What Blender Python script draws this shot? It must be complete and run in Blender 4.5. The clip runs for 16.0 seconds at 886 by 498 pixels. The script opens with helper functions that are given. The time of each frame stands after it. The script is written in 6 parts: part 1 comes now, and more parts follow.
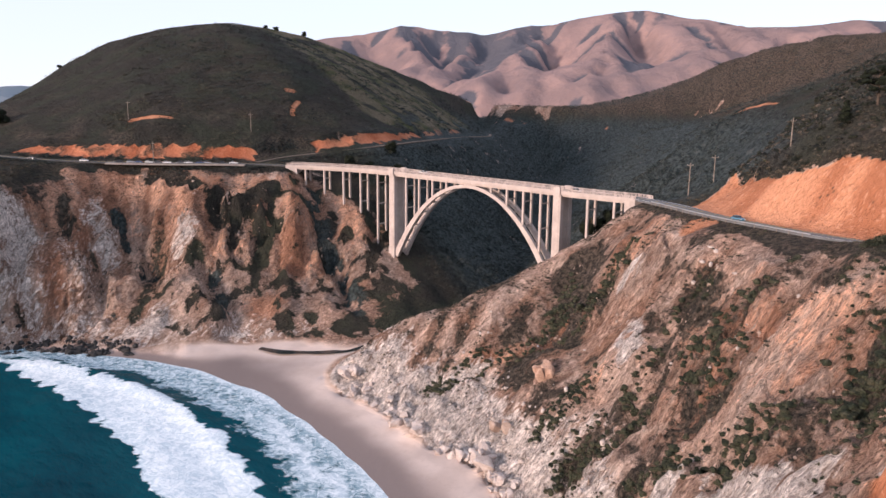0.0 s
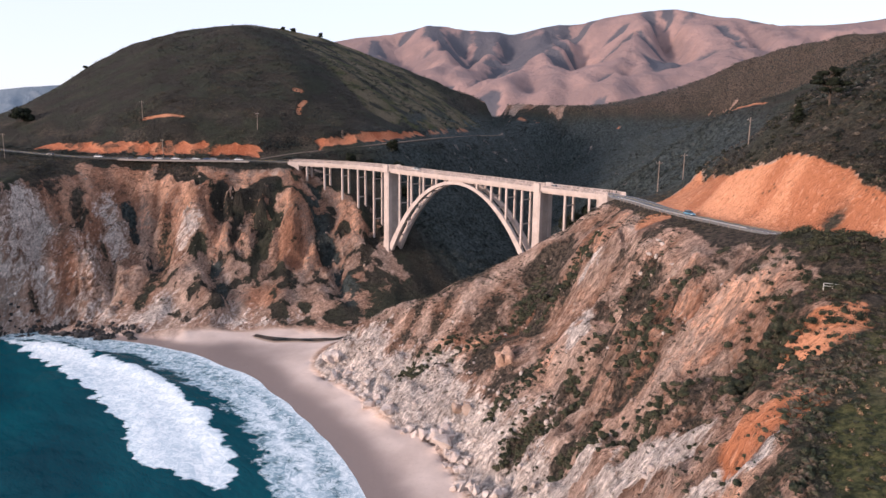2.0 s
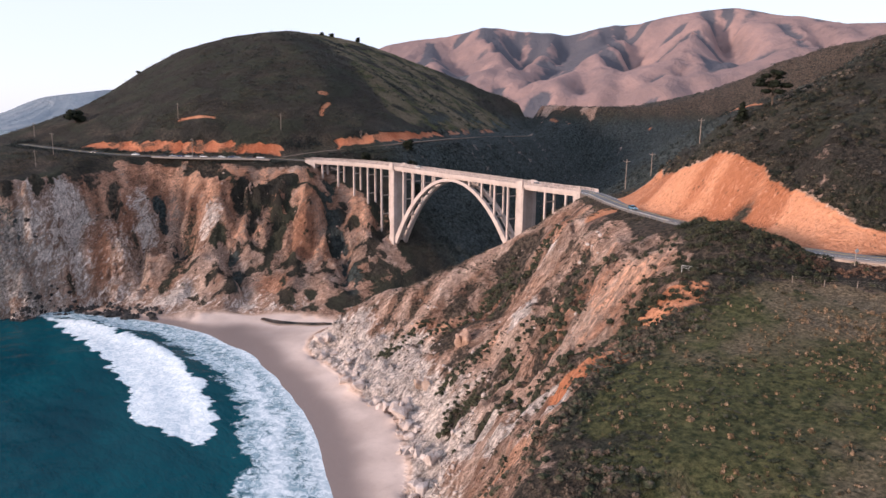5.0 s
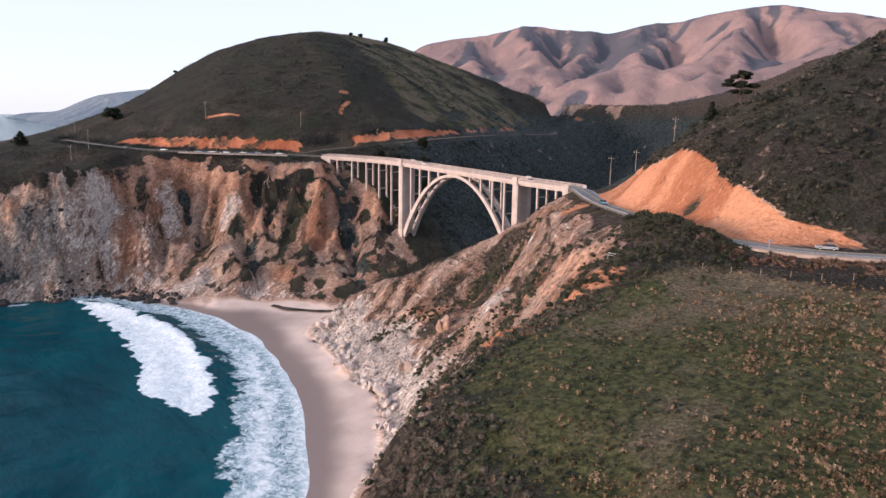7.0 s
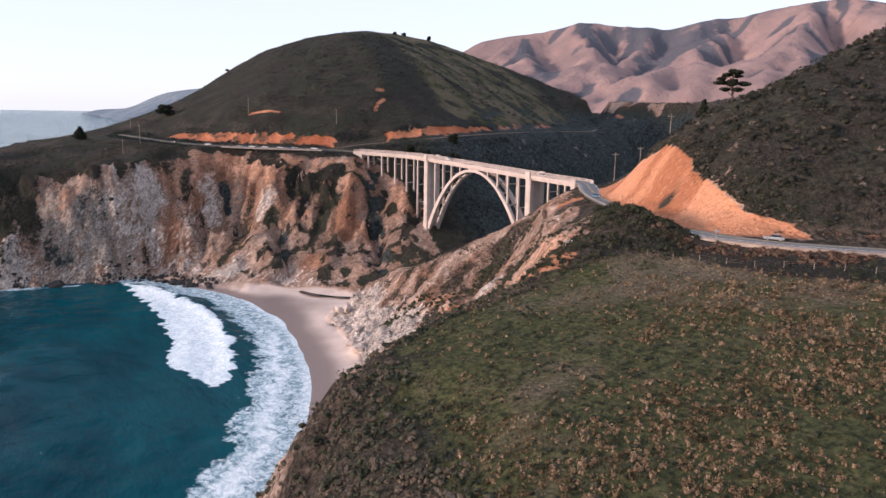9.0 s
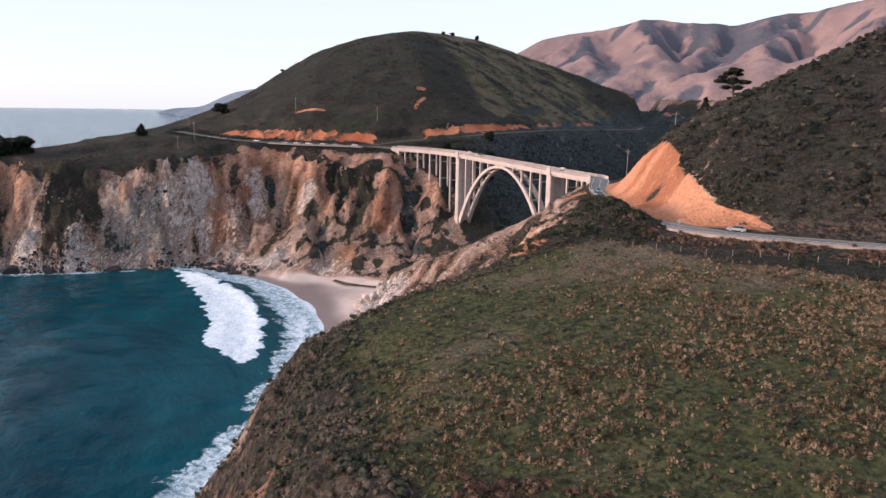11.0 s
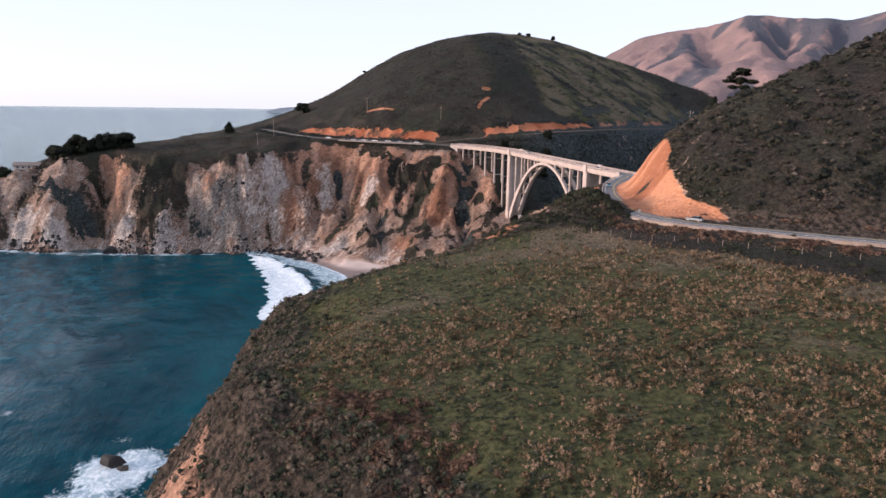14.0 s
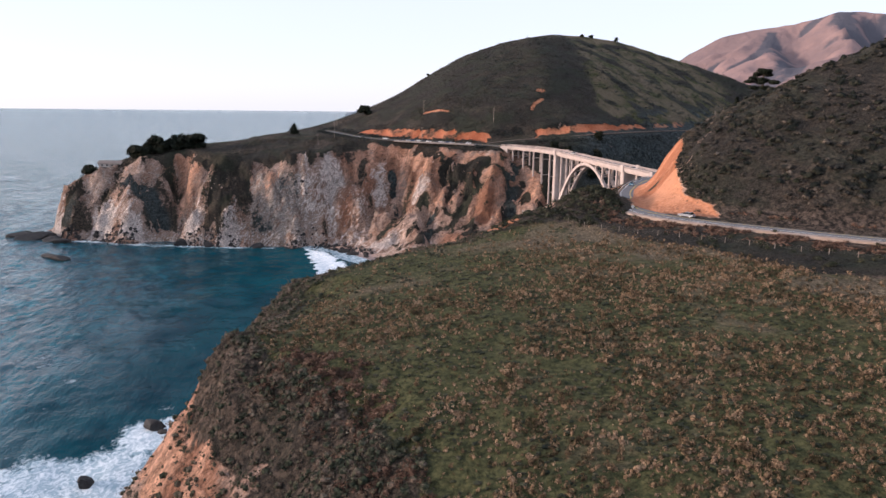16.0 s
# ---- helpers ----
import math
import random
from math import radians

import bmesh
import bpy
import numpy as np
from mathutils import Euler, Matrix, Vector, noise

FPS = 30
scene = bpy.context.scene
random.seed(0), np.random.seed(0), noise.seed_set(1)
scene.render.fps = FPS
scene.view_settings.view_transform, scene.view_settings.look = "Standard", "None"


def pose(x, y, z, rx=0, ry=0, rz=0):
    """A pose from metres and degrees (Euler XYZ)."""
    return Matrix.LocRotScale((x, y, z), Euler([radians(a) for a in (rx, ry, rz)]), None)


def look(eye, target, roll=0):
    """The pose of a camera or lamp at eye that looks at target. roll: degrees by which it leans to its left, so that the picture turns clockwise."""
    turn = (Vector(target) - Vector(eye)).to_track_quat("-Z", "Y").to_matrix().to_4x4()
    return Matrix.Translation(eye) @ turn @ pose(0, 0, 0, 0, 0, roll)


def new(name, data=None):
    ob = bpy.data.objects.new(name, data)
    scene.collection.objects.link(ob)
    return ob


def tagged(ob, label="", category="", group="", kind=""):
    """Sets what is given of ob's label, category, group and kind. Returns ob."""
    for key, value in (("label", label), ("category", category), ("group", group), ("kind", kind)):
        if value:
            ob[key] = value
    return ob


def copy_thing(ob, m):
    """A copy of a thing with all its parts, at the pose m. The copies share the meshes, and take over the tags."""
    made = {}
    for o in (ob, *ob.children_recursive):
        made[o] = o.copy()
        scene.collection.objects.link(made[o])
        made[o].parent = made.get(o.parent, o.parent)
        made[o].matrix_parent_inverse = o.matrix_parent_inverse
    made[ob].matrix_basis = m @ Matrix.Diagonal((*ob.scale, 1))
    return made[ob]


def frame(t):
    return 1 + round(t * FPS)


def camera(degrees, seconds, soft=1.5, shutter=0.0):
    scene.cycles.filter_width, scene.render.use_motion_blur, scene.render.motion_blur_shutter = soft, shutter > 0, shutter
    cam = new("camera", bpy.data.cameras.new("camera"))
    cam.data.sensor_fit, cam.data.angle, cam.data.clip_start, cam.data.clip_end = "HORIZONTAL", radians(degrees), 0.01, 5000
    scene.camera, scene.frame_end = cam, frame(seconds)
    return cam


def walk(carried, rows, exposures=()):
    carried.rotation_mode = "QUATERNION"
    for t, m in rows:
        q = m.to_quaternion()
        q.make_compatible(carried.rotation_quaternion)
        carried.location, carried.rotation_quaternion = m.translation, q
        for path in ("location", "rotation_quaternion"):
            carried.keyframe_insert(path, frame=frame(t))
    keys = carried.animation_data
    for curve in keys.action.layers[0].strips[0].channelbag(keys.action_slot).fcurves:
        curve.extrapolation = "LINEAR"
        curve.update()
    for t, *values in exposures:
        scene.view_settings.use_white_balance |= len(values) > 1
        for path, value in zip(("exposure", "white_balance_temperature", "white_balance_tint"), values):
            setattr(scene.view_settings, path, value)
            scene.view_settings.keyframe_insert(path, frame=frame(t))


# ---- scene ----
cam = camera(64.6, 16.0)
PATH = [
    (0, (260.297, -251.486, 104.13), (258.991, -250.018, 103.759), 0.7),
    (0.5, (266.155, -250.615, 104.326), (264.837, -249.158, 103.951), 0.7),
    (1, (272.282, -249.631, 104.477), (270.949, -248.188, 104.101), 0.7),
    (1.5, (278.601, -248.26, 104.452), (277.249, -246.835, 104.077), 0.7),
    (2, (284.407, -247.018, 104.242), (283.036, -245.611, 103.868), 0.8),
    (2.5, (290.84, -245.196, 104.135), (289.447, -243.81, 103.762), 0.8),
    (3, (297.087, -243.399, 104.171), (295.672, -242.035, 103.799), 0.8),
    (3.5, (303.347, -242.05, 104.335), (301.913, -240.706, 103.963), 0.8),
    (4, (309.784, -240.686, 104.416), (308.331, -239.363, 104.045), 0.8),
    (6.5, (342.018, -231.859, 104.843), (340.471, -230.65, 104.465), 0.8),
    (7, (348.516, -229.998, 104.935), (346.949, -228.816, 104.556), 0.9),
    (7.5, (354.938, -227.936, 105.038), (353.347, -226.785, 104.656), 0.9),
    (8, (361.145, -225.873, 105.123), (359.531, -224.756, 104.739), 0.9),
    (8.5, (367.189, -223.926, 105.121), (365.553, -222.842, 104.734), 0.9),
    (9, (373.134, -221.506, 105.129), (371.475, -220.459, 104.74), 1.0),
    (11.5, (402.769, -208.521, 105.502), (401.003, -207.672, 105.104), 0.9),
    (12, (408.674, -205.49, 105.7), (406.888, -204.683, 105.3), 0.9),
    (12.5, (414.104, -202.257, 105.73), (412.301, -201.492, 105.328), 0.9),
    (13, (419.63, -198.981, 105.713), (417.809, -198.258, 105.311), 0.9),
    (13.5, (425.077, -195.431, 105.682), (423.239, -194.753, 105.28), 0.9),
    (14, (430.689, -192.063, 105.677), (428.835, -191.43, 105.275), 0.9),
    (14.5, (435.863, -188.199, 105.8), (433.993, -187.614, 105.397), 0.9),
    (15, (441.394, -184.608, 105.73), (439.508, -184.076, 105.329), 0.9),
    (15.5, (445.533, -180.189, 105.636), (443.632, -179.712, 105.236), 0.8),
    (16, (450.343, -176.052, 105.614), (448.429, -175.629, 105.215), 0.7),
]
walk(cam, [(t, look(eye, target, roll)) for t, eye, target, roll in PATH])

# ---------------------------------------------------------------- light
SUN_EL, SUN_AZ = 9.0, -100.0        # degrees; azimuth from +x towards +y, the sun stands over the sea
world = bpy.data.worlds.new("sky")
scene.world = world
world.use_nodes = True
wn = world.node_tree.nodes
sky = wn.new("ShaderNodeTexSky")
sky.sky_type = "NISHITA"
sky.sun_disc = False
sky.sun_elevation = radians(SUN_EL)
sky.sun_rotation = radians(90.0 - SUN_AZ)
sky.air_density, sky.dust_density, sky.ozone_density = 1.0, 0.4, 1.5
dim = wn.new("ShaderNodeMix")              # the clear sky, dimmed, under a thin pale evening haze
dim.data_type, dim.blend_type = "RGBA", "MULTIPLY"
dim.inputs[0].default_value = 1.0
dim.inputs[7].default_value = (0.34, 0.34, 0.34, 1)
haze = wn.new("ShaderNodeMix")
haze.data_type, haze.blend_type = "RGBA", "MIX"
haze.inputs[0].default_value = 0.80
haze.inputs[7].default_value = (1.05, 1.09, 1.34, 1)
world.node_tree.links.new(sky.outputs[0], dim.inputs[6])
world.node_tree.links.new(dim.outputs[2], haze.inputs[6])
wn["Background"].inputs["Strength"].default_value = 0.90
world.node_tree.links.new(haze.outputs[2], wn["Background"].inputs["Color"])

sun = new("sun", bpy.data.lights.new("sun", "SUN"))
sun.data.energy, sun.data.angle, sun.data.color = 4.8, radians(9), (1.0, 0.765, 0.66)
az, el = radians(SUN_AZ), radians(SUN_EL)
SUN_WAY = Vector((math.cos(az) * math.cos(el), math.sin(az) * math.cos(el), math.sin(el)))
sun.matrix_world = look(SUN_WAY * 800, (0, 0, 0))


# ---------------------------------------------------------------- arithmetic for the land
def smooth(a, b, x):
    t = np.clip((x - a) / (b - a), 0, 1)
    return t * t * (3 - 2 * t)


def gnoise(x, y, seed=0):
    """Gradient noise, about -1 to 1."""
    rng = np.random.RandomState(seed)
    perm = rng.permutation(512)
    ang = rng.rand(512) * 2 * np.pi
    gx, gy = np.cos(ang), np.sin(ang)
    x0, y0 = np.floor(x).astype(int), np.floor(y).astype(int)
    fx, fy = x - x0, y - y0

    def corner(i, j):
        h = perm[(perm[(x0 + i) % 512] + y0 + j) % 512]
        return gx[h] * (fx - i) + gy[h] * (fy - j)

    u, v = fx * fx * fx * (fx * (fx * 6 - 15) + 10), fy * fy * fy * (fy * (fy * 6 - 15) + 10)
    a = corner(0, 0) * (1 - u) + corner(1, 0) * u
    b = corner(0, 1) * (1 - u) + corner(1, 1) * u
    return 1.5 * (a * (1 - v) + b * v)


def fbm(x, y, size, octaves=4, seed=0, rough=0.5):
    out, amp = 0, 1.0
    for k in range(octaves):
        out = out + amp * gnoise(x / size * 2**k + 17.3 * k, y / size * 2**k - 9.1 * k, seed + k)
        amp *= rough
    return out


def facets(x, y, size, seed=0):
    """Broken planes: each cell of a jittered net has a height and a tilt of its own, about -1 to 1."""
    rng = np.random.RandomState(seed)
    n = 256
    jx, jy, up, tx, ty = (rng.rand(n, n) for _ in range(5))
    u, v = x / size, y / size
    i0, j0 = np.floor(u).astype(int), np.floor(v).astype(int)
    best, out = np.full(u.shape, 1e9), np.zeros(u.shape)
    for di in (-1, 0, 1):
        for dj in (-1, 0, 1):
            i, j = (i0 + di) % n, (j0 + dj) % n
            px, py = u - (i0 + di + jx[i, j]), v - (j0 + dj + jy[i, j])
            d = px * px + py * py
            z = (up[i, j] - 0.5) * 1.2 + (tx[i, j] - 0.5) * 2.4 * px + (ty[i, j] - 0.5) * 2.4 * py
            out = np.where(d < best, z, out)
            best = np.minimum(best, d)
    return out


def along(points, step=2.0):
    """Points at even steps along a line of corners, smoothed."""
    p = np.array(points, float)
    d = np.r_[0, np.cumsum(np.linalg.norm(np.diff(p[:, :2], axis=0), axis=1))]
    s = np.arange(0, d[-1] + step, step)
    return np.stack([np.interp(s, d, p[:, k]) for k in range(p.shape[1])], 1)


def curve_through(points, step=2.0):
    """A Catmull-Rom curve through the corners, at about even steps."""
    p = np.array(points, float)
    p = np.vstack([2 * p[0] - p[1], p, 2 * p[-1] - p[-2]])
    out = []
    for k in range(1, len(p) - 2):
        n = max(2, int(np.linalg.norm(p[k + 1] - p[k]) / step))
        for t in np.arange(n) / n:
            out.append(0.5 * (2 * p[k] + (p[k + 1] - p[k - 1]) * t + (2 * p[k - 1] - 5 * p[k] + 4 * p[k + 1] - p[k + 2]) * t * t
                              + (3 * p[k] - p[k - 1] - 3 * p[k + 1] + p[k + 2]) * t**3))
    out.append(p[-2])
    return np.array(out)


def beside(line, off):
    """The line shifted to its left by off metres."""
    d = np.gradient(line[:, :2], axis=0)
    d /= np.linalg.norm(d, axis=1)[:, None] + 1e-9
    out = line.copy()
    out[:, 0] -= d[:, 1] * off
    out[:, 1] += d[:, 0] * off
    return out


def stretch_membrane(lines, x0, x1, y0, y1, step, edge=None):
    """Heights on a grid, drawn like a skin over the given lines."""
    known = None
    for k in (8, 4, 2, 1):
        h = step * k
        nx, ny = int(round((x1 - x0) / h)) + 1, int(round((y1 - y0) / h)) + 1
        total, count = np.zeros((ny, nx)), np.zeros((ny, nx))
        for line in lines:
            i = np.round((line[:, 0] - x0) / h).astype(int)
            j = np.round((line[:, 1] - y0) / h).astype(int)
            ok = (i >= 0) & (i < nx) & (j >= 0) & (j < ny)
            np.add.at(total, (j[ok], i[ok]), line[ok, 2])
            np.add.at(count, (j[ok], i[ok]), 1)
        fixed = count > 0
        value = total / np.maximum(count, 1)
        if known is None:
            z = np.where(fixed, value, value[fixed].mean())
        else:
            jj, ii = np.meshgrid(np.linspace(0, known.shape[0] - 1, ny), np.linspace(0, known.shape[1] - 1, nx), indexing="ij")
            z = np.where(fixed, value, bilinear(known, jj, ii))
        for _ in range(500 if k > 2 else 160):
            p = np.pad(z, 1, mode="edge")
            z = np.where(fixed, value, 0.25 * (p[:-2, 1:-1] + p[2:, 1:-1] + p[1:-1, :-2] + p[1:-1, 2:]))
        known = z
    return known


def bilinear(a, j, i):
    j, i = np.clip(j, 0, a.shape[0] - 1.001), np.clip(i, 0, a.shape[1] - 1.001)
    j0, i0 = j.astype(int), i.astype(int)
    fj, fi = j - j0, i - i0
    return (a[j0, i0] * (1 - fj) + a[j0 + 1, i0] * fj) * (1 - fi) + (a[j0, i0 + 1] * (1 - fj) + a[j0 + 1, i0 + 1] * fj) * fi


def soften(a, n):
    for _ in range(n):
        p = np.pad(a, 1, mode="edge")
        a = (p[:-2, 1:-1] + p[2:, 1:-1] + p[1:-1, :-2] + p[1:-1, 2:] + 4 * a) / 8
    return a


def downhill_streaks(z, h, noise_in, steps=10, stride=1.0):
    """Noise smeared along the slope: rills and ribs that run downhill."""
    gy, gx = np.gradient(soften(z, 12), h)
    n = np.hypot(gx, gy) + 1e-6
    dx, dy = gx / n * stride, gy / n * stride
    jj, ii = np.meshgrid(np.arange(z.shape[0], dtype=float), np.arange(z.shape[1], dtype=float), indexing="ij")
    total = noise_in.copy()
    for sign in (1, -1):
        j, i = jj.copy(), ii.copy()
        for _ in range(steps):
            vx, vy = bilinear(dx, j, i), bilinear(dy, j, i)
            i, j = i + sign * vx, j + sign * vy
            total = total + bilinear(noise_in, j, i)
    total /= 2 * steps + 1
    return total / (total.std() + 1e-9)


# ---------------------------------------------------------------- the plan of the land (x along the bridge, y inland, z up from the sea)
ROAD_SOUTH = [(137, 2.3, 73.4), (142, -0.6, 73.5), (150, -6.8, 73.8), (161, -16.5, 74.2), (175, -28, 74.4), (188, -37.5, 74.6), (200, -45, 74.9), (215, -54, 75.2), (232, -62.5, 75.6), (250, -71, 75.8),
              (266, -75, 76), (280, -69, 76), (294, -58, 76), (313, -41, 76), (345, -10, 76.5), (390, 25, 77), (470, 70, 80), (600, 120, 86), (760, 160, 92)]
ROAD_NORTH = [(-64, -13, 76.2), (-78, -24, 76.6), (-94, -42, 77), (-115, -68, 77.2), (-149, -103, 78), (-190, -124, 79.5), (-250, -138, 81)]
ROAD_OLD = [(-86, -24, 77.5), (-84, -4, 80), (-76, 30, 83), (-70, 75, 86.5), (-92, 140, 88), (-140, 225, 87), (-172, 300, 86), (-215, 350, 88), (-270, 400, 93)]
CREEK = [(5, -96, 0.6), (28, -74, 2), (45, -45, 4), (54, -10, 6), (50, 30, 9), (30, 75, 13), (0, 130, 18), (-60, 220, 26), (-110, 320, 36), (-170, 400, 55)]
WATERLINE = [(-86, -158, 0), (-70, -147, 0), (-36, -125, 0), (0, -113, 0), (56, -110, 0), (100, -118, 0), (128, -126, 0), (154, -138, 0), (182, -151, 0), (215, -175, 0)]

X0, X1, Y0, Y1, STEP = -760, 760, -560, 1000, 4.0
roads = {n: curve_through(p, 2.0) for n, p in (("south", ROAD_SOUTH), ("north", ROAD_NORTH), ("old", ROAD_OLD))}
plan = [curve_through(p) for p in (WATERLINE, CREEK)]
for n, half in (("south", 4.2), ("north", 5.5), ("old", 3.0)):
    plan += [roads[n], beside(roads[n], half), beside(roads[n], -half)]

def lay(*points):
    """A line of the land: its corners, each (x, y, height)."""
    plan.append(along(points))


# the shore of the northern headland and on past it
lay((-86, -158, -0.5), (-80, -178, -0.5), (-88, -205, -0.5), (-98, -240, -0.5), (-105, -264, -0.5), (-116, -292, -0.5), (-130, -322, -0.5), (-139, -346, -0.5), (-152, -366, -0.5), (-182, -372, -0.5), (-214, -356, -0.5), (-244, -320, -0.5), (-290, -262, -0.5), (-350, -222, -0.5), (-440, -200, -0.5), (-760, -210, -0.5))
# the shore of the southern headland
lay((215, -175, -0.5), (236, -192, -0.5), (258, -212, -0.5), (285, -225, -0.5), (318, -230, -0.5), (352, -222, -0.5), (400, -226, -0.5), (480, -250, -0.5), (600, -260, -0.5), (760, -250, -0.5))
# the sea floor
lay((-70, -190, -4), (-20, -152, -3), (60, -146, -3), (140, -160, -3), (200, -190, -5), (240, -225, -6))
lay((-60, -240, -9), (0, -200, -8), (100, -200, -8), (200, -250, -10), (300, -270, -10), (420, -270, -9), (760, -300, -9))
lay((-760, -260, -9), (-440, -250, -9), (-300, -330, -9), (-200, -430, -9), (-90, -420, -9), (-60, -330, -9))
lay((-760, -560, -14), (760, -560, -14))
lay((-760, -420, -14), (-400, -420, -14), (0, -450, -14), (760, -420, -14))
# rim of the northern cliff
lay((-4, 2, 33), (-14, -6, 44), (-36, -25, 56), (-61, -37, 66), (-76, -56, 65), (-100, -74, 66), (-127, -86, 71), (-128, -108, 72), (-113, -146, 69), (-107, -165, 67), (-110, -192, 63), (-126, -225, 64), (-152, -256, 69), (-166, -290, 64), (-168, -328, 52), (-160, -348, 42), (-161, -359, 36))
# points half way down that cliff, and its foot on the beach
lay((-19, -42, 24), (-40, -62, 28), (-66, -92, 26), (-86, -112, 28), (-100, -133, 40), (-98, -152, 40))
lay((12, -60, 5), (6, -72, 4), (-4, -86, 3), (-22, -104, 4), (-50, -124, 3), (-80, -143, 2))
lay((-92, -178, 30), (-98, -205, 30), (-114, -238, 32), (-132, -272, 32), (-145, -316, 28), (-151, -346, 26), (-156, -361, 18))
# plateau of the northern headland
lay((-138, -112, 77), (-150, -140, 77), (-170, -175, 76), (-190, -225, 74), (-205, -280, 68), (-204, -325, 56), (-186, -352, 42))
lay((-213, -170, 80), (-250, -190, 77), (-262, -240, 68), (-245, -290, 56), (-300, -205, 74), (-400, -165, 70), (-520, -165, 8))
# ground under the northern approach
lay((0, 4, 32), (-10, 3, 45), (-23, 1, 53), (-34, 0, 57), (-46, -3, 64), (-57, -8, 66), (-63, -12, 73))
lay((0, 9, 31), (-10, 11, 43), (-30, 12, 55), (-50, 10, 66), (-66, 4, 75))
# foot and bank of the cut above the northern road
lay((-90, -22, 80), (-98, -30, 79), (-118, -55, 79), (-150, -90, 80), (-190, -112, 81), (-240, -122, 83))
lay((-95.5, -16.5, 88.5), (-121, -44, 88.5), (-152, -79, 87.5), (-191, -103.5, 85.5), (-240, -116, 85))
# cut above the old road
lay((-80, 20, 85), (-74, 50, 87), (-75, 75, 88), (-96, 142, 90), (-146, 230, 89))
lay((-85, 19, 92), (-80, 50, 93.5), (-81, 77, 94), (-103, 145, 95), (-156, 232, 95))
# the northern hill: flank, spur, crest
lay((-255, -96, 97), (-300, -66, 112), (-350, -36, 127), (-398, -8, 143), (-412, 36, 167), (-388, 84, 184), (-362, 128, 190), (-346, 166, 188), (-330, 197, 182), (-305, 255, 163), (-280, 320, 142))
lay((-360, 130, 190), (-300, 118, 181), (-240, 116, 162), (-176, 112, 139), (-136, 92, 119), (-104, 66, 104))
lay((-114, -7, 101), (-135, 36, 121), (-170, 60, 140), (-230, 66, 162), (-300, 80, 181))
lay((-138, -50, 98), (-190, -40, 115), (-250, -10, 137), (-320, 30, 166))
lay((-217, 199, 134), (-170, 222, 104), (-240, 150, 156))
lay((-440, 120, 168), (-520, 100, 110), (-600, 60, 40))
lay((-400, 260, 150), (-500, 330, 90), (-760, 300, 0))
lay((-760, -60, 0), (-760, 120, 0))
# the southern ridge down to the beach
lay((52, -74, 6), (60, -71, 16), (70, -70, 25), (95, -56, 35), (111, -40, 44), (118, -28, 52), (128, -15, 61), (137, -7, 69), (141, -4, 73))
lay((101, -4, 40), (101, 10, 40), (116, 6, 53), (127, 4, 62), (136, 4, 71))
lay((34, -72, 2.5), (47, -84, 2.5), (77, -89, 3), (100, -95, 3), (120, -101, 2.5), (141, -97, 4), (158, -108, 3), (180, -121, 3), (200, -142, 2.5), (222, -166, 1))
lay((91, -73, 16), (128, -55, 34), (155, -66, 34), (168, -59, 44), (196, -76, 55), (221, -101, 58))
lay((147, -79, 27), (176, -101, 18), (202, -116, 27), (212, -106, 40), (227, -137, 36), (240, -146, 46))
# rim of the southern slope
lay((143, -8, 72.4), (157, -22, 72.4), (173, -42, 72), (193, -61, 70.5), (218, -82, 70), (232, -92, 72), (247, -105, 75), (252, -117, 70), (251, -131, 66), (256, -152, 63.5), (261, -166, 62), (272, -179, 58.5), (288, -187, 57), (304, -190, 58), (322, -188, 61), (336, -184, 63), (344, -176, 65), (356, -169, 63), (375, -165, 60.5), (410, -166, 60), (500, -190, 60), (760, -190, 60))
lay((268, -198, 30), (288, -205, 28), (320, -207, 30), (346, -198, 34), (380, -195, 32), (500, -215, 32))
# mound by the road and the meadow
lay((222, -70, 78), (232, -75, 82), (244, -81, 83.3), (256, -85, 80))
lay((262, -88, 75.5), (276, -82, 75), (292, -80, 74.5), (310, -64, 74.5), (330, -46, 75))
lay((264, -108, 72), (281, -95, 72.5), (302, -107, 71), (322, -108, 70.4), (346, -112, 70), (366, -117, 69.2), (420, -120, 68.5), (760, -120, 70))
lay((266, -140, 67), (286, -160, 65), (313, -164, 65.3), (342, -160, 66), (377, -158, 63.5), (420, -150, 64))
lay((329, -145, 67.6), (390, -135, 66.8))
# the cut bank of the southern road: foot and top
lay((166, -11, 75), (179, -22.5, 75.2), (191, -32, 75.4), (203, -39.5, 75.7), (217, -48, 76.1), (234, -57, 76.6), (252, -66, 76.8), (266, -70, 77), (278, -64.5, 77), (291, -53, 77), (312, -35, 77))
lay((172, -1, 80), (184, -16, 83), (195, -28, 87), (207, -34, 93), (219, -38, 96), (231, -44, 95), (241, -52, 91), (253, -57.5, 87), (265, -62, 82), (276, -59, 80), (290, -48, 79.5))
# the southern hill
lay((219, -36, 97), (228, -28, 104), (236, -10, 115), (243, 15, 127), (250, 50, 143), (262, 100, 163), (280, 170, 185), (300, 260, 205), (340, 400, 235))
lay((226, -36, 100), (240, -38, 102), (253, -40, 101), (273, -45, 92), (284, -42, 90))
lay((255, -19, 112), (280, 0, 110), (310, 30, 118), (360, 90, 140), (420, 200, 180))
lay((192, -7, 100), (205, -2, 108), (215, 4, 111), (225, 12, 116))
lay((176, 10, 90), (160, 22, 80), (140, 40, 68), (110, 50, 48))
lay((225, 60, 132), (200, 110, 128), (122, 149, 108), (90, 130, 80))
lay((60, 300, 108), (30, 230, 70))
lay((470, 120, 110), (600, 200, 130), (760, 240, 140))
lay((760, 600, 230), (500, 600, 260))
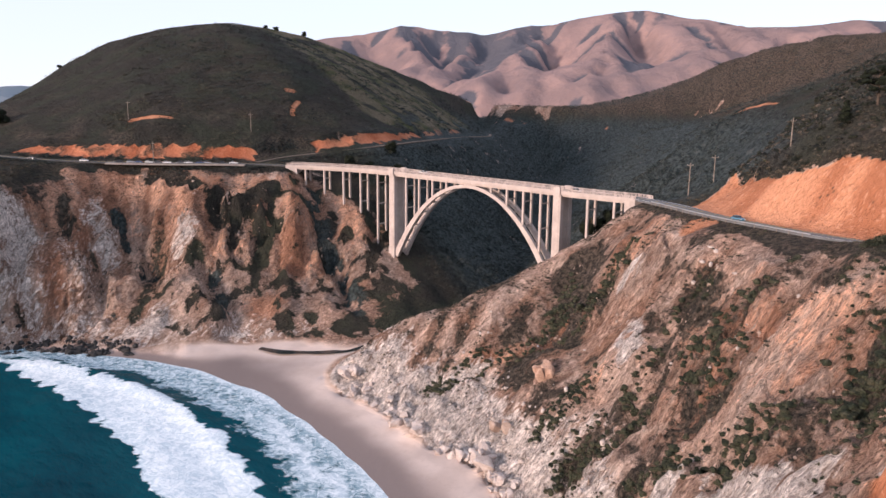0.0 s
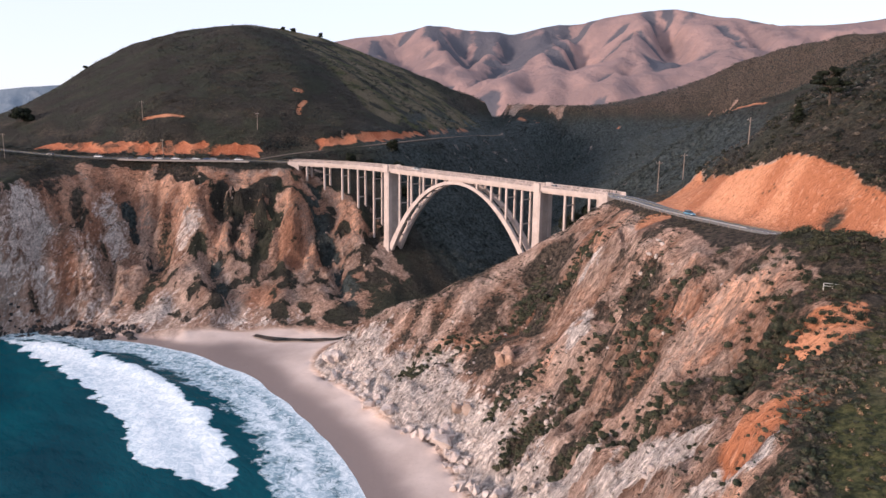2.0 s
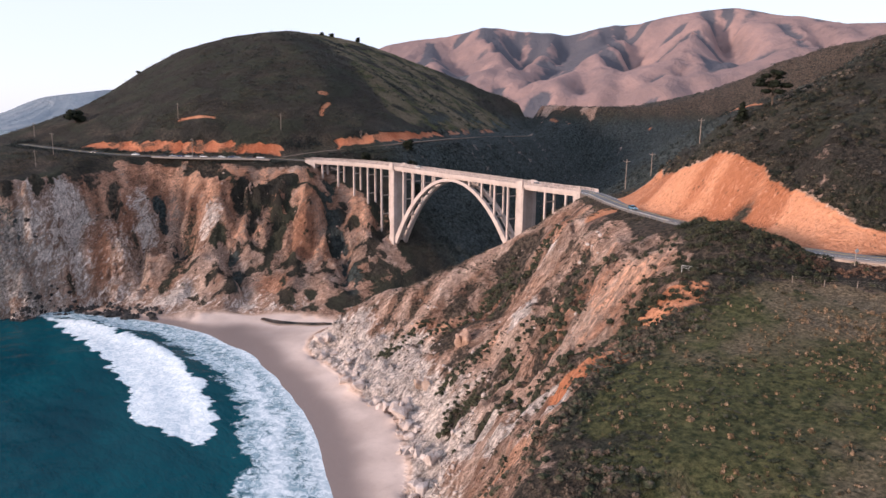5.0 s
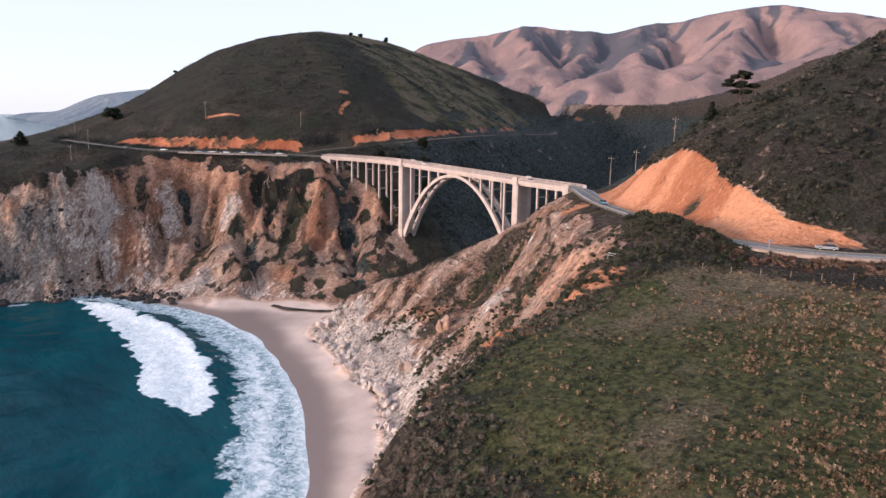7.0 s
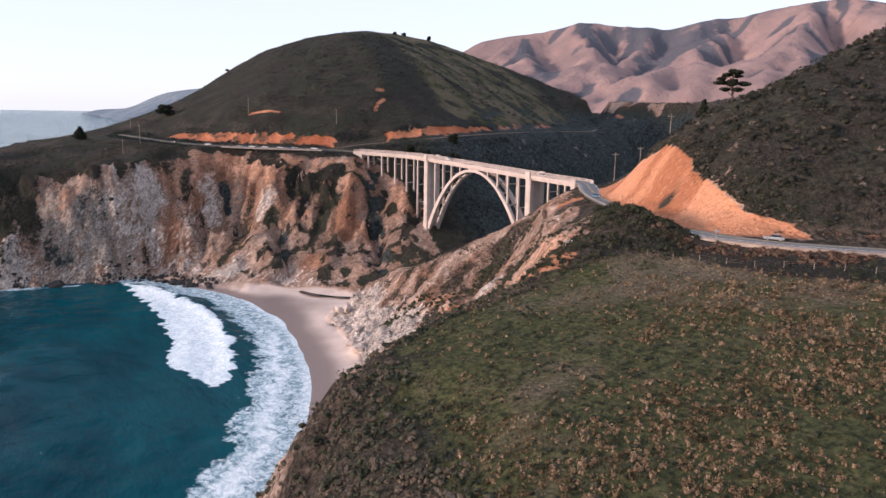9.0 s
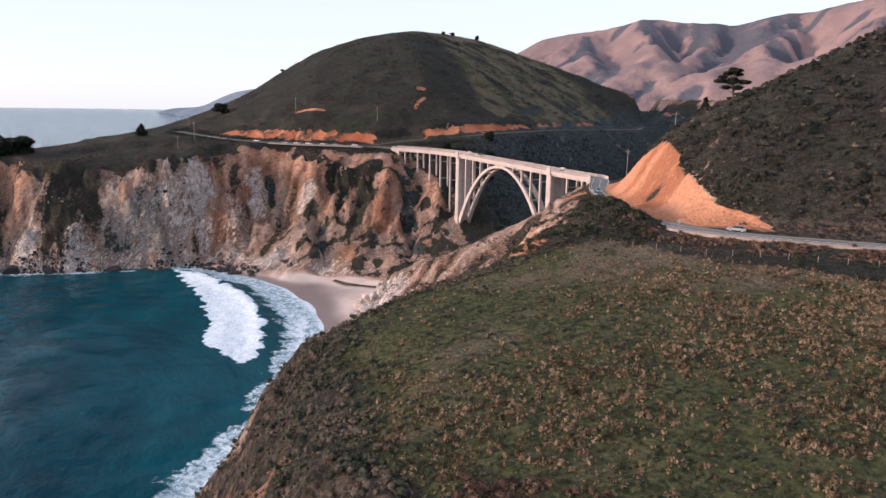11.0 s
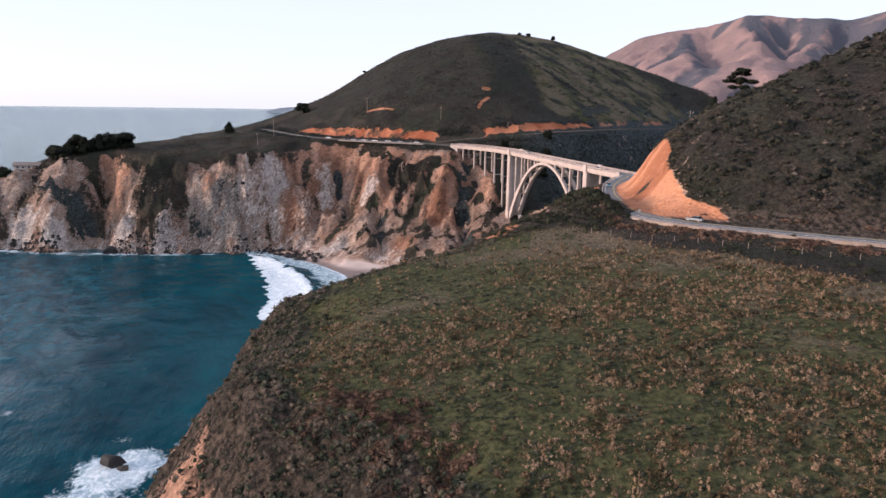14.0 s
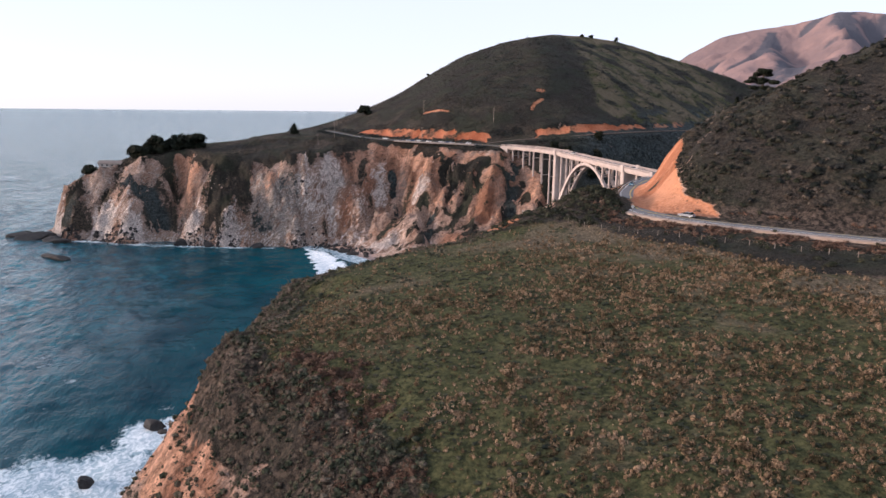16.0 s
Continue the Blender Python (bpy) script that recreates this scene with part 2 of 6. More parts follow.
# the far side of the canyon
lay((-290, 335, 138), (-246, 368, 124), (-217, 391, 120), (-175, 420, 117), (-139, 442, 116), (-117, 477, 122), (-96, 531, 137), (-57, 591, 169), (8, 613, 190), (65, 607, 195), (103, 594, 194), (200, 600, 205), (400, 660, 240), (760, 720, 270))
lay((-205, 360, 98), (-150, 392, 92), (-100, 432, 90), (-40, 500, 100), (40, 540, 140), (100, 520, 150))
lay((-760, 1000, 30), (-300, 1000, 110), (0, 1000, 150), (400, 1000, 220), (760, 1000, 260))
lay((-760, 500, 10), (-500, 560, 70), (-300, 560, 100))
BASE = soften(stretch_membrane(plan, X0, X1, Y0, Y1, STEP), 3)
road_line = np.vstack([roads[n] for n in ("south", "north", "old")])


def base_at(x, y):
    return bilinear(BASE, (y - Y0) / STEP, (x - X0) / STEP)


gy_, gx_ = np.gradient(BASE, STEP)
STEEP = soften(np.hypot(gx_, gy_), 2)
H2 = 2.5
jj_, ii_ = np.meshgrid(np.arange(int((Y1 - Y0) / H2) + 1), np.arange(int((X1 - X0) / H2) + 1), indexing="ij")
wx_, wy_ = X0 + ii_ * H2, Y0 + jj_ * H2
fine_base = base_at(wx_, wy_)
RILL_A = downhill_streaks(fine_base, H2, gnoise(wx_ / 13.0, wy_ / 13.0, 3) + 0.6 * gnoise(wx_ / 31.0, wy_ / 31.0, 8), 9, 1.0)
RILL_B = downhill_streaks(fine_base, H2, gnoise(wx_ / 5.6, wy_ / 5.6, 5), 4, 1.0)
RILL_C = downhill_streaks(fine_base, H2, gnoise(wx_ / 60.0, wy_ / 60.0, 12), 16, 1.5)


def on_fine(a, x, y):
    return bilinear(a, (y - Y0) / H2, (x - X0) / H2)


# gullies cut into the cliffs and buttresses that stand out of them: line, depth (minus: height), half width
CARVE, GULLY = np.zeros(fine_base.shape), np.zeros(fine_base.shape)
for line, depth, wide in (
        ([(-120, -196), (-104, -183), (-97, -173), (-90, -166), (-78, -163)], 9.0, 4.5), ([(-146, -262), (-122, -268), (-104, -272)], 20.0, 10.0), ([(-88, -110), (-70, -121)], 6.0, 4.0), ([(-96, -82), (-86, -92), (-76, -99)], 7.0, 5.0),
        ([(-56, -12), (-30, -21), (-4, -29), (16, -38)], 9.0, 6.0), ([(-108, -97), (-88, -96.5), (-70, -95)], 6.0, 4.5), ([(-84, -114.5), (-62, -116.5)], 4.5, 3.0), ([(-104, -196), (-88, -199)], 7.0, 7.0), ([(-64, -62), (-48, -75), (-25, -82), (-2, -90)], 5.0, 4.0), ([(-112, -138), (-84, -147)], 5.0, 4.0), ([(-120, -212), (-92, -200)], 6.0, 5.0),
        ([(154, -36), (144, -51), (122, -68), (104, -82)], 4.5, 6.0), ([(247, -121), (233, -112.5), (219, -117.5), (204, -117), (190, -115)], 6.0, 5.0), ([(200, -123), (225, -131), (246, -146)], -3.0, 6.0), ([(132, -34), (134, -47), (133, -57)], 3.5, 5.0), ([(190, -68), (184, -94), (166, -106)], 4.0, 6.0),
        ([(-132, -298), (-112, -301)], -8.0, 9.0), ([(-150, -340), (-138, -345)], -7.0, 8.0), ([(-104, -100), (-92, -107), (-66, -114)], -6.0, 5.5), ([(-44, -25), (-10, -64)], -5.0, 5.0), ([(-42, -84), (-26, -92), (-17, -97)], -9.0, 5.5),
        ([(-116, -228), (-100, -226)], -6.0, 9.0), ([(-76, -70), (-44, -94)], -4.0, 7.0), ([(168, -50), (178, -84)], -2.5, 5.0)):
    far = np.full(fine_base.shape, 1e9)
    for px, py in along(line, 1.5):
        far = np.minimum(far, np.hypot(wx_ - px, wy_ - py))
    CARVE -= depth * np.exp(-((far / wide) ** 2))
    if depth > 0:
        GULLY = np.maximum(GULLY, np.exp(-((far / wide / 1.1) ** 2)))


# distance to the nearest road, on the coarse grid
DIST_ROAD = np.full(BASE.shape, 999.0)
cy_, cx_ = np.meshgrid(Y0 + STEP * np.arange(BASE.shape[0]), X0 + STEP * np.arange(BASE.shape[1]), indexing="ij")
for px, py, _ in road_line[::2]:
    DIST_ROAD = np.minimum(DIST_ROAD, np.hypot(cx_ - px, cy_ - py))


def steep_at(x, y):
    return bilinear(STEEP, (y - Y0) / STEP, (x - X0) / STEP)


def band(x, y, line, width):
    """1 on a strip of that half width along a line of corners."""
    d = np.full(x.shape, 1e9)
    for px, py in along(line, 1.0):
        d = np.minimum(d, np.hypot(x - px, y - py))
    return smooth(width, 0.4 * width, d)


def near_road(x, y):
    return bilinear(DIST_ROAD, (y - Y0) / STEP, (x - X0) / STEP)


def inside(x, y, ring):
    """1 where (x, y) lies inside the ring of corners."""
    hit = np.zeros(x.shape, bool)
    for (ax, ay), (bx, by) in zip(ring, ring[1:] + ring[:1]):
        crosses = (ay > y) != (by > y)
        with np.errstate(divide="ignore", invalid="ignore"):
            at = ax + (y - ay) * (bx - ax) / (by - ay if by != ay else 1e-9)
        hit ^= crosses & (x < at)
    return hit.astype(float)


CUT_SOUTH = [(163, -18), (175, -28), (188, -37.5), (200, -45), (215, -54), (232, -62.5), (250, -71), (266, -74), (279, -66), (282, -62), (276, -60.5), (265, -62.5), (253, -58), (241, -52), (231, -43.5), (219, -36.5), (207, -33), (195, -26), (184, -13), (172, 2)]


def soft_inside(x, y, ring, jag=1.0, seed=51):
    """As inside(), with a soft, slightly ragged edge."""
    p = np.array(ring)
    near = (x > p[:, 0].min() - 8) & (x < p[:, 0].max() + 8) & (y > p[:, 1].min() - 8) & (y < p[:, 1].max() + 8)
    out = np.zeros(x.shape)
    a, b = x[near], y[near]
    d = np.full(a.shape, 1e9)
    for px, py in along(list(ring) + [ring[0]], 0.8):
        d = np.minimum(d, (a - px) ** 2 + (b - py) ** 2)
    d = np.sqrt(d) * np.where(inside(a, b, ring) > 0.5, 1, -1)
    out[near] = smooth(-1.6, 1.6, d + jag * fbm(a, b, 5, 3, seed))
    return out


CUT_NORTH = [(-86, -24), (-98, -32), (-118, -57), (-150, -92), (-196, -116), (-191, -107), (-152, -81), (-120, -46), (-94, -18)]
CUT_OLD = [(-80, 14), (-74, 50), (-74, 76), (-86, 112), (-90, 112), (-81.5, 78), (-80.5, 50), (-86, 17)]


def height(x, y):
    b = base_at(x, y)
    s = steep_at(x, y)
    cliff = smooth(0.45, 1.3, s) * smooth(5.0, 12.0, near_road(x, y))
    hills = smooth(0.15, 0.4, s) * smooth(5, 14, near_road(x, y))
    lean = 0.42 * smooth(30, -20, x) * np.clip(b - 35, -40, 40)          # the ribs of the northern cliff run aslant
    ux, uy = x + 7 * fbm(x, y, 24, 3, 401) - lean * 0.75, y + 7 * fbm(x, y, 24, 3, 407) - lean * 0.65
    a, bb, c = on_fine(RILL_A, ux, uy), on_fine(RILL_B, ux, uy), on_fine(RILL_C, ux, uy)
    d = 1 - 2 * np.abs(fbm(x, y, 19, 4, 411, 0.55))                      # sharp crags
    raw = 1 - 0.92 * smooth(165, 180, x) * smooth(300, 285, x) * smooth(22, 14, near_road(x, y)) * smooth(-75, -62, y)
    raw = raw - 0.75 * smooth(-60, -75, x) * smooth(20, 12, near_road(x, y)) * smooth(76, 80, b)
    raw = raw * (1 - 0.65 * smooth(-55, -75, x) * smooth(77, 82, b))
    calm = 1 - 0.45 * smooth(236, 262, x) * smooth(40, -20, y)
    cliff = cliff * calm
    bold = 1 + 0.6 * smooth(30, -20, x)
    ledge = 1 - 0.7 * smooth(30, -20, x) * smooth(52, 68, b)            # the cliff rounds off towards its rim
    z = b + (1 - 0.65 * smooth(30, -20, x) * smooth(56, 70, b)) * on_fine(CARVE, x + 6 * fbm(x, y, 18, 3, 451), y + 6 * fbm(x, y, 18, 3, 457)) * smooth(0.25, 0.8, s) * smooth(3, 12, near_road(x, y)) + ledge * cliff * bold * raw * (1.2 * a + 0.5 * bb + 3.2 * fbm(x, y, 38, 2, 431) * smooth(30, -20, x) + 2.2 * c * smooth(60, 0, x) + (1.7 - 0.9 * smooth(30, -20, x)) * d) + hills * raw * (0.9 * a + 1.6 * c * smooth(0, 200, y + 60))
    z = z + cliff * raw * (2.0 * fbm(x, y, 7.0, 4, 21, 0.6)) + smooth(2, 6, b) * smooth(4, 9, near_road(x, y)) * 0.35 * fbm(x, y, 6.0, 3, 31)
    qx, qy = x + 2.5 * fbm(x, y, 8, 3, 461) - lean * 0.5, y + 2.5 * fbm(x, y, 8, 3, 467) - lean * 0.5
    z = z + ledge * cliff * raw * (4.5 * smooth(30, -20, x) * facets(qx, qy, 30.0, 475) + 3.6 * facets(qx, qy, 13.0, 471) + 2.0 * facets(qx, qy, 5.5, 473)) * (0.55 + 0.45 * smooth(30, -20, x))
    foot = smooth(20, 8, b) * smooth(1.5, 4, b) * smooth(0.15, 0.4, s) * smooth(40, 60, x) * smooth(238, 225, x)
    z = z + foot * 2.2 * (0.6 - 2 * np.abs(fbm(x, y, 9.0, 3, 441, 0.6)))
    return z


def grid_mesh(name, xs, ys, zfun, uv=None):
    """A sheet over the lines xs and ys."""
    x, y = np.meshgrid(xs, ys)
    z = zfun(x, y)
    nx, ny = len(xs), len(ys)
    me = bpy.data.meshes.new(name)
    co = np.stack([x, y, z], -1).reshape(-1, 3)
    k = (np.arange(ny - 1)[:, None] * nx + np.arange(nx - 1)[None, :]).ravel()
    quads = np.stack([k, k + 1, k + nx + 1, k + nx], 1)
    me.vertices.add(len(co))
    me.vertices.foreach_set("co", co.ravel().astype(np.float32))
    me.loops.add(quads.size)
    me.loops.foreach_set("vertex_index", quads.ravel().astype(np.int32))
    me.polygons.add(len(quads))
    me.polygons.foreach_set("loop_start", (np.arange(len(quads)) * 4).astype(np.int32))
    me.polygons.foreach_set("use_smooth", np.ones(len(quads), bool))
    me.update(calc_edges=True)
    return me, x.ravel(), y.ravel(), z.ravel()


def paint(me, name, r, g, b, a=None):
    """A mask of ground kinds, one kind a channel."""
    at = me.color_attributes.new(name, "FLOAT_COLOR", "POINT")
    col = np.stack([np.clip(c, 0, 1) * np.ones(len(me.vertices)) for c in (r, g, b, np.ones(1) if a is None else a)], -1)
    at.data.foreach_set("color", col.ravel().astype(np.float32))


# ---------------------------------------------------------------- materials
class Mat:
    """A small builder of node materials."""

    def __init__(self, name, rough=0.8, metal=0.0, spec=0.3):
        self.m = bpy.data.materials.new(name)
        self.m.use_nodes = True
        self.t = self.m.node_tree
        self.b = self.t.nodes["Principled BSDF"]
        self.b.inputs["Roughness"].default_value, self.b.inputs["Metallic"].default_value = rough, metal
        self.b.inputs["Specular IOR Level"].default_value = spec

    def n(self, kind, **kw):
        node = self.t.nodes.new(kind)
        for k, v in kw.items():
            if k == "op":
                node.operation = v
            elif k == "blend":
                node.data_type, node.blend_type = "RGBA", v
            elif k == "attr":
                node.attribute_name = v
        return node

    def link(self, a, b):
        self.t.links.new(a, b)

    def put(self, sock, v):
        if isinstance(v, (int, float)):
            sock.default_value = v
        elif isinstance(v, tuple):
            sock.default_value = (*v, 1.0)[: len(sock.default_value)] if len(v) == 3 and len(sock.default_value) == 4 else v
        else:
            self.link(v, sock)

    def place(self, scale=(1, 1, 1), world=True):
        src = self.n("ShaderNodeNewGeometry").outputs["Position"] if world else self.n("ShaderNodeTexCoord").outputs["Object"]
        mp = self.n("ShaderNodeMapping")
        self.link(src, mp.inputs["Vector"])
        mp.inputs["Scale"].default_value = scale
        return mp.outputs[0]

    def leaning(self, lean, squeeze):
        """World coordinates whose uprights lean along the coast."""
        sp, cb = self.n("ShaderNodeSeparateXYZ"), self.n("ShaderNodeCombineXYZ")
        self.link(self.n("ShaderNodeNewGeometry").outputs["Position"], sp.inputs[0])
        slip = self.math("MULTIPLY", sp.outputs[2], lean)
        self.link(self.math("SUBTRACT", sp.outputs[0], slip), cb.inputs[0])
        self.link(self.math("SUBTRACT", sp.outputs[1], slip), cb.inputs[1])
        self.link(self.math("MULTIPLY", sp.outputs[2], squeeze), cb.inputs[2])
        return cb.outputs[0]

    def noise(self, scale, detail=4, rough=0.55, vec=None, warp=0.0):
        nd = self.n("ShaderNodeTexNoise")
        nd.inputs["Scale"].default_value, nd.inputs["Detail"].default_value, nd.inputs["Roughness"].default_value = scale, detail, rough
        nd.inputs["Distortion"].default_value = warp
        self.link(vec if vec is not None else self.place(), nd.inputs["Vector"])
        return nd.outputs["Fac"]

    def cells(self, scale, vec=None, feature="F1"):
        nd = self.n("ShaderNodeTexVoronoi")
        nd.feature = feature
        nd.inputs["Scale"].default_value = scale
        self.link(vec if vec is not None else self.place(), nd.inputs["Vector"])
        return nd.outputs["Distance"]

    def ramp(self, v, a, b):
        nd = self.n("ShaderNodeMapRange")
        nd.interpolation_type = "SMOOTHSTEP"
        self.put(nd.inputs["Value"], v)
        nd.inputs["From Min"].default_value, nd.inputs["From Max"].default_value = a, b
        return nd.outputs["Result"]

    def math(self, op, a, b=0.0):
        nd = self.n("ShaderNodeMath", op=op)
        self.put(nd.inputs[0], a), self.put(nd.inputs[1], b)
        return nd.outputs[0]

    def mix(self, f, a, b, blend="MIX"):
        nd = self.n("ShaderNodeMix", blend=blend)
        self.put(nd.inputs[0], f), self.put(nd.inputs[6], a), self.put(nd.inputs[7], b)
        return nd.outputs[2]

    def attr(self, name):
        nd = self.n("ShaderNodeAttribute", attr=name)
        sp = self.n("ShaderNodeSeparateColor")
        self.link(nd.outputs["Color"], sp.inputs[0])
        return sp.outputs[0], sp.outputs[1], sp.outputs[2], nd.outputs["Alpha"]

    def rnd(self, island=False):
        if island:
            return self.n("ShaderNodeNewGeometry").outputs["Random Per Island"]
        return self.n("ShaderNodeObjectInfo").outputs["Random"]

    def normal_z(self):
        sp = self.n("ShaderNodeSeparateXYZ")
        self.link(self.n("ShaderNodeNewGeometry").outputs["Normal"], sp.inputs[0])
        return sp.outputs[2]

    def color(self, c):
        self.put(self.b.inputs["Base Color"], c)
        return self

    def bump(self, h, strength=0.5, dist=0.1):
        nd = self.n("ShaderNodeBump")
        nd.inputs["Strength"].default_value, nd.inputs["Distance"].default_value = strength, dist
        self.link(h, nd.inputs["Height"])
        self.link(nd.outputs[0], self.b.inputs["Normal"])
        return self


def two_tone(name, a, b, size=1.0, rough=0.8, metal=0.0, bump=0.2, dist=0.02, spec=0.3, world=True):
    m = Mat(name, rough, metal, spec)
    v = m.place(world=world)
    big, small = m.noise(0.35 / size, 4, 0.6, v), m.noise(4.0 / size, 5, 0.65, v)
    f = m.math("ADD", m.math("MULTIPLY", big, 0.6), m.math("MULTIPLY", small, 0.5))
    m.color(m.mix(m.ramp(f, 0.35, 0.75), a, b))
    m.bump(small, bump, dist)
    return m.m


def ground_material():
    m = Mat("ground", 0.95, 0, 0.12)
    orange, green, sand, pale = m.attr("kinds")
    raw, ribs, fleck, shade_side = m.attr("relief")
    veg, dry, grey, wet = m.attr("cover")
    v = m.place()
    tall = m.leaning(0.28, 0.7)
    big, mid, fine = m.noise(0.04, 5, 0.6, v), m.noise(0.17, 7, 0.68, tall, 0.8), m.noise(0.9, 7, 0.72, tall, 0.3)
    grit = m.noise(3.2, 5, 0.7, v)
    steep_way = m.leaning(0.42, 0.30)                                    # drawn out down the face, aslant
    flow, thread = m.noise(0.20, 6, 0.66, steep_way, 1.6), m.noise(0.75, 6, 0.70, steep_way, 1.1)
    crease = m.math("ABSOLUTE", m.math("SUBTRACT", m.noise(0.26, 5, 0.62, steep_way, 2.2), 0.5))
    slit = m.math("ABSOLUTE", m.math("SUBTRACT", m.noise(0.85, 4, 0.6, steep_way, 1.4), 0.5))
    edge = m.math("MULTIPLY", m.math("SUBTRACT", m.math("ADD", m.math("MULTIPLY", flow, 0.6), m.math("MULTIPLY", thread, 0.4)), 0.5), 2.9)

    # blocks: each with a tone of its own, parted by dark cracks
    shake = m.n("ShaderNodeVectorMath")
    shake.operation = "ADD"
    wob = m.n("ShaderNodeTexNoise")
    wob.inputs["Scale"].default_value, wob.inputs["Detail"].default_value = 0.35, 4
    m.link(tall, wob.inputs["Vector"])
    sc = m.n("ShaderNodeVectorMath")
    sc.operation = "SCALE"
    sc.inputs["Scale"].default_value = 3.0
    m.link(wob.outputs["Color"], sc.inputs[0])
    m.link(tall, shake.inputs[0]), m.link(sc.outputs[0], shake.inputs[1])

    def blocks(scale):
        nd = m.n("ShaderNodeTexVoronoi")
        nd.inputs["Scale"].default_value = scale
        m.link(shake.outputs[0], nd.inputs["Vector"])
        sp = m.n("ShaderNodeSeparateColor")
        m.link(nd.outputs["Color"], sp.inputs[0])
        return nd.outputs["Distance"], sp.outputs[0]

    d1, tone1 = blocks(0.38)
    d2, tone2 = blocks(1.25)

    def blurred(mask, lo=0.3, hi=0.7):
        return m.ramp(m.math("ADD", mask, edge), lo, hi)

    # bare rock: rust, buff and grey layers, with fine light and dark faces
    rock = m.mix(m.ramp(mid, 0.36, 0.64), (0.27, 0.160, 0.118), (0.60, 0.435, 0.350))
    rock = m.mix(m.ramp(big, 0.42, 0.6), rock, m.mix(m.ramp(fine, 0.35, 0.65), (0.25, 0.128, 0.085), (0.56, 0.335, 0.235)))
    # relief shading in the colour: rills darker, ribs lighter
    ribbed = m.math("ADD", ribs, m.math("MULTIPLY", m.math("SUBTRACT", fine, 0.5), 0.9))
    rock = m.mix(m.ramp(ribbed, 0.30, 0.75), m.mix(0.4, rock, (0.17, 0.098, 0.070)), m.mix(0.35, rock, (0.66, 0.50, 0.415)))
    rock = m.mix(blurred(grey), rock, m.mix(m.ramp(fine, 0.35, 0.65), (0.150, 0.132, 0.124), (0.52, 0.445, 0.390)))
    rust = m.mix(m.ramp(ribbed, 0.3, 0.75), (0.30, 0.145, 0.092), (0.62, 0.345, 0.232))
    rock = m.mix(m.math("MULTIPLY", blurred(orange, 0.25, 0.75), 0.92), rock, rust)
    rock = m.mix(blurred(pale), rock, m.mix(m.ramp(fine, 0.32, 0.62), (0.38, 0.305, 0.270), (0.72, 0.63, 0.575)))
    tone = m.math("ADD", m.math("MULTIPLY", tone1, 0.45), m.math("MULTIPLY", tone2, 0.25))
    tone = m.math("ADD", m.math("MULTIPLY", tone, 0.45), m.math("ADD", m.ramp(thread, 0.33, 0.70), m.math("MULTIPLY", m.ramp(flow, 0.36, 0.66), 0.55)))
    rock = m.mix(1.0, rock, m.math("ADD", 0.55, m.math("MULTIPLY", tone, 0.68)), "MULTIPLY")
    # creases and slits darkened, as shade lies in them
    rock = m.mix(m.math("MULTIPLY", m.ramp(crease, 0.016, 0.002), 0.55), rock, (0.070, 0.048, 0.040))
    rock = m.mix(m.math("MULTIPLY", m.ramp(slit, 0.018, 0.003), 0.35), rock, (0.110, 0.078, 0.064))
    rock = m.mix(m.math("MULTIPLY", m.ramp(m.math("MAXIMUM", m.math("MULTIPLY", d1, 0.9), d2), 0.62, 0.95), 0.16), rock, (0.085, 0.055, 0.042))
    # scrub in patches
    spots = m.math("ADD", m.math("MULTIPLY", m.noise(0.36, 6, 0.72, v, 0.6), 0.52), m.math("ADD", m.math("MULTIPLY", m.noise(0.11, 4, 0.6, tall, 0.7), 0.22), m.math("MULTIPLY", flow, 0.26)))
    spots = m.math("SUBTRACT", spots, m.math("MULTIPLY", m.math("SUBTRACT", ribs, 0.5), 0.22))
    plant = m.mix(m.ramp(m.noise(2.2, 4, 0.7, v), 0.35, 0.68), (0.012, 0.013, 0.012), (0.080, 0.070, 0.057))
    leafy = m.mix(m.ramp(fine, 0.3, 0.7), (0.020, 0.027, 0.020), (0.072, 0.076, 0.050))
    plant = m.mix(m.math("MULTIPLY", m.ramp(big, 0.42, 0.6), 0.7), plant, leafy)
    brush = m.mix(m.ramp(m.noise(0.7, 6, 0.75, v), 0.38, 0.66), (0.024, 0.022, 0.019), (0.195, 0.145, 0.113))
    plant = m.mix(dry, plant, brush)
    # blue-grey plant colour that carries the shade of canyon and cliff hollows
    shaded_plant = m.mix(m.ramp(m.noise(0.5, 6, 0.75, v), 0.36, 0.66), (0.018, 0.029, 0.033), (0.105, 0.125, 0.124))
    shaded_plant = m.mix(m.math("MULTIPLY", m.ramp(mid, 0.56, 0.7), 0.6), shaded_plant, (0.15, 0.155, 0.145))
    plant = m.mix(shade_side, plant, shaded_plant)
    cut = m.math("ADD", m.math("MULTIPLY", veg, -0.62), 0.80)
    has = m.ramp(m.math("SUBTRACT", spots, cut), -0.045, 0.045)
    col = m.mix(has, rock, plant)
    soil = m.mix(m.ramp(ribbed, 0.2, 0.8), (0.44, 0.170, 0.088), (0.68, 0.315, 0.180))
    rill = m.noise(0.9, 5, 0.65, m.place((1.0, 1.0, 0.16)), 0.4)
    # shade painted into rill grooves and pits, light onto the crests between
    soil = m.mix(m.math("MULTIPLY", m.ramp(rill, 0.52, 0.68), 0.5), soil, (0.30, 0.115, 0.062))
    soil = m.mix(m.math("MULTIPLY", m.ramp(rill, 0.46, 0.34), 0.4), soil, (0.78, 0.43, 0.28))
    pits = m.math("ADD", m.cells(0.55, tall), m.math("MULTIPLY", m.math("SUBTRACT", grit, 0.5), 0.5))
